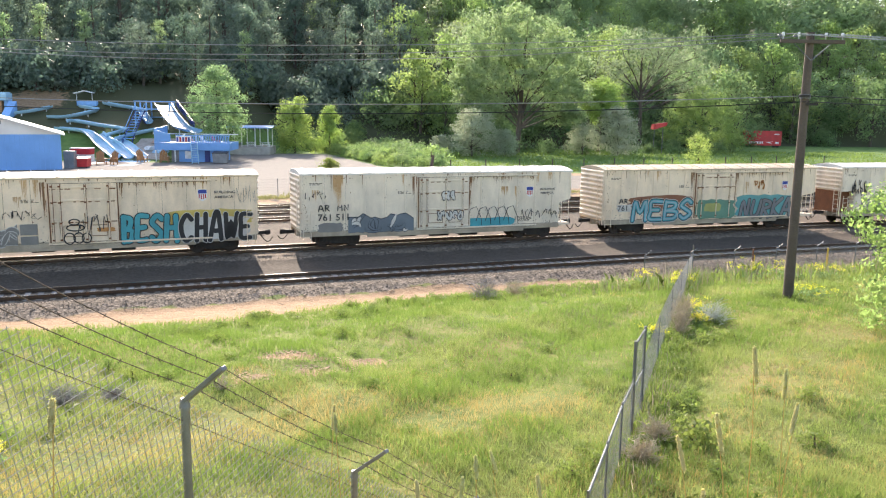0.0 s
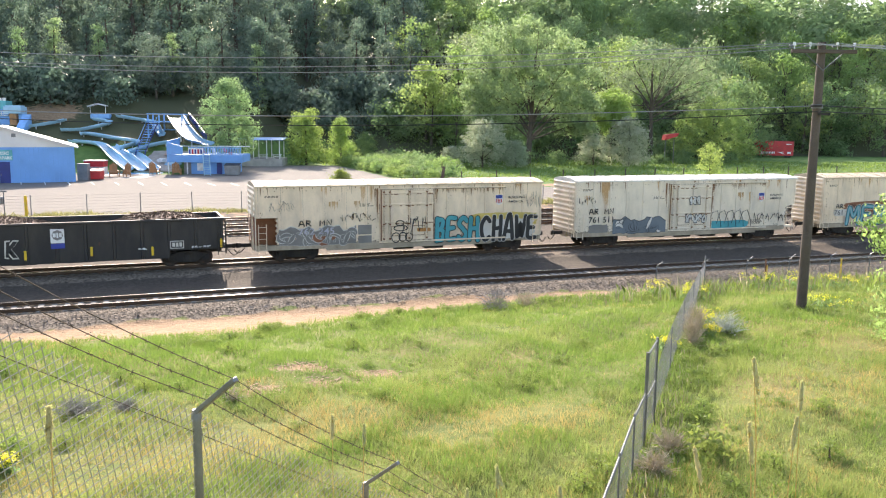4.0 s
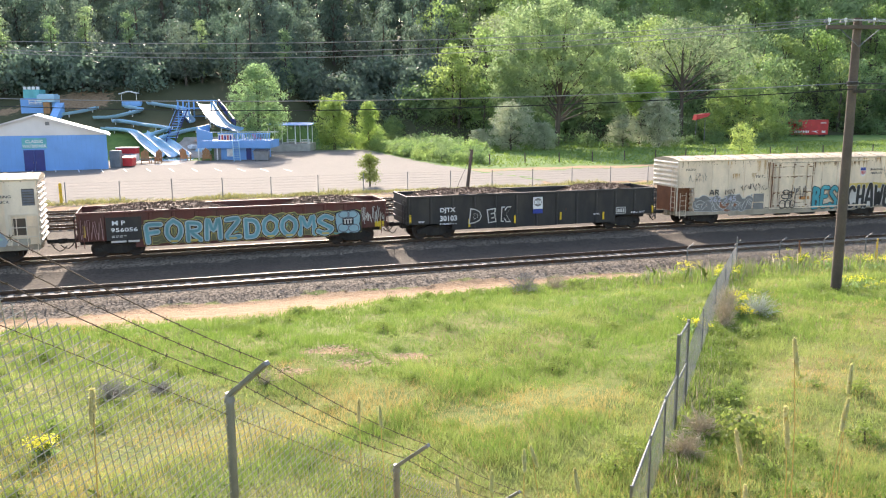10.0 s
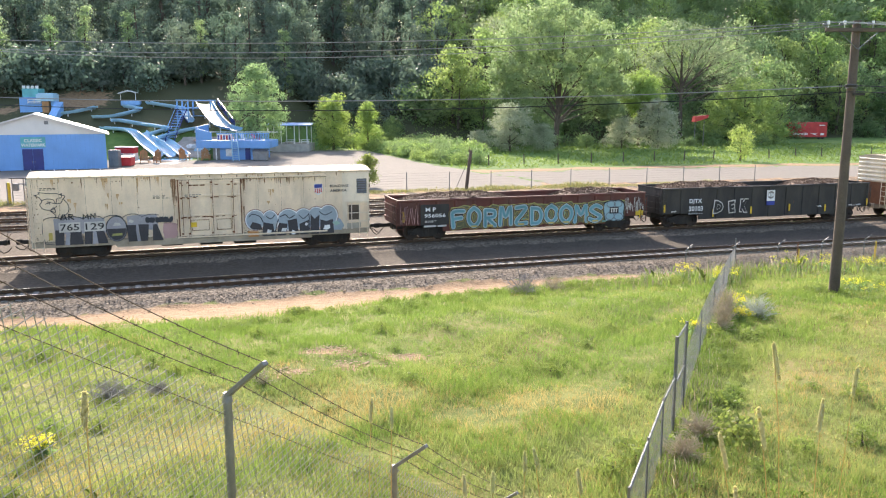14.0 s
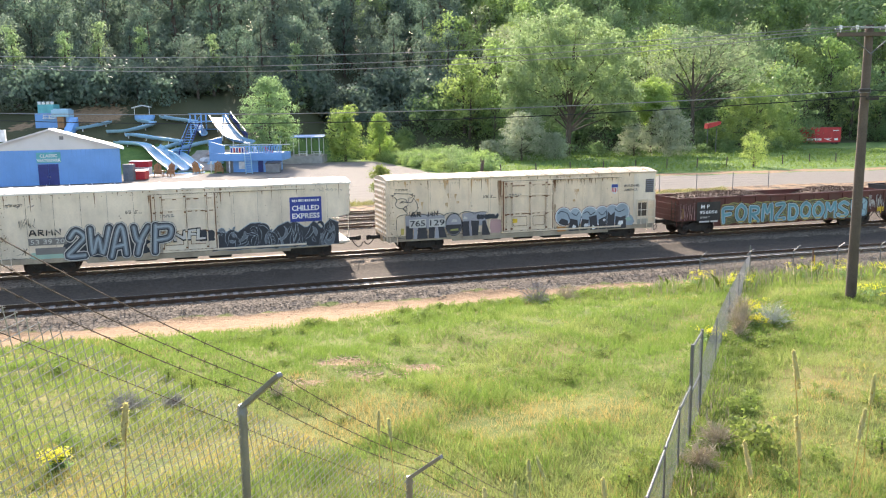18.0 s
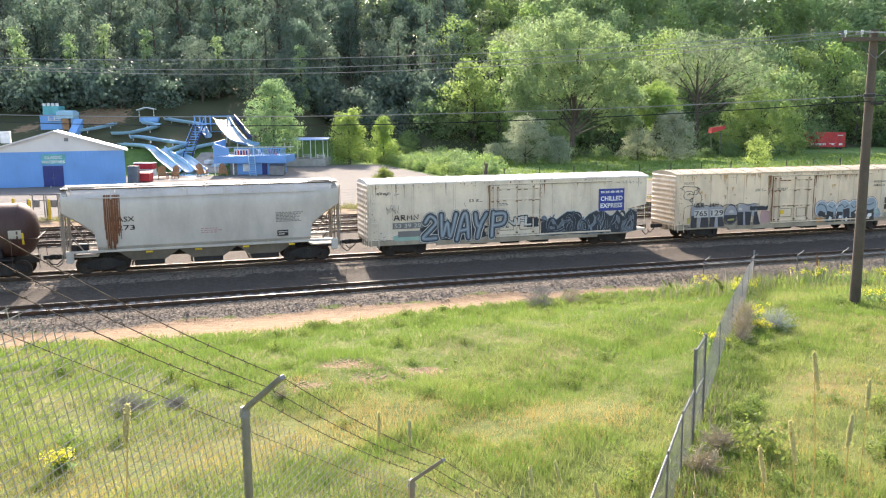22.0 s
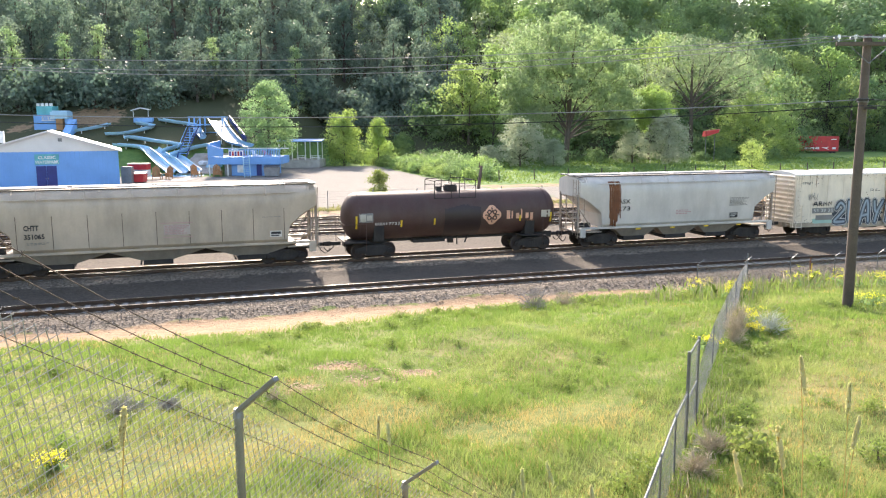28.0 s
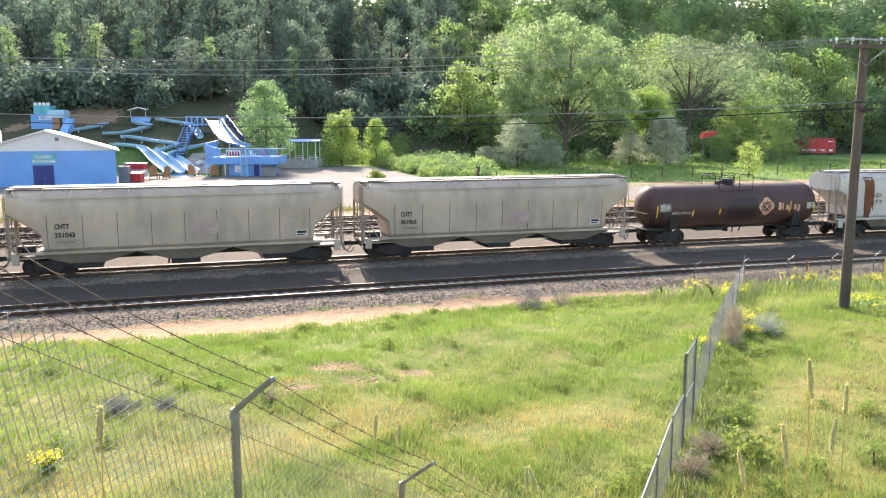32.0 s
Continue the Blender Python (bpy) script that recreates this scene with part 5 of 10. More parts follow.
# hand-drawn block letters as strokes in a unit field
STROKES = {
    "A": (((0.02, 0), (0.36, 0.97), (0.62, 0.97), (0.98, 0)), ((0.26, 0.34), (0.74, 0.34))),
    "B": (((0.12, 0), (0.12, 1)), ((0.12, 0.97), (0.78, 0.9), (0.72, 0.6), (0.2, 0.52)), ((0.2, 0.5), (0.92, 0.42), (0.85, 0.05), (0.12, 0.03))),
    "C": (((0.92, 0.82), (0.55, 1.0), (0.12, 0.72), (0.1, 0.28), (0.5, 0.0), (0.94, 0.16)),),
    "D": (((0.14, 0), (0.14, 1)), ((0.14, 0.98), (0.7, 0.92), (0.92, 0.5), (0.7, 0.08), (0.14, 0.02))),
    "E": (((0.88, 0.97), (0.16, 0.94), (0.12, 0.5), (0.16, 0.05), (0.92, 0.04)), ((0.15, 0.5), (0.72, 0.52))),
    "F": (((0.88, 0.97), (0.16, 0.94), (0.14, 0.5), (0.14, 0)), ((0.15, 0.5), (0.72, 0.53))),
    "H": (((0.1, 0), (0.12, 1)), ((0.9, 0), (0.88, 1)), ((0.12, 0.5), (0.88, 0.5))),
    "K": (((0.1, 0), (0.1, 1)), ((0.9, 1), (0.15, 0.5), (0.92, 0.0))),
    "M": (((0.06, 0), (0.14, 0.96), (0.5, 0.4), (0.86, 0.96), (0.94, 0)),),
    "N": (((0.1, 0), (0.12, 0.97), (0.88, 0.04), (0.9, 1)),),
    "O": (((0.5, 1), (0.14, 0.75), (0.12, 0.3), (0.5, 0), (0.88, 0.3), (0.86, 0.75), (0.5, 1)),),
    "P": (((0.14, 0), (0.14, 1)), ((0.14, 0.97), (0.85, 0.92), (0.85, 0.52), (0.16, 0.45))),
    "R": (((0.14, 0), (0.14, 1)), ((0.14, 0.97), (0.82, 0.9), (0.78, 0.56), (0.18, 0.5)), ((0.3, 0.48), (0.9, 0))),
    "S": (((0.9, 0.85), (0.5, 1), (0.12, 0.76), (0.5, 0.5), (0.9, 0.26), (0.5, 0.0), (0.08, 0.14)),),
    "T": (((0.02, 0.95), (0.98, 0.97)), ((0.5, 0.95), (0.5, 0))),
    "U": (((0.1, 1), (0.12, 0.2), (0.5, 0.0), (0.88, 0.2), (0.9, 1)),),
    "W": (((0.02, 1), (0.22, 0.03), (0.5, 0.7), (0.78, 0.03), (0.98, 1)),),
    "Y": (((0.06, 1), (0.2, 0.6), (0.55, 0.5)), ((0.94, 1), (0.62, 0.5), (0.4, 0))),
    "Z": (((0.06, 0.97), (0.92, 0.95), (0.08, 0.05), (0.95, 0.03)),),
    "2": (((0.08, 0.75), (0.45, 1.0), (0.88, 0.74), (0.5, 0.4), (0.06, 0.04), (0.95, 0.03)),),
}


def rounded_line(pts, n=5):
    """Points of a soft curve through the given ones."""
    out, k = [], len(pts) - 1
    for i in range(k):
        p0, p1, p2, p3 = (Vector(pts[j]) for j in (max(i - 1, 0), i, i + 1, min(i + 2, k)))
        out += [0.5 * (2 * p1 + (p2 - p0) * u + (2 * p0 - 5 * p1 + 4 * p2 - p3) * u * u + (3 * p1 - p0 - 3 * p2 + p3) * u ** 3) for u in (q / n for q in range(n))]
    return out + [Vector(pts[-1])]


def fat_line(sh, pts, wd, y):
    """A sprayed line of even width with round ends."""
    n = len(pts)
    lft, rgt = [], []
    for i, q in enumerate(pts):
        d = pts[min(n - 1, i + 1)] - pts[max(0, i - 1)]
        d = d.normalized() if d.length > 1e-6 else Vector((1, 0))
        nrm = Vector((-d.y, d.x)) * wd
        lft.append((q.x + nrm.x, y, q.y + nrm.y))
        rgt.append((q.x - nrm.x, y, q.y - nrm.y))
    sh.add(lft + rgt, [(i, i + 1, n + i + 1, n + i) for i in range(n - 1)])
    for q, d in ((pts[0], pts[0] - pts[1]), (pts[-1], pts[-1] - pts[-2])):
        a = math.atan2(d.y, d.x)
        sh.add([(q.x + wd * math.cos(a - 1.5708 + 0.5236 * k), y, q.y + wd * math.sin(a - 1.5708 + 0.5236 * k)) for k in range(7)], [tuple(range(7))])


def piece(parent, text, x0, x1, z0, z1, y, layers, stroke, seed, label, lean=0.0, wobble=0.05, lap=1.12):
    """Bubble letters sprayed layer on layer; layers: (growth beyond the stroke, paint), widest first."""
    r = random.Random(seed)
    w = (x1 - x0) / len(text)
    for i, ch in enumerate(text):
        cx, dz, hi, wi = x0 + w * (i + 0.5), r.uniform(-0.04, 0.04), (z1 - z0) * r.uniform(0.94, 1.04), w * lap * r.uniform(0.92, 1.04) - stroke * 2
        lines = []
        for st in STROKES[ch]:
            pts = [(cx + (a - 0.5 + lean * (b - 0.5)) * wi + r.gauss(0, wobble) * 0.5, z0 + dz + stroke + b * (hi - 2 * stroke) + r.gauss(0, wobble) * 0.5) for a, b in st]
            lines.append(rounded_line(pts))
        sh = Shape()
        for k, (grow, mt) in enumerate(layers):
            sh.slot = k
            for j, ln in enumerate(lines):
                fat_line(sh, ln, stroke + grow, y - 0.0026 * i - 0.0007 * k - 0.00012 * j)
        part("graffiti_letter", sh, [m for _, m in layers], parent, label)


def stencil(text, x0, x1, z0, z1, y, mt, parent):
    """Stencilled capitals in even strokes, one part a letter."""
    w = (x1 - x0) / len(text)
    for i, ch in enumerate(text):
        if ch != " ":
            sh = Shape()
            for j, st in enumerate(STROKES[ch]):
                fat_line(sh, [Vector((x0 + w * (i + 0.08 + 0.8 * a), z0 + 0.03 + b * (z1 - z0 - 0.06))) for a, b in st], 0.034, y - 0.0002 * j)
            part("stencil_letter", sh, mt, parent, "black stencilled letter")


def ring_lines(parent, rings, wd, y, mt, label):
    """Sprayed outlines of circles and ovals: (x, z, half width, half height)."""
    sh = Shape()
    for i, (x, z, a, b) in enumerate(rings):
        fat_line(sh, [Vector((x + a * math.cos(0.3142 * k), z + b * math.sin(0.3142 * k))) for k in range(21)], wd, y - 0.0004 * i)
    return part("bubble_outline", sh, mt, parent, label)


def bubbles(parent, x0, x1, z, rad, y, n, edge_mt, fill_mt, seed, label=""):
    """A row of overlapping painted bubbles with a coloured rim."""
    r = random.Random(seed)
    rim, fill = Shape(), Shape()
    for i in range(n):
        cx, cz, q = x0 + (x1 - x0) * (i + 0.5) / n, z + r.uniform(-0.08, 0.08), rad * r.uniform(0.85, 1.1)
        for sh, e, yy in ((rim, 0.05, y - 0.003), (fill, 0.0, y - 0.006)):
            sh.add([(cx + (q * 1.1 + e) * math.cos(0.3927 * k), yy - 0.0001 * i, cz + (q + e) * math.sin(0.3927 * k)) for k in range(16)], [tuple(range(16))])
    g = part("graffiti", fill, fill_mt, parent, label)
    part("graffiti_halo", rim, edge_mt, g)
    return g


Y = -1.562
P_YEL = mat("faded_yellow_spray_paint", (0.62, 0.46, 0.12), 0.6, grain=0.2, scale=2)
P_BUFF = mat("buff_cover_paint", (0.50, 0.45, 0.36), 0.6, grain=0.2, scale=2)
P_BROWN = mat("rust_brown_spray_paint", (0.30, 0.12, 0.06), 0.7, grain=0.3, scale=2)
P_LAV = mat("lavender_stencil_paint", (0.46, 0.44, 0.50), 0.6, grain=0.1, scale=3)

c = reefers["r1"]
stencil("AR MN", -6.47, -4.5, 2.02, 2.38, Y - 0.02, M_PAINTK, c)
wild(c, -7.6, -3.1, 0.92, 2.05, Y, 11, P_GREY, P_PALE, P_BROWN, "worn grey and brown wild-style tag", 7)
mark("lettering", "762 245", -6.47, -4.4, 1.55, 1.92, Y - 0.03, P_LAV, c, "lavender car number")
part("recessed_hatch", Shape().box(-3.0, -2.2, Y - 0.012, Y, 1.45, 2.0).box(-3.0, -2.2, Y - 0.012, Y, 0.95, 1.38), P_GREY, c, "small dark service hatch")
scrawl(c, -4.0, -2.0, 2.2, 2.75, Y, 4, M_PAINTK, 9, 0.016)
scrawl(c, -8.1, -6.7, 2.9, 3.5, Y, 5, P_GREY, 7, 0.010)
cloud(c, 3.9, 8.6, 1.6, 2.5, Y - 0.003, P_YEL, 8, label="yellow overspray behind the letters")
cloud(c, 4.55, 8.4, 0.85, 2.1, Y - 0.006, P_PALE, 9, label="pale block behind the black letters")
piece(c, "BESH", 1.65, 4.6, 0.80, 2.35, Y - 0.04, [(0.06, M_PAINTK), (0.012, P_CYAN)], 0.115, 71, "turquoise bubble letter with black outline", 0.1)
piece(c, "CHAWE", 4.6, 8.5, 0.72, 2.35, Y - 0.055, [(0.03, P_PALE), (0.0, M_PAINTK)], 0.125, 72, "black spray-painted letter with grey edge", 0.08)
ring_lines(c, [(-0.75, 1.2, 0.26, 0.28), (-0.32, 1.22, 0.24, 0.27), (0.05, 1.2, 0.22, 0.25), (-0.45, 1.75, 0.42, 0.16), (-0.5, 2.05, 0.25, 0.14)], 0.03, Y - 0.10, M_PAINTK, "black outlined bubbles on the door")
cloud(c, 0.55, 1.45, 1.5, 1.72, Y - 0.088, P_ORANGE, 10)
scrawl(c, -0.4, 1.2, 1.4, 2.5, Y - 0.09, 6, P_NAVY, 8, 0.02)
shield(c, 5.88, 3.28, Y)
mark("lettering", "BUILDING", 6.5, 7.6, 3.34, 3.48, Y - 0.02, P_NAVY, c)
mark("lettering", "AMERICA", 6.5, 7.5, 3.08, 3.22, Y - 0.02, P_NAVY, c)
scrawl(c, 7.7, 8.7, 2.7, 3.8, Y, 7, P_GREY, 9, 0.010)

c = reefers["r2"]
stencil("AR MN", -7.69, -5.85, 2.17, 2.55, Y - 0.02, M_PAINTK, c)
mark("lettering", "761 511", -7.69, -5.9, 1.62, 2.02, Y - 0.02, M_PAINTK, c, "black car number")
scrawl(c, -9.0 + 0.5, -7.2, 2.75, 3.4, Y, 14, M_PAINTK, 7, 0.02)
cloud(c, -7.7, -6.2, 0.95, 1.5, Y - 0.003, P_GREY, 15)
wild(c, -5.8, -2.0, 0.85, 1.95, Y, 12, P_STEEL, P_NAVY, P_PALE, "steel-grey wild-style tag with navy outline", 6)
tag_paint(c, -0.2, 0.7, 2.65, 3.2, Y - 0.09, 13, [P_PALE], M_PAINTK, 3, "small white tag on the door")
tag_paint(c, -0.4, 1.2, 1.45, 2.0, Y - 0.09, 16, [P_PALE], P_NAVY, 5)
cloud(c, 1.4, 4.75, 0.95, 1.5, Y - 0.003, P_CYAN, 17, label="turquoise rolled paint block")
_s = Shape()
for _i in range(5):
    _x = 1.5 + _i * 0.62
    _s.pipe([(_x, Y - 0.008, 1.3), (_x + 0.25, Y - 0.008, 2.05), (_x + 0.62, Y - 0.008, 2.2), (_x + 0.95, Y - 0.008, 1.5), (_x + 1.0, Y - 0.008, 1.05)], 0.02, 4)
part("arched_outline", _s, P_NAVY, c, "arched dark outlines")
shield(c, 5.73, 3.05, Y)
mark("lettering", "BUILDING", 6.45, 7.5, 3.12, 3.25, Y - 0.02, P_NAVY, c)
mark("lettering", "AMERICA", 6.45, 7.4, 2.88, 3.01, Y - 0.02, P_NAVY, c)
scrawl(c, 5.2, 8.0, 1.3, 2.0, Y, 18, M_PAINTK, 12, 0.02)
_s, _r = Shape(), random.Random(19)
runs(_s, _r, -6.8, -6.15, 4.29, 2.1, 60, Y + 0.036)
runs(_s, _r, -6.7, -6.4, 4.29, 2.4, 20, Y + 0.034)
tagged(part("rust_wash", _s, M_WASH, c, "wide tan rust stain below the roof edge"), kind="stuff")

c = reefers["r3"]
stencil("AR MN", -7.51, -5.75, 2.10, 2.42, Y - 0.02, M_PAINTK, c)
mark("lettering", "761 908", -7.6, -5.8, 1.62, 1.98, Y - 0.03, M_PAINTK, c, "car number on a pale patch")
cloud(c, -7.7, -5.7, 1.55, 2.03, Y - 0.02, P_PALE, 20)
cloud(c, -6.9, -1.7, 1.5, 2.6, Y - 0.002, P_BROWN, 21, label="rust-brown sprayed backdrop")
piece(c, "MEBS", -6.5, -1.75, 0.85, 2.4, Y - 0.04, [(0.10, P_PALE), (0.06, P_NAVY), (0.0, P_CYAN), (-0.07, P_SKY)], 0.125, 73, "turquoise bubble letter edged in navy and white", 0.1)
cloud(c, -1.6, 1.7, 0.9, 2.25, Y - 0.09, mat("green_spray_paint", (0.12, 0.26, 0.18), 0.6, grain=0.3, scale=2), 22, label="green painted block over the door")
cloud(c, -0.9, 0.5, 1.4, 2.0, Y - 0.094, P_OLIVE, 23)
cloud(c, 1.75, 6.6, 0.95, 2.5, Y - 0.003, P_TEAL, 24, label="teal rolled backdrop")
piece(c, "NURKA", 2.1, 6.6, 0.85, 2.2, Y - 0.04, [(0.05, P_NAVY), (0.0, P_GREY), (-0.06, P_STEEL)], 0.10, 74, "grey letter with navy outline on teal", 0.3)
scrawl(c, 3.3, 4.2, 2.8, 3.5, Y, 25, P_ORANGE, 4, 0.05)
shield(c, 5.89, 3.1, Y)

c = reefers["r4"]
stencil("AR MN", -7.43, -5.7, 2.13, 2.45, Y - 0.04, M_PAINTK, c)
P_SOOT = mat("faded_black_spray_paint", (0.060, 0.056, 0.060), 0.7, grain=0.4, scale=2)
P_MAUVE = mat("grey_lavender_spray_paint", (0.40, 0.385, 0.40), 0.6, grain=0.3, scale=2)
P_WINE = mat("dark_red_spray_paint", (0.22, 0.05, 0.05), 0.6)
P_MIST = mat("blue_grey_spray_paint", (0.36, 0.43, 0.47), 0.6, grain=0.3, scale=1.5)


def flat_forms(parent, forms, y, mt, name, label):
    """Painted flat shapes, each a part: outlines in x and z, clockwise or not."""
    for i, f in enumerate(forms):
        part(name, Shape().add([(a, y - 0.0005 * i, b) for a, b in f], [tuple(range(len(f)))]), mt, parent, label)


def arches(x0, x1, n, z, rise, seed):
    """A sprayed line that runs in uneven arches."""
    r = random.Random(seed)
    out = []
    for i in range(n):
        h = rise * r.uniform(0.7, 1.15)
        out += [Vector((x0 + (x1 - x0) * (i + k / 8) / n, z + h * math.sin(math.pi * k / 8) ** 0.6)) for k in range(8)]
    return out


flat_forms(c, [[(-7.72, 1.40), (-7.75, 2.22), (-6.4, 2.26), (-5.35, 2.18), (-5.3, 1.40)], [(-4.2, 1.45), (-4.25, 2.20), (-3.6, 2.28), (-2.75, 2.22), (-2.7, 1.45)]], Y - 0.036, P_MAUVE, "paint_patch", "faded grey-lavender sprayed band")
flat_forms(c, [[(-7.74, 0.84), (-7.70, 1.62), (-7.28, 1.62), (-7.32, 0.84)], [(-7.05, 0.84), (-6.98, 1.56), (-6.48, 1.60), (-6.40, 0.84)],
               [(-6.34, 0.84), (-6.32, 1.58), (-5.92, 1.60), (-6.0, 0.84)], [(-5.7, 0.84), (-5.78, 1.56), (-5.42, 1.62), (-5.22, 0.84)],
               [(-4.22, 0.86), (-4.28, 1.74), (-3.82, 1.74), (-3.78, 0.86)], [(-3.62, 0.86), (-3.7, 1.76), (-3.18, 1.74), (-3.26, 0.86)], [(-3.02, 0.86), (-2.98, 1.72), (-2.78, 1.74), (-2.48, 0.86)]], Y - 0.042, P_SOOT, "graffiti_form", "faded black block of a letter")
flat_forms(c, [[(-7.28, 0.84), (-7.2, 1.5), (-7.02, 1.5), (-7.05, 0.84)], [(-5.98, 0.84), (-5.9, 1.48), (-5.76, 1.48), (-5.7, 0.84)], [(-3.78, 0.86), (-3.84, 1.55), (-3.72, 1.55), (-3.62, 0.86)]], Y - 0.046, P_MAUVE, "graffiti_form", "pale sliver between the black blocks")
_o = lambda k0, k1, q: [(-4.78 + q * 0.50 * math.cos(0.2618 * k), 1.58 + q * 0.64 * math.sin(0.2618 * k)) for k in range(k0, k1)]
flat_forms(c, [_o(0, 24, 1.0)], Y - 0.042, P_MAUVE, "graffiti_form", "grey bubble letter")
flat_forms(c, [_o(12, 25, 0.95)], Y - 0.046, P_SOOT, "graffiti_form", "black lower half of the bubble letter")
flat_forms(c, [[(-5.02, 1.20), (-4.98, 1.32), (-4.52, 1.34), (-4.5, 1.22)]], Y - 0.050, P_OLIVE, "graffiti_form", "yellow dash")
flat_forms(c, [[(-4.95, 1.72), (-4.85, 1.9), (-4.6, 1.88), (-4.55, 1.74)], [(-4.2, 1.9), (-4.1, 2.05), (-3.9, 1.95), (-4.0, 1.84)]], Y - 0.050, P_PALE, "graffiti_form", "white highlight")
ring_lines(c, [(-4.78, 1.58, 0.51, 0.66)], 0.022, Y - 0.052, P_NAVY, "thin dark outline of the bubble letter")
_s = Shape()
fat_line(_s, arches(-8.25, -2.55, 6, 2.14, 0.17, 81), 0.018, Y - 0.05)
fat_line(_s, [Vector(q) for q in ((-8.25, 2.14), (-8.3, 1.6), (-8.2, 0.95), (-7.8, 0.88))], 0.018, Y - 0.0504)
part("arched_outline", _s, P_NAVY, c, "thin dark arched outline")
for _x0, _x1, _n in ((-7.46, -6.56, "765"), (-6.26, -5.36, "129")):
    part("number_patch", Shape().box(_x0 - 0.06, _x1 + 0.06, Y - 0.062, Y - 0.057, 1.50, 2.00), P_PALE, c, "pale patch behind the number")
    mark("lettering", _n, _x0, _x1, 1.58, 1.93, Y - 0.07, M_PAINTK, c, "black car number")
part("yellow_tab", Shape().box(-8.02, -7.84, Y - 0.04, Y - 0.036, 1.12, 1.5), P_YEL, c, "small yellow patch")
_s = Shape()
for _i, _p in enumerate((((-8.56, 3.42), (-8.3, 3.5), (-8.36, 3.58), (-7.9, 3.52), (-7.5, 3.5), (-7.3, 3.42), (-7.12, 3.36), (-7.25, 3.2), (-7.34, 3.02), (-7.6, 3.0), (-7.95, 3.1)), ((-8.5, 3.4), (-8.3, 3.3), (-8.22, 3.1), (-8.32, 2.95), (-8.15, 2.72), (-7.8, 2.68), (-7.55, 2.86)),
                         ((-8.22, 3.16), (-8.0, 3.24), (-7.7, 3.2), (-7.6, 3.02)), ((-7.34, 3.42), (-7.28, 3.52), (-7.3, 3.3), (-7.5, 3.25), (-7.55, 3.05)), ((-7.2, 3.2), (-7.0, 2.9), (-7.02, 2.55), (-7.3, 2.3), (-7.5, 2.22), (-7.45, 2.45)), ((-7.85, 2.62), (-7.7, 2.8), (-7.62, 2.55), (-7.85, 2.62), (-7.62, 2.4), (-7.68, 2.25)), ((-8.05, 2.98), (-7.9, 3.04), (-7.85, 2.96)))):
    fat_line(_s, rounded_line(_p, 4), 0.017, Y - 0.006 - 0.0002 * _i)
part("sketched_outline", _s, P_NAVY, c, "loose black line drawing")
cloud(c, -2.5, -1.74, 0.92, 1.8, Y - 0.003, P_PINK, 31, label="dusty pink overspray")
tag_paint(c, -3.3, -2.0, 1.82, 2.08, Y - 0.05, 33, [P_NAVY], P_NAVY, 9)
# puffed letters: dark red rim, white line, blue-grey upper halves, black lower halves
_lobes = ((2.35, 1.72, 0.50, 0.52), (3.15, 1.62, 0.42, 0.56), (4.15, 1.66, 0.56, 0.56), (5.0, 1.64, 0.5, 0.58), (5.72, 1.72, 0.48, 0.56), (6.4, 1.80, 0.5, 0.56))
_ring = lambda q, e: [(q[0] + (q[2] + e) * math.cos(0.2618 * k), max(0.8, q[1] + (q[3] + e) * math.sin(0.2618 * k))) for k in range(24)]
for _k, (_e, _mt, _lab) in enumerate(((0.085, P_WINE, "dark red rim of the puffed letters"), (0.055, M_PAINTW, "white line round the puffed letters"), (0.0, P_MIST, "blue-grey puffed letter"))):
    flat_forms(c, [_ring(q, _e) for q in _lobes], Y - 0.036 - 0.004 * _k, _mt, "graffiti_lobe", _lab)
flat_forms(c, [[(6.5, 2.2), (6.95, 2.12), (6.78, 1.8), (7.12, 1.55), (7.32, 1.2), (7.15, 0.95), (6.6, 0.98)]], Y - 0.0345, P_MIST, "graffiti_form", "pointed tail of the puffed letters")
flat_forms(c, [[(1.95, 0.80), (1.92, 1.12), (2.5, 1.08), (2.52, 0.80)]], Y - 0.05, P_ORANGE, "graffiti_form", "orange foot of the first letter")
flat_forms(c, [[(2.02, 1.35), (2.2, 1.62), (2.62, 1.48), (2.72, 1.16), (2.2, 1.2)], [(2.7, 0.80), (2.78, 1.58), (3.3, 1.46), (3.42, 0.80)], [(3.5, 0.80), (3.62, 1.50), (4.1, 1.44), (4.0, 0.80)],
               [(4.2, 0.80), (4.1, 1.62), (4.62, 1.72), (4.72, 0.80)], [(4.8, 0.80), (4.76, 1.40), (5.3, 1.62), (5.28, 0.80)], [(5.36, 0.80), (5.4, 1.92), (5.62, 1.66), (5.9, 1.88), (5.86, 0.80)], [(5.92, 0.80), (5.95, 1.6), (6.3, 1.5), (6.66, 1.6), (6.72, 0.80)]], Y - 0.053, P_SOOT, "graffiti_form", "black lower part of a letter")
flat_forms(c, [[(2.92, 0.9), (3.0, 1.2), (3.22, 1.1), (3.12, 0.88)], [(3.74, 1.02), (3.8, 1.22), (4.05, 1.2), (4.0, 1.02)], [(4.3, 0.82), (4.36, 1.1), (4.55, 0.98), (4.5, 0.82)], [(5.05, 1.36), (5.15, 1.48), (5.28, 1.38), (5.14, 1.28)], [(6.1, 1.05), (6.2, 1.28), (6.48, 1.28), (6.5, 1.08), (6.3, 1.0)]], Y - 0.060, M_PAINTW, "graffiti_form", "white cut in a letter")
flat_forms(c, [[(6.62, 1.4), (6.9, 1.5), (7.1, 1.32), (6.8, 1.22)]], Y - 0.060, P_MINT, "graffiti_form", "mint dash")
_s = Shape()
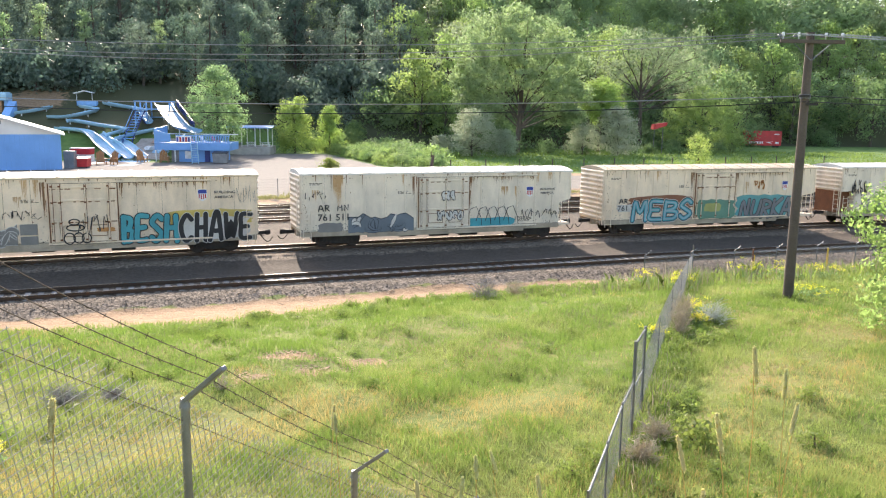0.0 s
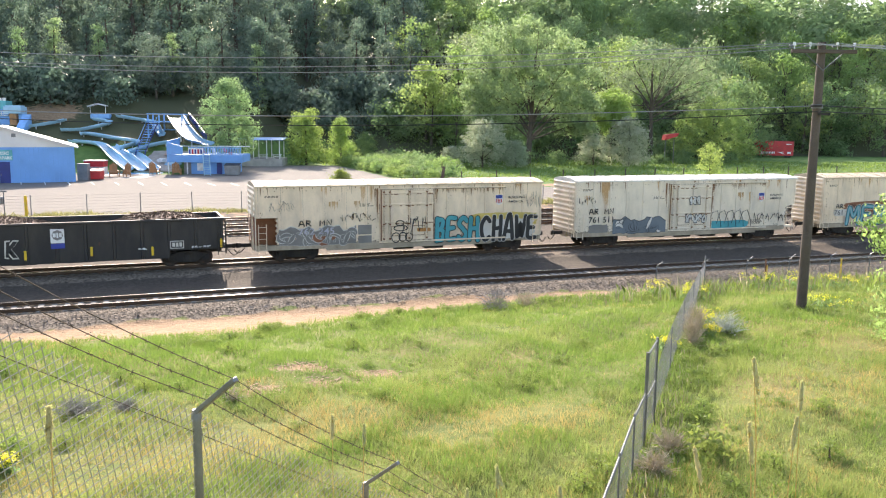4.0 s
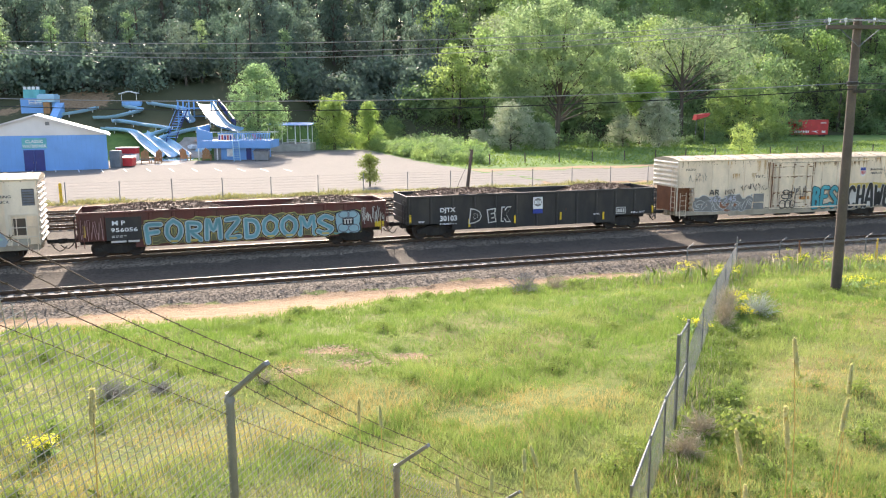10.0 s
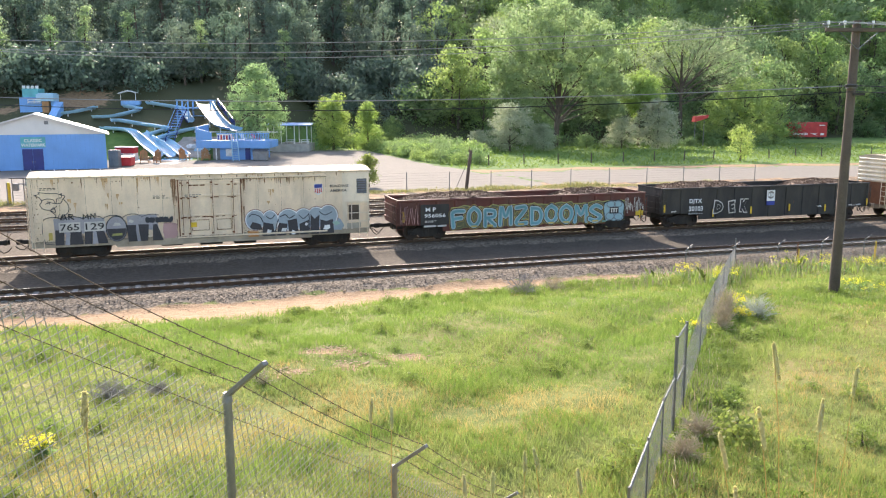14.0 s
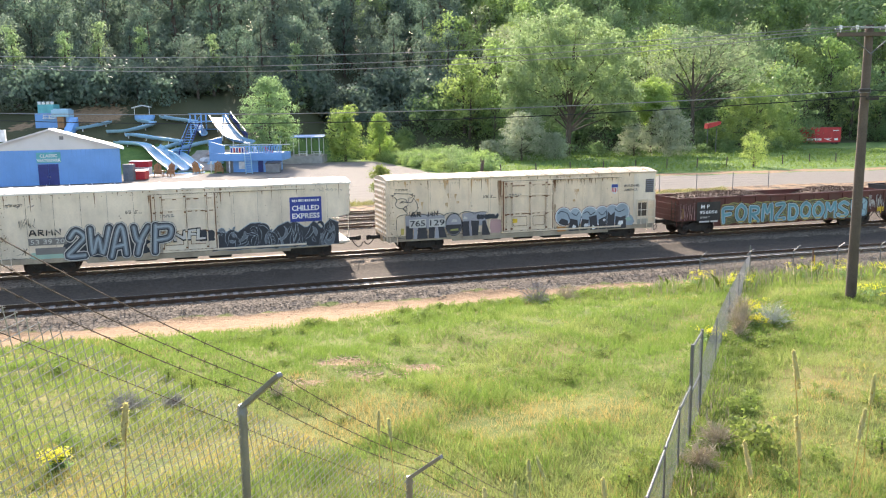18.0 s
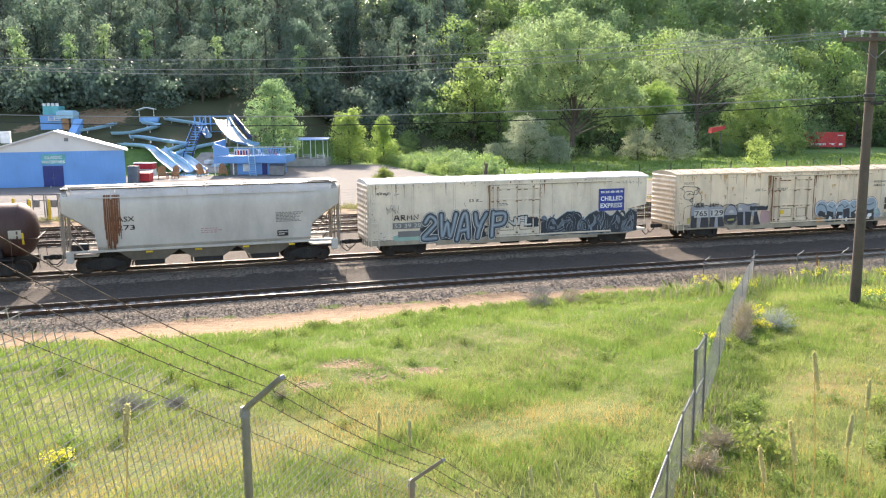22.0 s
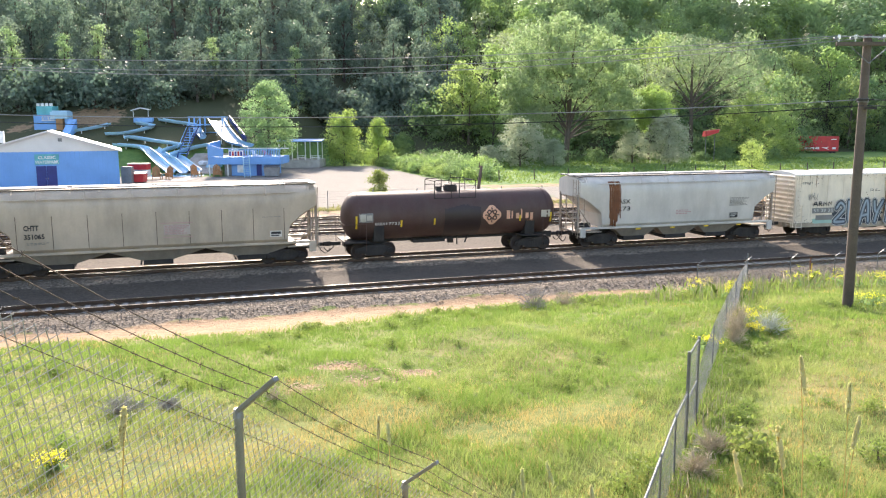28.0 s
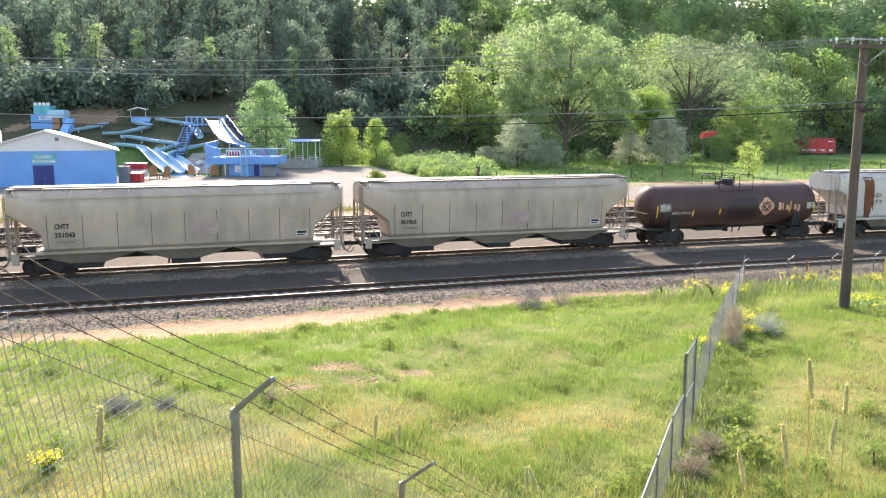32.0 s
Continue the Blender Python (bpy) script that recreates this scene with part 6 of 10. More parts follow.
for _i, _p in enumerate((((2.0, 1.9), (2.2, 2.05), (2.6, 1.9), (2.75, 1.6)), ((2.95, 1.9), (3.2, 1.75), (3.4, 1.95)), ((3.7, 1.85), (4.0, 1.95), (4.2, 1.75), (4.5, 1.9)), ((4.75, 1.9), (5.0, 1.7), (5.3, 1.95)), ((5.9, 2.05), (6.2, 1.85), (6.6, 2.0)), ((3.4, 0.95), (3.5, 1.4), (3.6, 1.7)), ((5.3, 0.9), (5.34, 1.5), (5.3, 1.9)))):
    fat_line(_s, rounded_line(_p, 4), 0.024, Y - 0.057 - 0.0002 * _i)
part("inner_outline", _s, P_NAVY, c, "dark lines inside the puffed letters")
_r, _s = random.Random(83), Shape()
for _x, _z, _d in ((-6.95, 3.2, 0.5), (-6.7, 3.0, 0.6), (-5.05, 3.45, 0.6), (-4.65, 3.4, 0.4), (-4.5, 2.95, 0.3), (-5.2, 2.9, 0.5), (3.1, 2.75, 0.3)):
    runs(_s, _r, _x - 0.07, _x + 0.07, _z, _d, 9, Y + 0.036)
tagged(part("rust_wash", _s, M_WASH, c, "rust-brown smears"), kind="stuff")
# refrigeration end: white panel, louvre, painted shade of the ladder recess, and rails
part("end_panel", Shape().box(7.25, 8.74, Y + 0.008, Y + 0.036, 2.45, 4.2).box(7.25, 7.5, Y + 0.008, Y + 0.036, 0.98, 2.45), M_WHITE, c, "white unit end of the car")
_v = part("louvre", Shape().box(8.08, 8.66, Y + 0.0, Y + 0.006, 3.0, 3.84), M_SEAM, c, "slatted air intake")
for _i in range(6):
    part("slat", Shape().prism([(Y - 0.045, 3.02 + 0.135 * _i), (Y, 3.09 + 0.135 * _i), (Y, 3.12 + 0.135 * _i), (Y - 0.045, 3.05 + 0.135 * _i)], 8.10, 8.64), M_GALV, _v)
# flat dark panel paints the shade inside the ladder recess
part("ladder_recess", Shape().box(7.6, 8.2, Y + 0.028, Y + 0.034, 1.5, 2.35), M_SEAM, c, "dark panel painting the shaded recess behind the corner rails")
part("corner_box", Shape().box(7.5, 8.3, Y - 0.03, Y + 0.03, 1.0, 1.32, 0.01), P_BUFF, c, "tan box at the corner")
for _x in (7.45, 7.75, 8.2, 8.75):
    part("handrail", Shape().tube((_x, Y - 0.09, 0.98), (_x, Y - 0.09, 2.6), 0.024, 5), M_WHITE, c)
for _z in (1.42, 1.9, 2.55):
    part("grab_bar", Shape().tube((7.45, Y - 0.09, _z), (8.75, Y - 0.09, _z), 0.022, 5), M_WHITE, c)
shield(c, 5.88, 3.31, Y)
mark("lettering", "BUILDING", 6.55, 7.6, 3.40, 3.54, Y - 0.02, P_NAVY, c)
mark("lettering", "AMERICA", 6.55, 7.5, 3.14, 3.28, Y - 0.02, P_NAVY, c)
small_print(c, -1.3, 3.2, Y - 0.09, 2, 0.9, P_GREY)
part("yellow_label", Shape().box(-1.05, -0.75, Y - 0.115, Y - 0.11, 1.5, 1.75), M_YELLOW, c)

c = reefers["r5"]
stencil("ARMN", -7.55, -6.0, 2.15, 2.48, Y - 0.02, M_PAINTK, c)
part("number_patch", Shape().box(-7.6, -5.8, Y - 0.006, Y, 1.66, 2.02), P_GREY, c, "dark painted-over number patch")
mark("lettering", "53 39 20", -7.5, -5.9, 1.72, 1.96, Y - 0.012, P_PALE, c)
part("number_patch", Shape().box(-7.3, -5.9, Y - 0.006, Y, 1.18, 1.52), P_GREY, c)
cloud(c, -7.6, -5.8, 0.95, 1.3, Y - 0.004, P_MINT, 41)
cloud(c, -6.0, -1.7, 0.85, 2.0, Y - 0.003, P_NAVY, 43, label="dark shadow behind the blue letters")
P_LETTER = [(0.115, P_NAVY), (0.095, P_PALE), (0.045, P_NAVY), (-0.025, P_STEEL), (-0.095, P_MIST)]
piece(c, "P", -1.75, -0.55, 0.85, 2.5, Y - 0.18, P_LETTER, 0.15, 76, "steel-blue letter running onto the door", 0.1)
piece(c, "2WAY", -5.85, -1.75, 0.82, 2.5, Y - 0.04, P_LETTER, 0.15, 77, "navy and steel-blue letter with pale outline", 0.2, 0.08, 1.2)
burner(c, "NFL", -0.55, 1.0, 1.55, 2.05, Y - 0.09, P_PALE, M_PAINTK, None, "small white letters on the door", 0.03)
cloud(c, 0.7, 1.55, 1.4, 2.05, Y - 0.088, P_NAVY, 44)
wild(c, 1.5, 8.3, 0.80, 2.3, Y, 46, P_NAVY, P_MIST, P_STEEL, "navy wild-style tag with thin white edges", 8, 0.42, (0.014, 0.028))
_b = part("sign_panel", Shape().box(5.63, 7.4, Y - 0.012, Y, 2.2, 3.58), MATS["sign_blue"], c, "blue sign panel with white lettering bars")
_s = Shape()
mark("lettering", "CHILLED", 5.74, 7.28, 2.82, 3.12, Y - 0.017, M_PAINTW, _b, "white sign lettering", fat=0.03)
mark("lettering", "EXPRESS", 5.74, 7.28, 2.38, 2.68, Y - 0.017, M_PAINTW, _b, "white sign lettering", fat=0.03)
for _z, _h, _x0, _x1, _n in ((3.32, 0.13, 5.75, 7.28, 13),):
    for _i in range(_n):
        _w = (_x1 - _x0) / _n
        _s.box(_x0 + _i * _w + 0.015, _x0 + (_i + 1) * _w - 0.015 - 0.02 * (_i % 3), Y - 0.017, Y - 0.013, _z, _z + _h)
part("lettering_bars", _s, M_PAINTW, _b)
scrawl(c, -8.5, -7.2, 3.6, 3.85, Y, 47, P_GREY, 7, 0.012)
scrawl(c, -8.0, -7.2, 2.5, 3.1, Y, 48, P_GREY, 6, 0.012)
scrawl(c, 6.8, 8.6, 3.8, 4.05, Y, 49, P_GREY, 9, 0.010)
small_print(c, -1.2, 2.9, Y - 0.09, 2, 0.6, P_GREY)

c = reefers["front"]
scrawl(c, -8.0, -6.5, 2.2, 3.4, Y, 50, M_PAINTK, 8, 0.03)
wild(c, -7.0, 5.0, 0.95, 2.2, Y, 51, P_GREY, P_PALE, P_NAVY, "dark grey wild-style tag", 4)

# black gondola
c, Y1 = gond1, -1.575
mark("lettering", "DJTX", -6.26, -5.3, 1.58, 1.93, Y1, M_PAINTW, c, "white reporting mark", fat=0.03)
mark("lettering", "30103", -6.28, -5.2, 1.12, 1.46, Y1, M_PAINTW, c, "white car number", fat=0.03)
small_print(c, -6.3, 0.98, Y1, 2, 1.0, M_PAINTW, 0.03)
for _txt, _x0, _x1 in (("D", -4.35, -3.75), ("E", -3.2, -2.75), ("K", -2.3, -1.75)):
    burner(c, _txt, _x0, _x1, 0.98, 1.72, Y1, M_BLACKCAR, P_PALE, None, "white outlined chalk letter", 0.06)
part("emblem_panel", Shape().box(-0.27, 0.38, Y1 - 0.006, Y1, 1.62, 2.35), M_PAINTW, c, "white emblem panel over a blue strip")
part("emblem", Shape().prism([(0.055 + 0.27 * math.cos(0.785 * i), 2.03 + 0.27 * math.sin(0.785 * i)) for i in range(8)], Y1 - 0.010, Y1 - 0.007, "y"), P_GREY, c)
for _x0, _x1, _d in ((-0.16, -0.02, 0), (0.02, 0.1, 0.03), (0.14, 0.26, 0)):
    part("emblem_bar", Shape().box(_x0, _x1, Y1 - 0.014, Y1 - 0.011, 1.93 - _d, 2.13 + _d), M_PAINTW, c)
part("blue_strip", Shape().box(-0.27, 0.38, Y1 - 0.006, Y1, 1.34, 1.6), MATS["sign_blue"], c)
for _x, _z in ((-8.1, 1.35), (-4.42, 0.95), (-1.46, 1.05), (1.62, 1.12), (4.6, 1.0), (8.15, 1.3)):
    part("reflector_stripe", Shape().box(_x - 0.06, _x + 0.06, Y1 - 0.004, Y1, _z - 0.24, _z + 0.24), M_YELLOW, c, "yellow reflective stripe")
_b = part("stencil_frame", Shape().box(5.5, 6.2, Y1 - 0.004, Y1, 1.08, 1.5), P_PALE, c)
part("stencil_field", Shape().box(5.54, 6.16, Y1 - 0.008, Y1 - 0.005, 1.12, 1.46), M_BLACKCAR, _b)
part("stencil_bars", Shape().box(5.6, 5.75, Y1 - 0.012, Y1 - 0.009, 1.18, 1.4).box(5.8, 5.92, Y1 - 0.012, Y1 - 0.009, 1.18, 1.4).box(5.97, 6.1, Y1 - 0.012, Y1 - 0.009, 1.18, 1.4), P_PALE, _b)
for _x in (-7.6, 3.9, 6.6, 7.2):
    small_print(c, _x, 1.15, Y1, 2, 0.4, M_PAINTW, 0.03)

# oxide-red gondola
c = gond2
_b = part("number_panel", Shape().box(-6.85, -5.1, Y1 - 0.004, Y1, 0.98, 2.2), M_BLACKCAR, c, "black panel with white lettering")
mark("lettering", "M P", -6.55, -5.9, 1.78, 2.02, Y1 - 0.006, M_PAINTW, _b, fat=0.02)
mark("lettering", "956056", -6.62, -5.3, 1.42, 1.64, Y1 - 0.006, M_PAINTW, _b, fat=0.02)
small_print(_b, -6.6, 1.2, Y1 - 0.005, 2, 0.8, P_PALE, 0.035)
part("white_panel", Shape().box(-6.65, -5.9, Y1 - 0.005, Y1, 0.86, 0.96).box(-5.8, -5.25, Y1 - 0.005, Y1, 0.86, 0.96), P_PALE, c)
wild(c, -5.05, 6.7, 0.70, 2.05, Y1 + 0.006, 60, mat("dark_olive_spray_paint", (0.13, 0.125, 0.06), 0.6, grain=0.3, scale=2), P_OLIVE, P_TEAL, "dark olive and teal sprayed backdrop", 4, 0.15)
P_LAGOON = mat("lagoon_blue_spray_paint", (0.12, 0.33, 0.37), 0.5, grain=0.35, scale=1.2, fade=0.4)
for _i, _ch in enumerate("FORMZDOOMS"):
    _x = -5.0 + _i * 1.02
    _hi = 1.9 + (0.12 if _ch in "MO" else 0.0)
    piece(c, _ch, _x - 0.02, _x + 0.98, 0.70, _hi, Y1 - 0.014 - 0.004 * (_i % 2), [(0.105, P_YEL), (0.085, M_PAINTK), (0.026, P_PALE), (0.008, P_SKY), (-0.05, P_LAGOON)], 0.12, 80 + _i, "sky-blue bubble letter with pale and black outline", 0.0, 0.02)
    if _ch in "RZOS" or _i == 2:
        part("orange_dash", Shape().box(_x + 0.28, _x + 0.68, Y1 - 0.034, Y1 - 0.031, 0.74, 0.84), P_YEL, c)
_f = cloud(c, 5.2, 6.75, 0.66, 2.1, Y1 - 0.012, M_PAINTK, 61, "graffiti", "sky-blue face-like tag with a black square")
cloud(_f, 5.27, 6.68, 0.73, 2.02, Y1 - 0.016, P_SKY, 61, "graffiti_fill")
ring_lines(_f, [(5.75, 1.8, 0.3, 0.2), (6.25, 1.8, 0.28, 0.2), (5.7, 1.05, 0.3, 0.24), (6.3, 1.0, 0.3, 0.22)], 0.03, Y1 - 0.019, P_STEEL, "curling steel-blue lines")
part("black_square", Shape().box(5.65, 6.3, Y1 - 0.026, Y1 - 0.022, 1.2, 1.62), M_PAINTK, _f)
part("pale_bars", Shape().box(5.72, 6.23, Y1 - 0.031, Y1 - 0.028, 1.5, 1.55).box(5.76, 5.84, Y1 - 0.031, Y1 - 0.028, 1.27, 1.5).box(5.93, 6.01, Y1 - 0.031, Y1 - 0.028, 1.27, 1.5).box(6.1, 6.18, Y1 - 0.031, Y1 - 0.028, 1.27, 1.5), P_PALE, _f)
scrawl(c, 6.8, 8.1, 1.2, 2.2, Y1, 62, P_PALE, 14, 0.018, "white scribbled tags")
scrawl(c, -8.1, -7.0, 1.0, 2.2, Y1, 63, P_PINK, 9, 0.016)
for _x, _z in ((-7.9, 1.5), (7.9, 1.15)):
    part("reflector_stripe", Shape().box(_x - 0.06, _x + 0.06, Y1 - 0.004, Y1, _z - 0.3, _z + 0.3), M_YELLOW, c)
part("yellow_patch", Shape().box(7.55, 8.1, Y1 - 0.006, Y1 - 0.004, 1.02, 1.32), M_YELLOW, c)

# hoppers
YH = -1.622
c = hop1
for _txt, _z in (("NASX", 2.78), ("8273", 2.33)):
    mark("lettering", _txt, -4.86, -3.66, _z, _z + 0.27, YH, M_PAINTK, c, fat=0.015)
_s = Shape()
_r = random.Random(29)
for _i in range(24):
    _x0 = -5.14 + _i * 0.0335 + _r.uniform(-0.012, 0.012)
    _x1, _lo, _k = _x0 + _r.uniform(0.018, 0.042), 1.36 + 0.9 * _r.random() ** 3 + 0.5 * (abs(_i - 12) > 9), 0.0003 * (_i % 5)
    _s.prism([(-1.61 - _k, _lo), (-1.622 - _k, 1.9 if _lo < 1.85 else _lo + 0.05), (-1.63 - _k, 2.9), (-1.624 - _k, 3.35), (-1.61 - _k, 3.62), (-1.52 - _k, 3.92), (-1.30, 4.18), (-1.25, 4.12), (-1.45, 3.85), (-1.5, 3.5), (-1.55, 2.9), (-1.5, _lo)], _x0, _x1)
part("rust_stripe", _s, M_RUST, c, "broad stripe of brown rust down the side")
small_print(c, 3.65, 2.9, YH, 7, 1.5, P_GREY, 0.045)
part("data_plate", Shape().box(3.7, 4.3, YH - 0.004, YH, 1.62, 1.95), M_PAINTK, c, "black data plate")
part("plate_bar", Shape().box(3.76, 4.24, YH - 0.008, YH - 0.005, 1.82, 1.87), P_PALE, c)
part("plate_bar", Shape().box(3.76, 4.1, YH - 0.008, YH - 0.005, 1.70, 1.75), P_PALE, c)
small_print(c, -0.35, 2.2, YH, 3, 1.0, P_PINK, 0.06)
for _i in range(4):
    part("reflector_stripe", Shape().box(-3.2 + _i * 2.5, -2.85 + _i * 2.5, -1.568, -1.562, 1.08, 1.18), M_YELLOW, c)
for c, _n in ((hop2, "351065"), (hop3, "351043"), (hop4, "")):
    mark("lettering", "CHTT", -6.35, -5.65, 2.50, 2.78, YH, M_PAINTK, c, "black reporting mark", fat=0.03)
    if _n:
        mark("lettering", _n, -6.35, -5.40, 2.06, 2.33, YH, M_PAINTK, c, "black car number", fat=0.03)
    small_print(c, -6.25, 1.85, YH, 2, 1.0, P_GREY, 0.04)
    part("data_plate", Shape().box(5.9, 6.55, YH, YH + 0.01, 1.64, 1.98), P_PALE, c)
    part("plate_bar", Shape().box(5.96, 6.5, YH - 0.006, YH - 0.002, 1.80, 1.93), M_PAINTK, c)
    part("plate_bar", Shape().box(5.96, 6.4, YH - 0.006, YH - 0.002, 1.69, 1.75), M_PAINTK, c)
    _s = Shape().box(0.2, 1.85, YH - 0.003, YH, 2.62, 2.66).box(0.3, 1.8, YH - 0.003, YH, 1.86, 1.89)
    part("stencil_line", _s, P_PINK, c, "faded pink stencil lines")
    small_print(c, 0.4, 2.45, YH - 0.003, 6, 1.25, P_PINK, 0.045)
    part("stencil_patch", Shape().box(0.35, 1.7, YH - 0.002, YH, 2.0, 2.55), mat("faint_stencil_paint", (0.46, 0.38, 0.33), 0.6, grain=0.2), c)
    small_print(c, 5.5, 2.75, YH, 1, 1.3, P_GREY, 0.03)

# tank car
c, ZC, RT = tank, 2.42, 1.40
round_side = lambda z: -math.sqrt(max(0.01, RT * RT - (z - ZC) ** 2))
P_COPPER = mat("peeling_salmon_paint", (0.74, 0.40, 0.25), 0.55, grain=0.3, scale=3)


def on_tank(name, quads, mt, parent, label="", lift=0.008):
    s = Shape()
    for x0, x1, z0, z1 in quads:
        n = max(1, int((z1 - z0) / 0.08))
        zs = [z0 + (z1 - z0) * i / n for i in range(n + 1)]
        s.add([p for z in zs for p in ((x0, round_side(z) - lift, z), (x1, round_side(z) - lift, z))], [(2 * i, 2 * i + 1, 2 * i + 3, 2 * i + 2) for i in range(n)])
    return part(name, s, mt, parent, label)


def disc_on_tank(name, x, z, r, mt, parent, label="", lift=0.008, inner=0.0, n=28):
    s = Shape()
    rings = [[(x + k * math.cos(6.28319 * i / n), round_side(z + k * math.sin(6.28319 * i / n)) - lift, z + k * math.sin(6.28319 * i / n)) for i in range(n)] for k in (max(inner, 0.01), (r + inner) / 2, r)]
    s.loft(rings, cap=False)
    return part(name, s, mt, parent, label)


_e = disc_on_tank("emblem", 2.21, 2.36, 0.50, P_COPPER, c, "round salmon-white emblem with dark spokes")
for _k in range(4):
    _a = 1.5708 * _k
    disc_on_tank("emblem_lobe", 2.21 + 0.30 * math.cos(_a), 2.36 + 0.30 * math.sin(_a), 0.30, P_COPPER, _e, lift=0.011 + 0.0005 * _k, n=18)
    disc_on_tank("emblem_curl", 2.21 + 0.25 * math.cos(_a + 0.785), 2.36 + 0.25 * math.sin(_a + 0.785), 0.15, M_TANK, _e, lift=0.016, inner=0.07, n=14)
    on_tank("emblem_spoke", [(2.21 + 0.30 * math.cos(_a) - 0.035 - 0.12 * abs(math.cos(_a)), 2.21 + 0.30 * math.cos(_a) + 0.035 + 0.12 * abs(math.cos(_a)), 2.36 + 0.30 * math.sin(_a) - 0.035 - 0.12 * abs(math.sin(_a)), 2.36 + 0.30 * math.sin(_a) + 0.035 + 0.12 * abs(math.sin(_a)))], M_TANK, _e, lift=0.017)
_q = [(3.16 + 0.31 * i, 3.16 + 0.31 * i + w * 1.15, z0, z1) for i, (w, z0, z1) in enumerate(((0.20, 2.08, 2.60), (0.09, 2.10, 2.56), (0.18, 2.08, 2.42), (0.08, 2.08, 2.66), (0.18, 2.08, 2.42), (0.16, 1.92, 2.42)))]
for _b in _q:
    on_tank("marking_bar", [_b], P_COPPER, c, "faded salmon painted marking")
on_tank("placard", [(-5.94, -5.11, 2.18, 2.72)], P_GREY, c, "grey placard with dark print")
on_tank("placard_field", [(-5.88, -5.54, 2.24, 2.66), (-5.49, -5.17, 2.3, 2.6)], P_BUFF, c, lift=0.012)
mark("lettering", "17722", -4.34, -3.49, 2.0, 2.16, -0.01, P_PALE, c, "pale car number", wrap=round_side)
mark("lettering", "BRBX", -4.99, -4.41, 2.0, 2.16, -0.01, P_PALE, c, wrap=round_side)
mark("lettering", "677", 4.5, 5.0, 1.72, 1.98, -0.01, P_BROWN, c, wrap=round_side)
for _x, _z, _h in ((-6.1, 2.2, 0.75), (-3.43, 2.05, 0.4), (-1.40, 2.1, 0.38), (1.44, 2.12, 0.38), (4.06, 2.1, 0.36), (6.1, 2.1, 0.6)):
    on_tank("reflector_stripe", [(_x - 0.055, _x + 0.055, _z - _h / 2, _z + _h / 2)], M_YELLOW, c, "yellow reflective stripe")
on_tank("patch", [(5.45, 6.05, 2.12, 2.55)], P_BUFF, c)
_r = random.Random(77)
_s = Shape()
for _i in range(26):
    _x = -0.78 + _i * 0.088
    _hi, _lo = 3.02 - 0.25 * abs(_i - 13) / 13 + 0.1 * _r.random(), 1.08 + 0.1 * _r.random()
    _zs = [_lo + (_hi - _lo) * k / 18 for k in range(19)]
    _s.add([p for z in _zs for p in ((_x, round_side(z) - 0.018, z), (_x + 0.089, round_side(z) - 0.018, z))], [(2 * k, 2 * k + 1, 2 * k + 3, 2 * k + 2) for k in range(18)])
part("oil_stain", _s, mat("oily_residue", (0.034, 0.018, 0.016), 0.5, grain=0.3, scale=3), c, "dark oily stain below the hatch")

# ---- fences, pole and wires in the meadow ----
def chain_link(a, b, up, cell=0.075, r=0.0022, low=0.0, square=False):
    """Woven wire between the lower line a-b and the height up: crossing zigzag wires with open tips."""
    a, b = Vector(a), Vector(b)
    n = max(2, round((b - a).length / cell))
    way = (b - a).normalized()
    rise = (Vector((0, 0, 1)) - way * way.z) * (up - low) if square else Vector((0, 0, up - low))
    rows = max(2, round(rise.length / cell))
    d, z = (b - a) / n, rise / rows
    side = (b - a).cross(Vector((0, 0, 1))).normalized() * r * 1.2
    s = Shape()
    for i in range(-rows, n):
        for sg in (1, -1):
            k0, k1 = (max(0, -i), min(rows, n - i)) if sg > 0 else (max(0, i + rows - n), min(rows, i + rows))
            if k1 <= k0:
                continue
            f = lambda k: a + Vector((0, 0, low)) + (d * (i + k) if sg > 0 else d * (i + rows - k)) + z * k + side * sg
            s.tube(f(k0), f(k1) + (z * 0.5 + d * 0.1 * sg if k1 == rows else Vector()), r, 5, cap=False)
    return s


def barbed(a, b, sag, seed):
    rnd = random.Random(seed)
    a, b = Vector(a), Vector(b)
    n = 10
    pts = [a.lerp(b, i / n) - Vector((0, 0, sag * 4 * (i / n) * (1 - i / n))) for i in range(n + 1)]
    s = Shape().pipe(pts, 0.0032, 4)
    L = (b - a).length
    for i in range(int(L / 0.125)):
        p = a.lerp(b, (i + 0.5) * 0.125 / L) - Vector((0, 0, sag * 4 * ((i + 0.5) * 0.125 / L) * (1 - (i + 0.5) * 0.125 / L)))
        for _ in range(2):
            e = Vector((rnd.uniform(-1, 1), rnd.uniform(-1, 1), rnd.uniform(-1, 1))).normalized() * 0.02
            s.tube(p - e, p + e, 0.0022, 3)
    return s


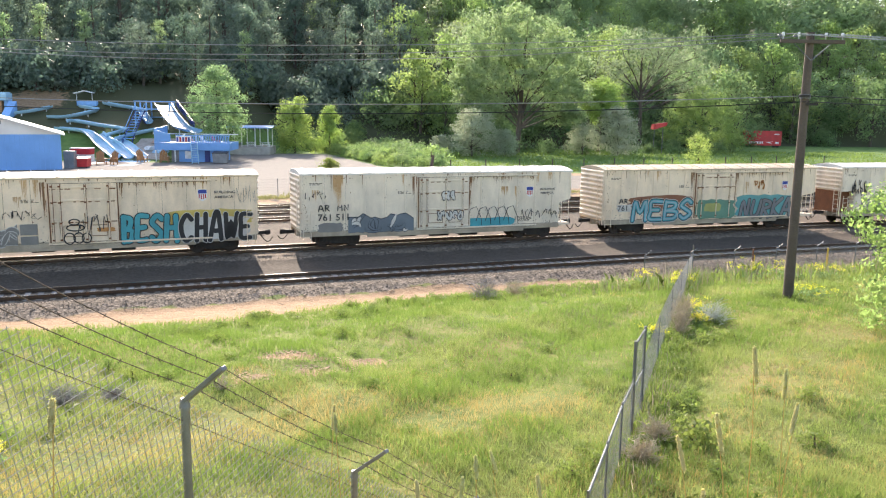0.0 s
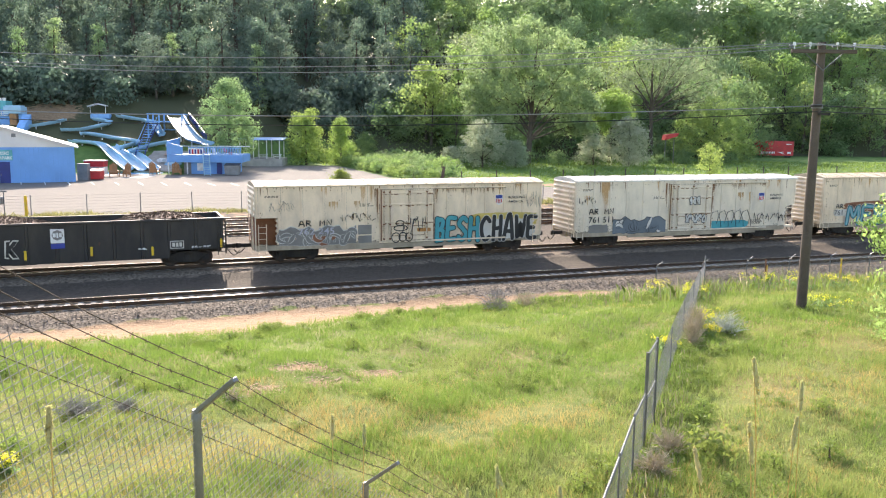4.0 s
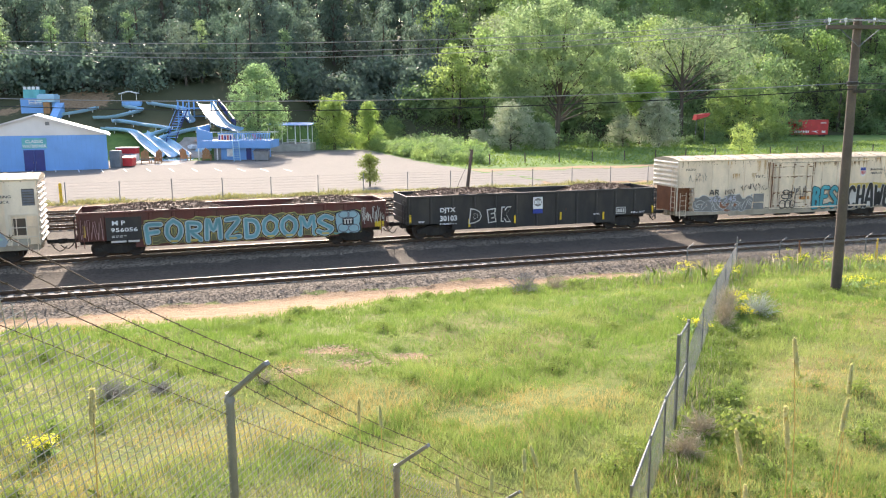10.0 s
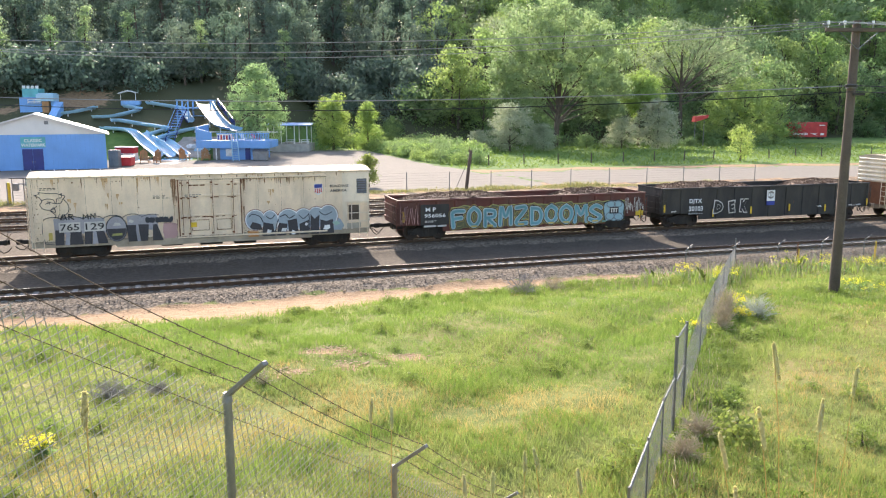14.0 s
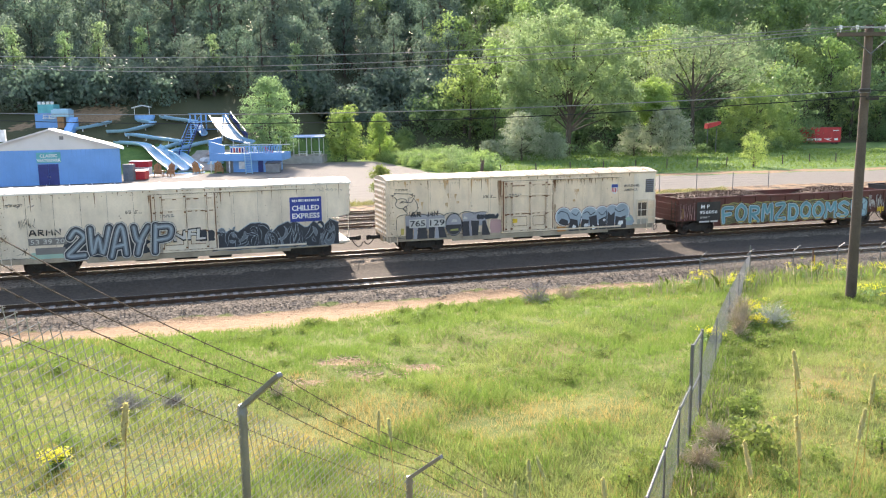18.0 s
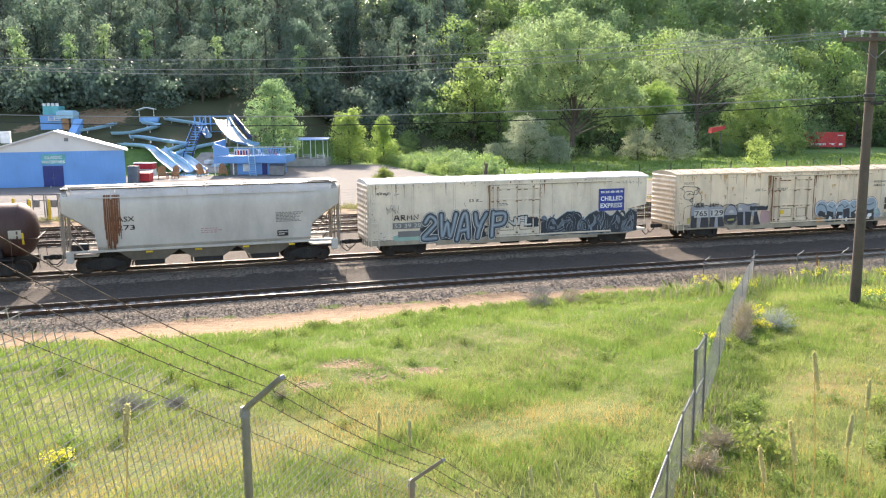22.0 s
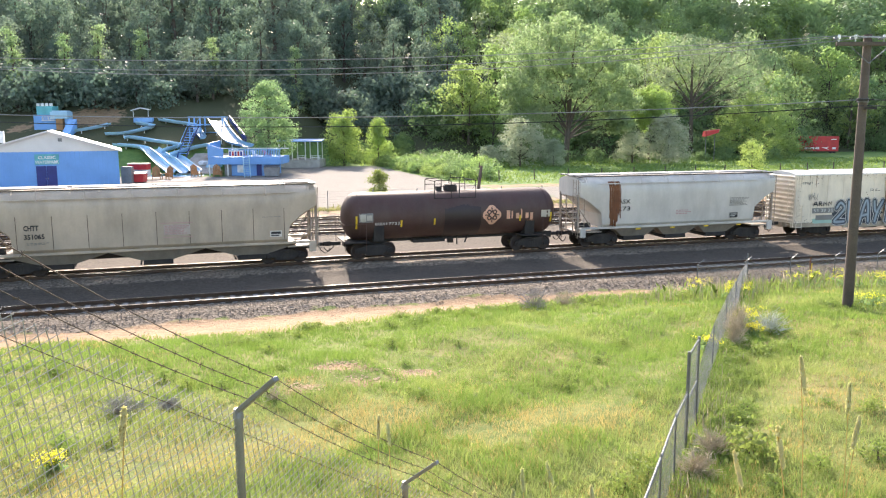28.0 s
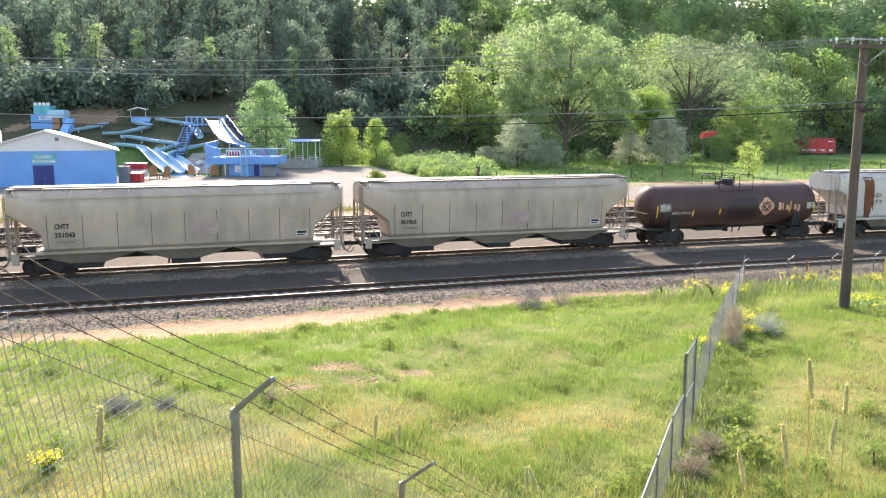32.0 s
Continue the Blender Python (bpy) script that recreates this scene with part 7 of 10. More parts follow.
def bank_fence():
    """The near fence that runs down the bank, with barbed wire on slanting arms."""
    f = thing("chain_link_fence", pose(0, 0, 0), "galvanised chain-link fence with barbed wire on slanted arms", "fence")
    at = lambda y: Vector((-1.52 + (y - 5.8) * 0.565, y, 5.83 - (y - 5.8) * 0.75))
    arm, ys, tall = Vector((0.33, -0.19, 0.31)), (1.8, 3.8, 5.8, 7.8, 9.8, 11.8), 1.62
    for y in ys:
        t = at(y)
        p = part("post", Shape().tube(t - Vector((0, 0, tall + 0.4)), t, 0.033, 12), M_GALV, f, "galvanised steel post", smooth=40)
        part("post_cap", Shape().tube(t - Vector((0, 0, 0.02)), t + Vector((0, 0, 0.05)), 0.042, 12, 0.03), M_GALV, p, smooth=40)
        q = arm.to_track_quat("Z", "Y").to_matrix().to_4x4()
        s = Shape().box(-0.028, 0.028, -0.018, 0.018, 0.0, arm.length, 0.004).moved(Matrix.Translation(t + Vector((0, 0, 0.03))) @ q)
        part("arm", s, M_GALV, f, "pressed steel arm")
    for i, (y0, y1) in enumerate(zip(ys, ys[1:])):
        a, b = at(y0), at(y1)
        lo = Vector((0, 0, tall))
        part("wire_mesh", chain_link(a - lo, b - lo, tall - 0.02, 0.078, 0.0029, square=True), M_WIRE, f, "woven galvanised wire")
        s = Shape()
        for k in (-0.13, -tall + 0.08):
            s.tube(a + Vector((0, 0, k)), b + Vector((0, 0, k)), 0.003, 5)
        part("tension_wire", s, M_BARB, f)
        for k in (0.32, 0.64, 0.97):
            part("barbed_wire", barbed(a + arm * k + Vector((0, 0, 0.04)), b + arm * k + Vector((0, 0, 0.04)), 0.05, i * 3 + int(k * 9)), M_BARB, f, "rusty barbed wire")
    return f


def field_fence():
    f = thing("chain_link_fence", pose(0, 0, 0), "sagging chain-link fence crossing the meadow to the tracks", "fence")
    line = lambda y: (4.88 + (y - 15.7) * 0.421, y)
    ys = [10.6, 12.3, 14.0, 15.7, 17.5, 21.4, 26, 31, 35.5, 40]
    tops = {}
    for y in ys:
        x, _ = line(y)
        g = ground_at(x, y)
        h = 2.02 if y in (15.7, 17.5) else 1.75 if y == 40 else 1.22
        tops[y] = (Vector((x, y, g)), h)
        part("post", Shape().tube((x, y, g - 0.3), (x, y, g + h), 0.036 if h > 1.5 else 0.019, 10), M_GALV, f, "tall steel post" if h > 1.5 else "", smooth=40)
    for y0, y1 in zip(ys, ys[1:]):
        (a, h0), (b, h1) = tops[y0], tops[y1]
        up = 1.2 if not (h0 > 1.9 and h1 > 1.9) else 1.95
        part("wire_mesh", chain_link(a + Vector((0, 0, 0.03)), b + Vector((0, 0, 0.03)), up, 0.085, 0.0016), M_WIRE, f, "woven galvanised wire")
        if up > 1.5 or y1 <= 15.7:
            for k in ((up, up * 0.52) if up > 1.5 else (up - 0.05,)):
                part("rail", Shape().tube(a + Vector((0, 0, k)), b + Vector((0, 0, k)), 0.021, 8), M_GALV, f, smooth=40)
    return f


def track_fence():
    f = thing("chain_link_fence", pose(0, 0, 0), "low chain-link fence with angled arms beside the railway", "fence")
    last = None
    for i in range(9):
        x, y, h = along(8.6 + i * 2.75, 13.9)
        x, y = float(x), float(y)
        g = ground_at(x, y)
        part("post", Shape().tube((x, y, g - 0.2), (x, y, g + 1.35), 0.028, 8).tube((x, y, g + 1.35), (x + 0.30, y - 0.05, g + 1.62), 0.022, 6), M_GALV, f, "steel post with slanted arm", smooth=40)
        if last:
            part("wire_mesh", chain_link(last, (x, y, g + 0.05), 1.25, 0.1, 0.003), M_WIRE, f)
        last = (x, y, g + 0.05)
    return f


bank_fence()
field_fence()
track_fence()
for _i, (_u, _s, _h) in enumerate(((16.2, 12.9, 1.35), (16.9, 12.2, 0.95), (21.4, 12.9, 1.2))):
    _x, _y, _ = along(_u, _s)
    _g = ground_at(_x, _y)
    solid("marker_post", Shape().box(-0.045, 0.045, -0.02, 0.02, -0.2, _h, 0.006), M_YELLOW if _i else M_RUST, "slim marker post standing by the railway ballast", "marker post", "marker posts", m=pose(float(_x), float(_y), _g))


def utility_pole():
    x, y, zt = 15.68, 31.0, 11.08
    g = ground_at(x, y)
    p = thing("utility_pole", pose(x, y, 0), "weathered wooden utility pole with a crossarm and insulators", "utility pole")
    part("shaft", Shape().tube((0, 0, g - 0.4), (0, 0, zt), 0.20, 14, 0.145), M_POLE, p, smooth=40)
    arm = Shape().box(-1.25, 1.25, -0.26, -0.14, zt - 0.42, zt - 0.28, 0.012)
    a = part("crossarm", arm, M_POLE, p, "grey timber crossarm")
    for k in (-1.15, -0.55, 0.5, 1.15):
        part("insulator", Shape().tube((k, -0.2, zt - 0.28), (k, -0.2, zt - 0.16), 0.02, 6).tube((k, -0.2, zt - 0.16), (k, -0.2, zt - 0.02), 0.06, 10, 0.045), M_PAINTW, a, smooth=40)
        part("clamp", Shape().box(k - 0.20, k - 0.06, -0.25, -0.15, zt - 0.2, zt - 0.12, 0.01), M_GALV, a)
    for sg in (-1, 1):
        part("brace", Shape().tube((0, -0.2, zt - 1.05), (sg * 0.75, -0.2, zt - 0.40), 0.02, 5), M_GALV, p)
    part("bolt_band", Shape().tube((0, 0, 8.62), (0, 0, 8.78), 0.20, 14), M_GALV, p, smooth=40)
    part("cable_clamp", Shape().box(-0.35, 0.05, -0.28, -0.18, 8.66, 8.76, 0.01).box(-0.05, 0.4, -0.28, -0.18, 8.36, 8.46, 0.01), M_UNDER, p)
    return p


utility_pole()


def overhead(a, b, sag, r, mt, label):
    a, b = Vector(a), Vector(b)
    n = 24
    pts = [a.lerp(b, i / n) - Vector((0, 0, sag * 4 * (i / n) * (1 - i / n))) for i in range(n + 1)]
    return solid("overhead_wire", Shape().pipe(pts, r, 5), mt, label, "wire", "overhead wires")


for _k, _e, _s in ((-1.15, 12.78, 1.32), (-0.55, 12.78, 1.72), (0.5, 13.25, 2.13)):
    overhead((15.68 + _k, 30.8, 11.02), (-45 + _k * 0.5, 40.5, _e), _s, 0.015, M_CABLE, "pale overhead power wire slung from the pole")
for _k in (-1.15, -0.55, 0.5, 1.15):
    overhead((15.68 + _k, 30.8, 11.02), (62 + _k, 26, 11.6), 0.9, 0.013, M_CABLE, "pale overhead power wire beyond the pole")
for _z, _e, _s, _m in ((8.72, 9.74, 1.05, M_CABLE), (8.5, 9.87, 1.36, M_DARKCABLE)):
    overhead((15.6, 30.75, _z), (-45, 40.5, _e), _s, 0.018, _m, "thick telephone cable slung low between poles")
    overhead((15.7, 30.75, _z), (62, 26, 9.2), 0.6, 0.018, M_DARKCABLE, "dark telephone cable beyond the pole")

# ---- water park and parking lot ----
def blue_hall():
    x0, x1, y0, y1, eave, apex, g = -60.5, -43.6, 110.6, 121.0, 4.1, 6.6, -0.5
    h = thing("park_building", pose(-43.5, 110.6, 0, 0, 0, 22) @ pose(43.5, -110.6, 0), "bright blue sided hall with pale gable roof and dark blue doors", "building")
    xm = (x0 + x1) / 2
    part("front_wall", Shape().prism([(x0, g), (x1, g), (x1, eave), (x0, eave)], y0, y0 + 0.25, "y"), M_BLUEWALL, h)
    part("gable", Shape().prism([(x0, eave + 0.003), (x1, eave + 0.003), (xm, apex)], y0 - 0.03, y0 + 0.22, "y"), M_PALEROOF, h, "pale gable panel")
    part("side_wall", Shape().box(x1 - 0.25, x1, y0 + 0.25, y1, g, eave), M_BLUEWALL, h)
    part("side_wall", Shape().box(x0, x0 + 0.25, y0 + 0.25, y1, g, eave), M_BLUEWALL, h)
    part("rear_wall", Shape().box(x0, x1, y1, y1 + 0.25, g, eave), M_BLUEWALL, h)
    for sg in (-1, 1):
        xe = xm + sg * (xm - x0 + 0.5)
        part("roof_slope", Shape().prism([(xm, apex + 0.02), (xe, eave - 0.15), (xe, eave + 0.02), (xm, apex + 0.22)], y0 - 0.6, y1 + 0.6, "y"), M_PALEROOF, h, "pale ribbed metal roof")
    rib = Shape().box(-0.04, 0.04, -0.03, 0, g, eave - 0.02).mesh("siding_rib", M_BLUEWALL)
    for i in range(30):
        x = x0 + 0.3 + i * (x1 - x0 - 0.6) / 29
        if not -54.2 < x < -50.6:
            part("siding_rib", rib, None, h, m=pose(x, y0, 0))
    for k in (0, 1):
        d = part("door", Shape().box(-53.65 + k * 1.23, -52.45 + k * 1.23, y0 - 0.06, y0 - 0.003, g + 0.05, 2.25, 0.01), M_BLUEDARK, h, "dark blue steel door")
        part("handle", Shape().box(-52.6 + k * 0.3, -52.53 + k * 0.3, y0 - 0.11, y0 - 0.062, 0.5, 0.75, 0.01), M_GALV, d)
    part("door_frame", Shape().box(-53.8, -53.66, y0 - 0.08, y0, g, 2.4).box(-51.2, -51.06, y0 - 0.08, y0, g, 2.4).box(-53.8, -51.06, y0 - 0.08, y0, 2.26, 2.4), M_BLUEWALL, h)
    part("vent", Shape().box(-50.85, -50.35, y0 - 0.08, y0 - 0.03, 5.4, 5.85), M_GREY, h)
    part("roof_unit", Shape().box(-58.6, -57.4, 113.5, 114.7, 5.2, 6.75, 0.04), M_PAINTW, h, "white ventilation box on the roof")
    s = part("sign", Shape().box(-53.75, -50.85, y0 - 0.14, y0 - 0.05, 2.45, 3.78, 0.01), M_TEAL, h, "teal sign board with white lettering")
    words("lettering", "CLASSIC", -52.3, y0 - 0.145, 3.16, 0.56, M_PAINTW, s, fat=0.015)
    words("lettering", "WATERPARK", -52.3, y0 - 0.145, 2.58, 0.54, M_PAINTW, s, fat=0.015, wide=0.88)
    return h


blue_hall()


def chute(name, pts, wide, deep, label, group="water slides", legs=True, mt=None):
    """A fibreglass water slide: a U-shaped channel swept along a line, on legs."""
    t = thing("water_slide", pose(0, 0, 0), label, "water slide", group)
    pts = [Vector(p) for p in pts]
    fine = []
    n = len(pts)
    for i in range(n - 1):
        p0, p1, p2, p3 = pts[max(i - 1, 0)], pts[i], pts[i + 1], pts[min(i + 2, n - 1)]
        for k in range(6):
            u = k / 6
            fine.append(0.5 * ((2 * p1) + (p2 - p0) * u + (2 * p0 - 5 * p1 + 4 * p2 - p3) * u * u + (3 * p1 - p0 - 3 * p2 + p3) * u ** 3))
    fine.append(pts[-1])
    prof = [(-wide / 2 - 0.12, deep), (-wide / 2, deep), (-wide * 0.42, deep * 0.35), (-wide * 0.2, 0.04), (wide * 0.2, 0.04), (wide * 0.42, deep * 0.35), (wide / 2, deep), (wide / 2 + 0.12, deep), (wide / 2 + 0.06, deep - 0.08), (wide * 0.47, deep * 0.3), (wide * 0.22, -0.06), (-wide * 0.22, -0.06), (-wide * 0.47, deep * 0.3), (-wide / 2 - 0.06, deep - 0.08)]
    rings = []
    for i, p in enumerate(fine):
        d = fine[min(i + 1, len(fine) - 1)] - fine[max(i - 1, 0)]
        side = Vector((d.y, -d.x, 0)).normalized()
        rings.append([p + side * a + Vector((0, 0, b)) for a, b in prof])
    part("channel", Shape().loft(rings), mt or M_SLIDE, t, smooth=40)
    if legs:
        for p in fine[3::7]:
            g = ground_at(p.x, p.y)
            if p.z - g > 0.25:
                part("leg", Shape().tube((p.x, p.y, g - 0.3), (p.x, p.y, p.z - 0.02), 0.09, 6), M_PAINTW, t)
    return t


chute("a", [(-65.8, 147.6, 6.2), (-63.4, 149.0, 6.6), (-61.2, 152.0, 7.3)], 0.9, 0.45, "pale blue winding water slide leaving the hillside tower")
chute("b", [(-56.5, 153.2, 7.5), (-54.6, 152.3, 7.2), (-53.2, 151.4, 6.9), (-54.3, 149.2, 6.3), (-56.8, 147.0, 5.7), (-59.9, 147.2, 5.6)], 1.1, 0.5, "pale blue water slide doubling back on the grassy hill")
chute("c", [(-55.8, 144.8, 5.0), (-54.6, 145.2, 5.0), (-50.5, 143.2, 4.5), (-47.1, 142.2, 4.1), (-45.2, 141.9, 3.8), (-45.6, 141.1, 3.5), (-47.7, 139.5, 2.8)], 1.1, 0.5, "pale blue water slide bending down the grassy hill")
chute("d", [(-52.8, 155.0, 8.1), (-50.0, 153.5, 7.7), (-46.9, 152.5, 7.3), (-44.9, 150.2, 6.8), (-43.1, 146.2, 5.7), (-41.8, 143.8, 5.0)], 1.2, 0.5, "pale blue water slide high on the grassy hill")
chute("e", [(-56.4, 141.8, 3.8), (-52.1, 141.0, 3.5), (-49.8, 139.2, 2.8), (-46.9, 135.2, 1.3), (-43.3, 130.4, -0.15)], 1.65, 0.5, "broad pale blue water slide ending at the pool")
chute("f", [(-49.2, 140.4, 3.2), (-46.7, 137.8, 2.1), (-44.4, 134.8, 1.1), (-41.3, 130.4, -0.15)], 1.65, 0.5, "broad pale blue water slide running straight to the pool")
chute("g", [(-45.9, 138.2, 2.4), (-43.7, 136.5, 1.7), (-41.6, 133.8, 0.8), (-39.2, 130.4, -0.15)], 1.65, 0.5, "broad pale blue water slide curving down to the pool")
chute("h", [(-39.4, 141.6, 3.9), (-41.7, 140.5, 3.5), (-43.8, 139.2, 2.9), (-45.6, 138.0, 2.3)], 1.4, 0.5, "pale blue water slide crossing the slope")
# slide blue darkened to paint in the tree shade on the steep slide
M_SLIDESHADE = mat("shaded_blue_fibreglass", (0.14, 0.30, 0.43), 0.5, grain=0.12, scale=1, fade=0.15)
chute("s1", [(-40.4, 147.6, 8.0), (-39.7, 145.6, 7.8), (-37.4, 141.0, 6.1), (-34.6, 136.6, 4.4), (-31.8, 134.4, 3.8)], 2.7, 0.5, "steep wide blue speed slide beside its tower, its colour darkened as in shade", mt=M_SLIDESHADE)
solid("start_basin", Shape().box(-1.7, 1.7, -0.8, 0.8, 0, 0.9, 0.08).box(-1.6, 1.6, -0.86, -0.8, 0.2, 0.8), M_BLUEDECK, "small blue start basin at the top of a slide", "basin", m=pose(-56.0, 155.2, ground_at(-56.0, 155.2) - 0.1, 0, 0, 8))
solid("slide_canopy", Shape().prism([(-1.6, 1.2), (0.2, 1.7), (1.8, 1.35), (1.8, 1.5), (0.2, 1.86), (-1.6, 1.36)], -0.7, 0.7, "y").tube((-1.3, 0, -0.2), (-1.3, 0, 1.3), 0.06, 6).tube((1.5, 0, -0.2), (1.5, 0, 1.45), 0.06, 6), M_PAINTW, "bent white canopy over the slide start", "canopy", m=pose(-57.4, 157.4, ground_at(-57.4, 157.4), 0, 0, 0))


def speed_tower():
    t = thing("slide_tower", pose(0, 0, 0), "dark blue scaffold tower at the top of the steep slide", "tower")
    for x in (-44.4, -42.5, -38.6):
        for y in (145.0, 148.0):
            part("post", Shape().box(x - 0.11, x + 0.11, y - 0.11, y + 0.11, ground_at(x, y) - 0.3, 8.8), M_BLUEDECK, t)
    part("deck", Shape().box(-44.6, -38.4, 144.9, 148.2, 7.3, 7.5), M_BLUEDECK, t)
    for z in (6.0, 8.7):
        part("beam", Shape().box(-44.6, -42.4, 144.86, 145.0, z - 0.09, z + 0.09), M_BLUEDECK, t)
        part("beam", Shape().box(-44.6, -38.4, 148.0, 148.14, z - 0.09, z + 0.09), M_BLUEDECK, t)
    part("brace", Shape().tube((-44.4, 144.95, 4.6), (-42.5, 144.95, 7.3), 0.06, 5), M_BLUEDARK, t)
    part("brace", Shape().tube((-42.5, 144.9, 4.6), (-44.4, 144.9, 7.3), 0.06, 5), M_BLUEDARK, t)
    for i in range(12):
        k = i / 11
        part("stair_step", Shape().box(-44.2, -42.8, 137.5 + k * 7.4, 137.8 + k * 7.4, 2.6 + k * 4.7, 2.7 + k * 4.7), M_BLUEDECK, t)
    part("side_board", Shape().prism([(147.6, 8.0), (147.6, 9.0), (136.4, 5.4), (136.4, 4.4)], -0.06, 0.06).moved(Matrix.Translation((-38.0, 147.6, 0)) @ Matrix.Rotation(math.atan2(5.9, 11.2), 4, "Z") @ Matrix.Translation((0, -147.6, 0))), M_BLUEDARK, t, "dark blue board beside the steep slide")
    for dx in (-44.25, -42.75):
        part("stair_rail", Shape().pipe([(dx, 137.5, 3.5), (dx, 144.9, 8.3)], 0.06, 6), M_BLUEDECK, t)
        part("stringer", Shape().pipe([(dx, 136.9, ground_at(dx, 136.9) - 0.1), (dx, 137.5, 2.5), (dx, 144.9, 7.2)], 0.1, 4), M_BLUEDARK, t)
    return t


speed_tower()


def castle():
    t = thing("play_tower", pose(0, 0, 0), "blue play tower with a teal battlement on the hillside", "tower")
    g = 5.6
    part("lower_block", Shape().box(-73.9, -69.9, 149.6, 153, g - 0.6, 9.2, 0.05), M_BLUEWALL, t)
    part("upper_block", Shape().box(-73.7, -70.8, 150.5, 153, 9.2, 10.75, 0.05), M_TEAL, t, "teal upper storey")
    mer = Shape().box(-0.26, 0.26, -0.15, 0.15, 0, 0.5, 0.03).mesh("merlon", M_PAINTW)
    for i in range(4):
        part("merlon", mer, None, t, m=pose(-73.4 + i * 0.78, 150.7, 10.75))
    part("porch", Shape().box(-70.7, -67.6, 149.2, 151.5, 8.5, 9.75, 0.05).box(-70.5, -67.8, 149.6, 151.2, 9.75, 9.95), M_SLIDE, t)
    part("railing", Shape().box(-72.2, -69.9, 149.2, 149.32, 8.75, 8.85).box(-72.2, -69.9, 149.2, 149.32, 8.4, 8.5).box(-72.2, -72.1, 149.2, 149.32, 8.2, 8.85).box(-71.1, -71.0, 149.2, 149.32, 8.2, 8.85).box(-72.2, -69.9, 149.0, 149.6, 8.15, 8.25), M_PAINTW, t, "white railed landing")
    part("column", Shape().box(-69.8, -68.6, 149.4, 150.6, g - 0.6, 8.5, 0.05), M_TAN, t)
    part("pillar", Shape().box(-68.4, -67.4, 149.8, 151.0, g - 0.6, 8.5, 0.05), M_BLUEDECK, t)
    part("ramp", Shape().prism([(149.2, g + 0.2), (142.0, g - 3.0), (142.0, g - 2.6), (149.2, 8.4)], -67.3, -65.9), M_BLUEDECK, t)
    return t


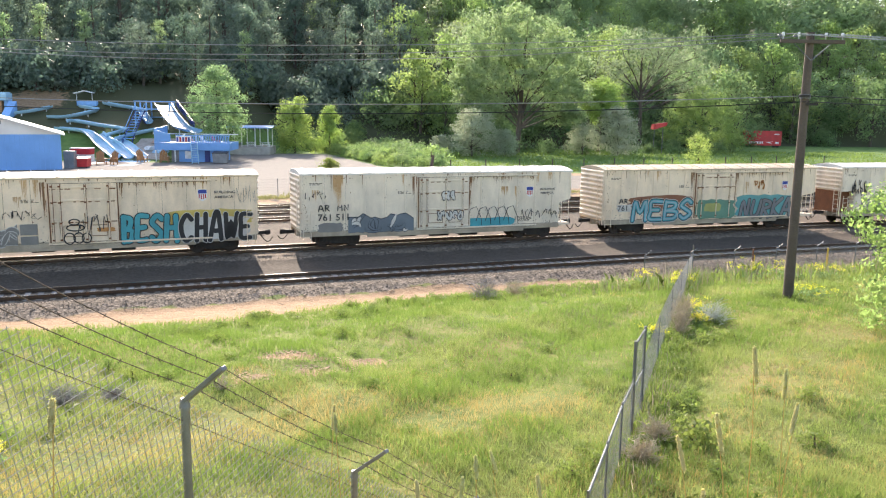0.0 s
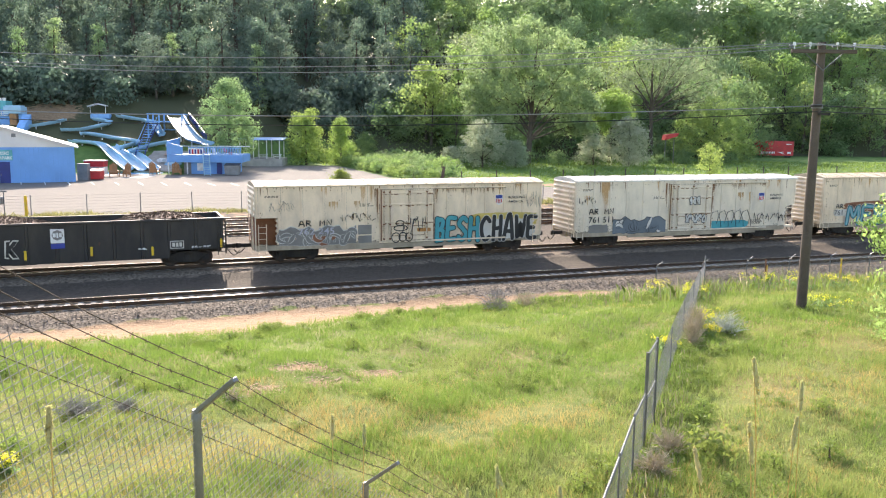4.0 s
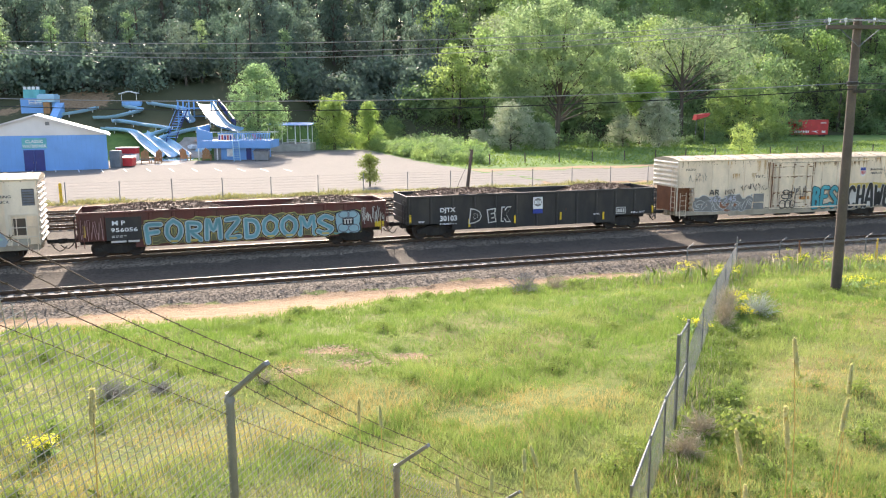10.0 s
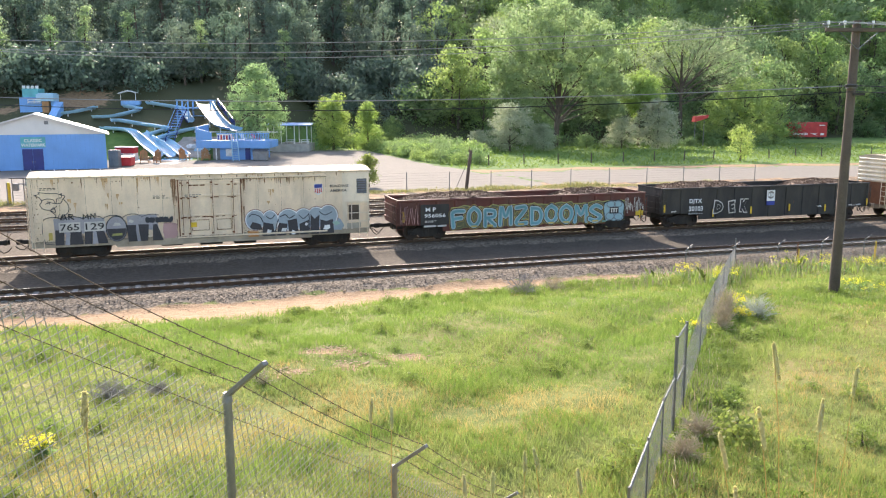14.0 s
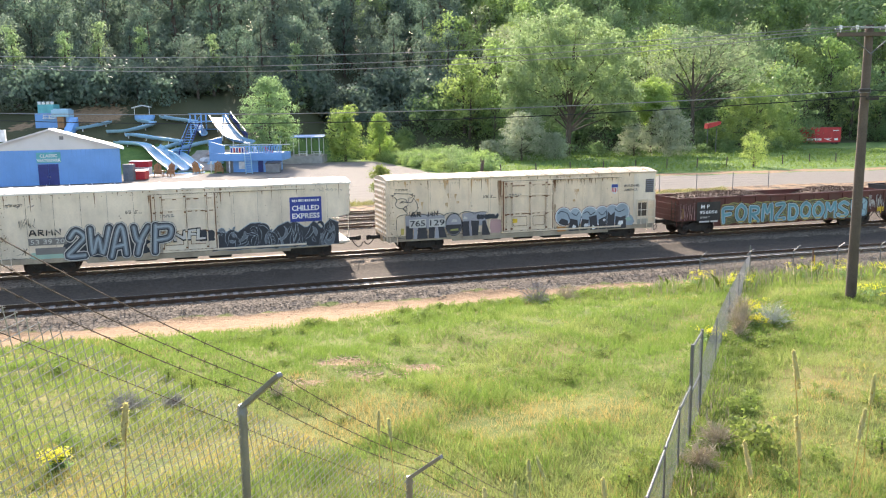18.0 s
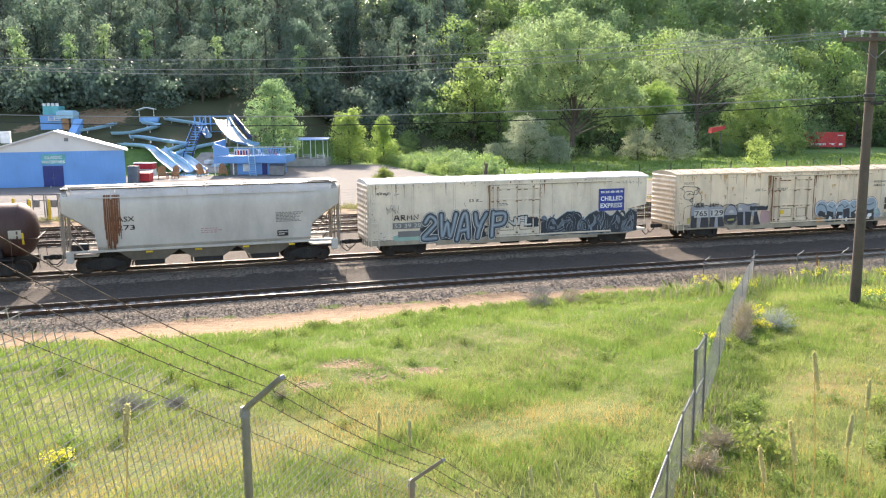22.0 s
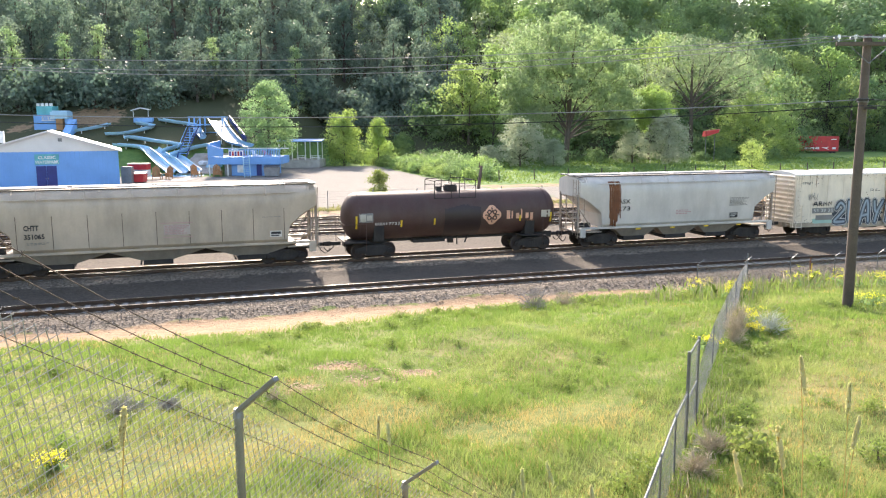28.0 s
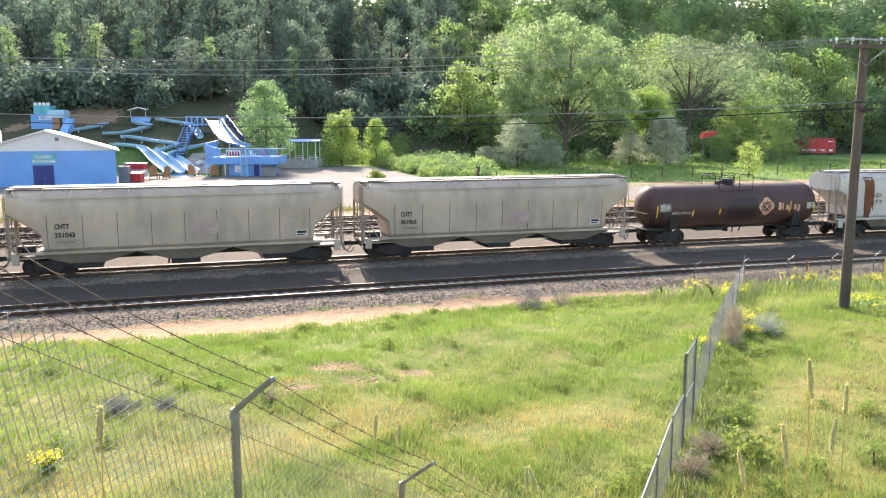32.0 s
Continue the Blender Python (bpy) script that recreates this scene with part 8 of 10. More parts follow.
castle()
def deck_house():
    x0, x1, y0, y1, g, top = -36.4, -25.1, 127.4, 134.5, -0.5, 2.5
    h = thing("deck_house", pose(0, 0, 0), "bright blue flat-roofed block with a railed sun deck and steps", "building")
    part("body", Shape().box(-33.9, x1 - 1.4, y0 + 0.9, y1, g, 1.35, 0.03), M_BLUEWALL, h)
    part("deck", Shape().box(x0, x1, y0, y1, 1.35, top, 0.02), M_BLUEWALL, h, "blue overhanging deck edge")
    part("parapet", Shape().prism([(x0, 2.52), (x0 + 2.4, 2.52), (x0 + 2.4, 3.75), (x0, 4.45)], y0 - 0.02, y0 + 0.15, "y"), M_BLUEWALL, h, "sloping blue parapet")
    part("side_parapet", Shape().prism([(y0 + 0.16, 2.52), (y1, 2.52), (y1, 4.9), (y0 + 0.16, 4.6)], x0, x0 + 0.15), M_BLUEWALL, h, "blue parapet at the slide landing")
    part("handrail", Shape().box(x0 + 3.2, x1, y0, y0 + 0.1, top + 1.05, top + 1.17), M_BLUEDECK, h)
    bal = Shape().box(-0.06, 0.06, 0.02, 0.08, 0, 1.04).mesh("baluster", M_BLUEDECK)
    for i in range(32):
        part("baluster", bal, None, h, m=pose(x0 + 3.35 + i * (x1 - x0 - 3.5) / 31, y0, top + 0.01))
    part("rear_rail", Shape().box(x0 + 0.2, x1, y1 - 0.1, y1, top + 1.05, top + 1.17), M_PAINTW, h)
    ban = part("banner", Shape().box(x0 + 3.25, x0 + 5.5, y0 - 0.05, y0 - 0.01, top + 0.05, top + 1.0), M_PAINTW, h, "red, white and blue banner hung on the rail")
    for i in range(5):
        part("banner_bar", Shape().box(x0 + 3.35 + i * 0.43, x0 + 3.62 + i * 0.43, y0 - 0.065, y0 - 0.055, top + 0.15, top + 0.85), M_RED if i % 2 else MATS["sign_blue"], ban)
    sa, sb = -30.95, -30.25
    st = part("staircase", Shape().pipe([(sa + 0.7, y0 - 2.4, g), (sa, y0 - 0.1, top)], 0.07, 4).pipe([(sa + 1.65, y0 - 2.4, g), (sa + 0.95, y0 - 0.1, top)], 0.07, 4), M_SLIDE, h, "steep pale blue steps")
    for i in range(9):
        k = (i + 0.5) / 9
        part("step", Shape().box(sa + 0.72 - 0.7 * k, sa + 1.63 - 0.7 * k, y0 - 2.45 + 2.3 * k, y0 - 2.2 + 2.3 * k, g + (top - g) * k, g + (top - g) * k + 0.06), M_SLIDE, st)
    # flat dark panel paints the unlit inside of the doorway
    part("doorway", Shape().box(-29.1, -28.3, y0 + 0.86, y0 + 0.897, g, 1.3), M_BLUEDARK, h, "doorway with its unlit inside painted as a dark panel")
    part("sign_panel", Shape().box(-32.1, -31.2, y0 + 0.84, y0 + 0.89, 0.05, 1.2), M_PAINTW, h, "white notice panel")
    # grey patch on the wall paints the shade under the overhanging deck
    part("lattice", Shape().box(-34.1, -33.0, y0 + 0.83, y0 + 0.89, g, 1.3), M_GREY, h, "grey panel painting the shade under the deck")
    for x in (x0 + 0.15, -33.4):
        part("post", Shape().box(x - 0.08, x + 0.08, y0 + 0.05, y0 + 0.21, g - 0.1, 1.35), M_PAINTW, h)
    for i in range(5):
        solid("deck_chair", Shape().box(-0.3, 0.3, -0.5, 0.5, 0.28, 0.36, 0.02).prism([(0.5, 0.36), (0.44, 0.42), (0.9, 1.0), (0.96, 0.96)], -0.3, 0.3).box(-0.28, -0.22, -0.45, -0.4, 0, 0.28).box(0.22, 0.28, -0.45, -0.4, 0, 0.28).box(-0.28, -0.22, 0.4, 0.45, 0, 0.28).box(0.22, 0.28, 0.4, 0.45, 0, 0.28), M_PAINTW if i % 2 else M_RED, "sun lounger standing on the blue deck", "lounger", "deck loungers", m=pose(x0 + 1.2 + i * 1.9, y0 + 2.4, top, 0, 0, 15 * i))
    return h


deck_house()


def shade_shelter():
    h = thing("shade_shelter", pose(0, 0, 0), "open shelter with white posts and a thin blue roof", "shelter")
    z = 0.65
    part("slab", Shape().box(-30.5, -22.5, 150.5, 158, -0.8, z + 0.25), mat("pale_concrete", (0.50, 0.47, 0.42), 0.9, grain=0.2, scale=3), h, "pale concrete slab")
    for x in (-30.0, -27.6, -25.2, -22.9):
        for y in (151, 156.5):
            part("post", Shape().tube((x, y, z + 0.2), (x, y, 4.35), 0.09, 8), M_PAINTW, h)
    part("roof", Shape().prism([(150.2, 4.25), (157.2, 4.5), (157.2, 4.65), (150.2, 4.4)], -30.6, -22.2), M_BLUEDECK, h)
    for i in range(3):
        solid("picnic_table", Shape().box(-0.9, 0.9, -0.4, 0.4, 0.70, 0.76, 0.01).box(-0.9, 0.9, -0.85, -0.6, 0.42, 0.47, 0.01).box(-0.9, 0.9, 0.6, 0.85, 0.42, 0.47, 0.01).prism([(-0.8, 0), (-0.7, 0), (-0.15, 0.7), (-0.25, 0.7)], -0.65, -0.57).prism([(0.7, 0), (0.8, 0), (0.25, 0.7), (0.15, 0.7)], -0.65, -0.57).prism([(-0.8, 0), (-0.7, 0), (-0.15, 0.7), (-0.25, 0.7)], 0.57, 0.65).prism([(0.7, 0), (0.8, 0), (0.25, 0.7), (0.15, 0.7)], 0.57, 0.65).box(-0.65, 0.65, -0.8, 0.8, 0.36, 0.42), M_PAINTW if i else M_GREY, "picnic table under the shelter", "table", "picnic tables", m=pose(-28.8 + i * 2.6, 152.6, z + 0.25, 0, 0, 8 * i))
    return h


shade_shelter()


def adirondack():
    t = thing("wooden_chair", pose(0, 0, 0), "tan wooden slatted armchair by the pool", "chair", "poolside chairs")
    part("seat", Shape().prism([(-0.45, 0.42), (0.35, 0.26), (0.35, 0.30), (-0.45, 0.46)], -0.4, 0.4), M_TAN, t)
    for i in range(5):
        part("back_slat", Shape().prism([(0.28, 0.28), (0.34, 0.28), (0.66, 1.55 - 0.12 * abs(i - 2)), (0.6, 1.55 - 0.12 * abs(i - 2))], -0.4 + i * 0.165, -0.26 + i * 0.165), M_TAN, t)
    for sg in (-1, 1):
        part("armrest", Shape().box(sg * 0.47 - 0.08, sg * 0.47 + 0.08, -0.5, 0.45, 0.66, 0.70, 0.01), M_TAN, t)
        part("leg", Shape().box(sg * 0.43 - 0.04, sg * 0.43 + 0.04, -0.45, -0.37, 0, 0.66), M_TAN, t)
        part("rear_leg", Shape().box(sg * 0.43 - 0.04, sg * 0.43 + 0.04, 0.3, 0.38, 0, 0.66), M_TAN, t)
    return t


_chair = adirondack()
_chair.matrix_world = pose(-42.0, 120.2, -0.46, 0, 0, 20) @ Matrix.Scale(1.3, 4)
for _x, _y, _r in ((-40.4, 120.3, -15), (-38.0, 126.3, 170), (-34.6, 126.0, 185)):
    copy_thing(_chair, pose(_x, _y, -0.46, 0, 0, _r) @ Matrix.Scale(1.0, 4))


def red_bin(x, y, w, high, lid, label):
    t = thing("dumpster", pose(x, y, -0.47), label, "dumpster", "bins by the hall")
    part("bin", Shape().prism([(-w / 2 + 0.12, 0.12), (w / 2 - 0.12, 0.12), (w / 2, high), (-w / 2, high)], -0.8, 0.8, "y"), lid[0], t)
    part("lid", Shape().prism([(-0.85, high), (0.85, high + 0.22), (0.85, high + 0.28), (-0.85, high + 0.06)], -w / 2 - 0.03, w / 2 + 0.03), lid[1], t)
    for sx in (-w / 2 + 0.2, w / 2 - 0.2):
        part("caster", Shape().tube((sx, -0.6, 0.06), (sx, -0.5, 0.06), 0.06, 8).tube((sx, 0.5, 0.06), (sx, 0.6, 0.06), 0.06, 8), M_UNDER, t)
    return t


red_bin(-42.4, 114.6, 1.7, 1.2, (M_RED, M_RED), "red steel dumpster beside the blue hall")
red_bin(-26.2, 125.8, 2.2, 1.5, (M_GREY, M_PAINTK), "grey dumpster beside the deck house")


def snack_trailer():
    t = thing("snack_trailer", pose(-44.2, 119.5, -0.47) @ Matrix.Scale(0.8, 4), "red and white snack trailer behind the hall", "trailer")
    part("body", Shape().box(-1.7, 1.7, -1, 1, 0.5, 1.9, 0.06), M_PAINTW, t)
    part("upper_body", Shape().box(-1.75, 1.75, -1.03, 1.03, 1.9, 2.9, 0.06), M_RED, t)
    part("roof", Shape().box(-1.8, 1.8, -1.1, 1.1, 2.9, 3.05, 0.03), M_PAINTW, t)
    part("hatch", Shape().box(-1.2, 1.0, -1.06, -1.005, 1.0, 1.8, 0.01), M_GREY, t)
    for x in (-0.6, 0.6):
        part("wheel", Shape().tube((x, -0.95, 0.3), (x, -0.75, 0.3), 0.3, 14), M_UNDER, t, smooth=40)
        part("wheel", Shape().tube((x, 0.75, 0.3), (x, 0.95, 0.3), 0.3, 14), M_UNDER, t, smooth=40)
    return t


snack_trailer()
solid("storage_cabinet", Shape().box(-0.7, 0.7, -0.5, 0.5, 0, 2.3, 0.03).box(-0.02, 0.02, -0.515, -0.5, 0.1, 2.2), M_GREY, "dark grey storage cabinet beside the blue hall", "cabinet", m=pose(-43.6, 113.4, -0.47))


def pool():
    t = thing("splash_pool", pose(0, 0, -0.5), "shallow blue-rimmed splash pool at the foot of the slides", "pool")
    part("basin", Shape().box(-47, -37.5, 126.8, 132.2, -0.1, 0.12, 0.03), M_BLUEDECK, t)
    part("water", Shape().box(-46.7, -37.8, 127.1, 131.9, 0.12, 0.14), M_WATER, t)
    part("apron", Shape().box(-49.5, -37, 117.5, 126.7, -0.1, 0.055), mat("pale_concrete", (0.50, 0.47, 0.42), 0.9), t, "pale concrete apron")
    return t


pool()
mat("foam_pink", (0.62, 0.42, 0.34), 0.8, grain=0.2, scale=2)
for _i, (_x, _y, _m, _w) in enumerate(((-38.6, 138.5, MATS["foam_pink"], 2.6), (-36.2, 137.2, M_PAINTW, 2.2), (-39.6, 136.2, M_PAINTW, 1.6), (-37.6, 135.0, M_SLIDE, 2.0))):
    solid("folded_cover", Shape().prism([(-_w / 2, 0), (_w / 2, 0), (_w * 0.42, 0.35), (_w * 0.1, 0.62), (-_w * 0.3, 0.45)], -1.0, 1.0, "y"), _m, "folded pool cover lying on the slope by the slides", "cover", "folded covers", m=pose(_x, _y, ground_at(_x, _y) - 0.05, 0, 0, 20 * _i))

def concrete_apron():
    """Pale paved slope between the slides and the deck house, lying on the ground."""
    sh, nx, ny = Shape(), 10, 9
    pts = [(-42.5 + 6.2 * i / nx + 0.5 * math.sin(j * 0.9), 130.6 + 9.0 * j / ny) for i in range(nx + 1) for j in range(ny + 1)]
    low = [(x, y, ground_at(x, y) - 0.15) for x, y in pts]
    top = [(x, y, ground_at(x, y) + 0.10) for x, y in pts]
    k = ny + 1
    sh.add(top, [(i * k + j, (i + 1) * k + j, (i + 1) * k + j + 1, i * k + j + 1) for i in range(nx) for j in range(ny)])
    rim = [i * k for i in range(nx + 1)] + [nx * k + j for j in range(1, k)] + [i * k + ny for i in range(nx - 1, -1, -1)] + [j for j in range(ny - 1, 0, -1)]
    n = len(rim)
    sh.add([top[i] for i in rim] + [low[i] for i in rim], [(i, (i + 1) % n, n + (i + 1) % n, n + i) for i in range(n)])
    solid("concrete_slope", sh, mat("cream_concrete", (0.55, 0.47, 0.39), 0.9, grain=0.3, scale=2), "pale paved slope beside the water slides", "paving")


concrete_apron()
# parking lot: bay lines, bollards with the gas meter set, far fence
_line = Shape().box(-0.06, 0.06, -2.4, 2.4, 0, 0.008).mesh("bay_line", M_PAINTW)
for _i in range(12):
    tagged(part("bay_line", _line, None, ground, m=pose(-52 + _i * 3.0, 106.8, ground_at(-52 + _i * 3.0, 106.8) + 0.07, 0, 0, 25)))


def bollard(x, y, h=1.45):
    t = thing("bollard", pose(x, y, ground_at(x, y)), "yellow painted steel bollard guarding the gas meter", "bollard", "yellow bollards")
    part("post", Shape().tube((0, 0, -0.2), (0, 0, h), 0.13, 14), M_YELLOW, t, smooth=40)
    part("cap", Shape().tube((0, 0, h), (0, 0, h + 0.06), 0.13, 14, 0.06), M_YELLOW, t, smooth=40)


for _x, _y in ((-32.4, 71.2), (-34.6, 70.4), (-36.3, 70.4), (-38.0, 71.0)):
    bollard(_x, _y, 1.75)


def meter_set():
    x, y = -35.4, 71.4
    t = thing("gas_meter_set", pose(x, y, ground_at(x, y)), "grey gas meters on a galvanised pipe frame", "gas meter")
    for dx in (-1.1, -0.1, 0.1, 1.1):
        part("standpipe", Shape().tube((dx, 0, 0), (dx, 0, 2.15), 0.05, 8), M_GALV, t, smooth=40)
    part("header_pipe", Shape().tube((-1.35, 0, 2.1), (1.35, 0, 2.1), 0.07, 8), M_GALV, t, smooth=40)
    part("lower_pipe", Shape().tube((-1.1, 0, 1.6), (1.1, 0, 1.6), 0.05, 8), M_GALV, t, smooth=40)
    for dx in (-0.75, 0.35, 0.85):
        part("meter", Shape().box(dx - 0.22, dx + 0.22, -0.25, 0.12, 1.0, 1.65, 0.05), M_GREY, t)
    part("regulator", Shape().tube((0.35, -0.1, 0.3), (0.35, -0.1, 0.9), 0.16, 12), M_PAINTK, t, smooth=40)


meter_set()


def far_fence():
    f = thing("chain_link_fence", pose(0, 0, 0), "thin chain-link fence along the parking lot", "fence")
    for i in range(26):
        u, side = -62 + i * 4.3, -30.5
        x, y, _ = along(u, side)
        x, y = float(x), float(y)
        g = ground_at(x, y)
        part("post", Shape().tube((x, y, g - 0.2), (x, y, g + 1.85), 0.045, 6), M_GREY, f)
        if i:
            w = Shape()
            a, b = Vector(last), Vector((x, y, g))
            for k in range(1, 8):
                w.tube(a + Vector((0, 0, 0.25 * k)), b + Vector((0, 0, 0.25 * k)), 0.006, 3, cap=False)
            part("wire_mesh", w, M_WIRE, f)
        last = (x, y, g)


far_fence()


def leaning_post():
    g = ground_at(3.4, 82.3)
    t = thing("leaning_post", pose(3.4, 82.3, g, 0, 5, 0), "dark broken timber pole leaning beside the dirt road", "post")
    part("shaft", Shape().pipe([(0, 0, -0.4), (0.05, 0, 2.2), (0.12, 0, 4.0)], 0.19, 9, 0.75), M_POLE, t, smooth=40)
    part("splinter", Shape().pipe([(-0.08, 0, 3.8), (-0.1, 0, 4.4)], 0.07, 5, 0.2), M_POLE, t)
    part("guy_wire", Shape().tube((0.0, 0, 3.2), (-1.0, 0.5, 0.1), 0.02, 4), M_DARKCABLE, t)


leaning_post()
_rp = Shape().tube((0, 0, -0.3), (0, 0, 1.5), 0.09, 7).mesh("field_post", M_POLE)
for _i in range(14):
    _x, _y = 8 + _i * 5.2, 116 + _i * 1.9
    _o = tagged(new("field_post", _rp), "grey timber post of an old field fence", "fence post", "field posts")
    _o.matrix_world = pose(_x, _y, ground_at(_x, _y), 0, (_i * 37 % 9) - 4, 0)


def trailer_box():
    t = thing("cargo_trailer", pose(97.0, 213.5, ground_at(97.0, 213.5) - 0.05, 0, 0, -4), "red cargo trailer with white markings at the wood's edge", "trailer")
    part("body", Shape().box(-4.9, 4.9, -1.3, 1.3, 0.5, 4.3, 0.06), M_RED, t)
    mk = Shape()
    for i in range(9):
        mk.box(-3.6 + i * 0.42, -3.3 + i * 0.42, -1.315, -1.302, 1.0, 1.55)
    part("lettering_bars", mk, M_PAINTW, t, "row of white lettering bars")
    part("bird_mark", Shape().prism([(0.6, 1.5), (1.6, 1.15), (2.6, 0.85), (1.9, 1.3), (2.7, 1.6), (1.6, 1.45)], -1.315, -1.302, "y"), M_PAINTW, t)
    part("corner_bar", Shape().box(2.9, 4.3, -1.315, -1.302, 3.4, 3.6).box(3.3, 4.2, -1.315, -1.302, 1.0, 1.5), M_PAINTW, t)
    for x in (-3.4, 3.0, 3.9):
        part("wheel", Shape().tube((x, -1.25, 0.45), (x, -0.95, 0.45), 0.45, 14), M_UNDER, t, smooth=40)


trailer_box()


def red_awning():
    t = thing("red_awning", pose(56.4, 174, ground_at(56.4, 174)) @ Matrix.Diagonal((0.85, 0.85, 0.93, 1)), "tilted red canopy among the trees", "canopy")
    part("canopy", Shape().prism([(-1.6, 5.4), (1.5, 6.3), (1.8, 7.0), (-1.3, 6.6)], -1.5, 1.5, "y"), M_RED, t)
    for x in (-1.1, 1.1):
        part("leg", Shape().tube((x, 0, -0.2), (x, 0, 5.6), 0.1, 6), M_GREY, t)


red_awning()

# ---- trees and shrubs ----
def quads_mesh(name, centre, normal, size, mt, aspect=1.6, seed=1):
    """Many small pointed leaves: one folded diamond for each centre."""
    rng = np.random.default_rng(seed)
    n = len(centre)
    normal = normal / np.maximum(1e-6, np.linalg.norm(normal, axis=1))[:, None]
    a = np.cross(normal, rng.normal(size=(n, 3)))
    a /= np.maximum(1e-6, np.linalg.norm(a, axis=1))[:, None]
    b = np.cross(normal, a)
    s = np.asarray(size)[:, None]
    v = np.stack([centre - a * s * aspect / 2, centre + b * s / 2 + normal * s * 0.12, centre + a * s * aspect / 2, centre - b * s / 2 + normal * s * 0.12], 1).reshape(-1, 3)
    me = bpy.data.meshes.new(name)
    me.vertices.add(4 * n)
    me.vertices.foreach_set("co", v.astype(np.float32).ravel())
    me.loops.add(4 * n)
    me.loops.foreach_set("vertex_index", np.arange(4 * n, dtype=np.int32))
    me.polygons.add(n)
    me.polygons.foreach_set("loop_start", np.arange(n, dtype=np.int32) * 4)
    me.polygons.foreach_set("loop_total", np.full(n, 4, np.int32))
    me.materials.append(mt)
    me.update(calc_edges=True)
    return me


def tree_meshes(seed, tall, wide, trunk_to, lobes, clumps, leaves, leaf, mt, column=1.0, droop=0.0, limbs=7, gap=0.0, base=0.18, at=None, fork=0.0):
    """Trunk with limbs, and a crown of leaf clumps set on uneven lobes (at: lobes named one by one)."""
    rnd, rng = random.Random(seed), np.random.default_rng(seed)
    s = Shape()
    lean = (rnd.uniform(-0.04, 0.04) * tall, rnd.uniform(-0.04, 0.04) * tall)
    r0 = 0.022 * tall + 0.03
    top = Vector((lean[0], lean[1], tall * 0.8))
    s.pipe([(0, 0, -0.5), (lean[0] * 0.3, lean[1] * 0.3, tall * 0.25), (lean[0] * 0.7, lean[1] * 0.7, tall * 0.55), top], r0, 7, 0.25)
    lob = []
    for i in range(lobes):
        k = (i + 0.5) / lobes
        z = trunk_to + (tall * 0.93 - trunk_to) * k
        prof = math.sin(math.pi * (base + (0.9 - base) * k)) ** column
        ang = i * 2.4 + rnd.uniform(-0.5, 0.5)
        rad = wide / 2 * prof * rnd.uniform(0.35, 0.72)
        size = wide / 2 * rnd.uniform(0.34, 0.52) * (0.6 + 0.5 * prof)
        lob.append((Vector((lean[0] * k + rad * math.cos(ang), lean[1] * k + rad * math.sin(ang), z)), size))
    if at:
        lob = [(Vector((a, b, c)), d) for a, b, c, d in at]
        lobes = len(lob)
    for c, size in lob[:: max(1, lobes // limbs)]:
        low = max(tall * 0.15, c.z - tall * 0.22)
        b = Vector((lean[0] * 0.5, lean[1] * 0.5, fork + (low - fork) * rnd.uniform(0.1, 0.55) if fork else low))
        m1 = b.lerp(c, 0.35) + Vector((rnd.gauss(0, 0.02), rnd.gauss(0, 0.02), rnd.uniform(0.02, 0.07))) * tall
        m2 = b.lerp(c, 0.7) + Vector((rnd.gauss(0, 0.025), rnd.gauss(0, 0.025), rnd.uniform(0.0, 0.04))) * tall
        s.pipe([b, m1, m2, c], r0 * (0.26 if fork else 0.36), 5, 0.25)
        for _ in range(2 if fork else 0):
            e = c + Vector((rnd.gauss(0, 1), rnd.gauss(0, 1), rnd.gauss(0.5, 0.8))) * size * 0.6
            s.pipe([m1.lerp(m2, rnd.random()), m2.lerp(e, 0.5), e], r0 * 0.12, 4, 0.3)
    cen, nor, siz = [], [], []
    for _ in range(clumps):
        c, size = rnd.choice(lob)
        d = Vector((rnd.gauss(0, 1), rnd.gauss(0, 1), rnd.gauss(0, 1) * 0.85 + 0.25)).normalized()
        p = np.array(c + d * size * rnd.uniform(0.68, 1.08))
        if rnd.random() < gap:
            continue
        k = int(leaves * rnd.uniform(0.6, 1.4))
        off = rng.normal(size=(k, 3)) * (leaf * 2.3 * rnd.uniform(0.6, 1.3))
        off[:, 2] *= 0.55
        off[:, 2] -= droop * np.abs(off[:, 2])
        cen.append(p + off)
        nor.append(off * 0.6 + np.array(d) * leaf * 1.5 + rng.normal(size=(k, 3)) * leaf * 0.8)
        siz.append(rng.uniform(0.6, 1.25, k) * leaf)
    crown = quads_mesh("crown", np.concatenate(cen), np.concatenate(nor), np.concatenate(siz), mt, seed=seed)
    return s.mesh("trunk", M_BARK, 50), crown


def tree(name, meshes, m, label, category="tree", group=""):
    t = thing(name, m, label, category, group)
    part("trunk", meshes[0], None, t)
    part("crown", meshes[1], None, t, "leafy crown with gaps")
    return t


def stand(x, y, scale=1.0, turn=0.0, dz=0.0, high=1.0):
    return pose(x, y, ground_at(x, y) + dz, 0, 0, turn) @ Matrix.Diagonal((scale, scale, scale * high, 1))


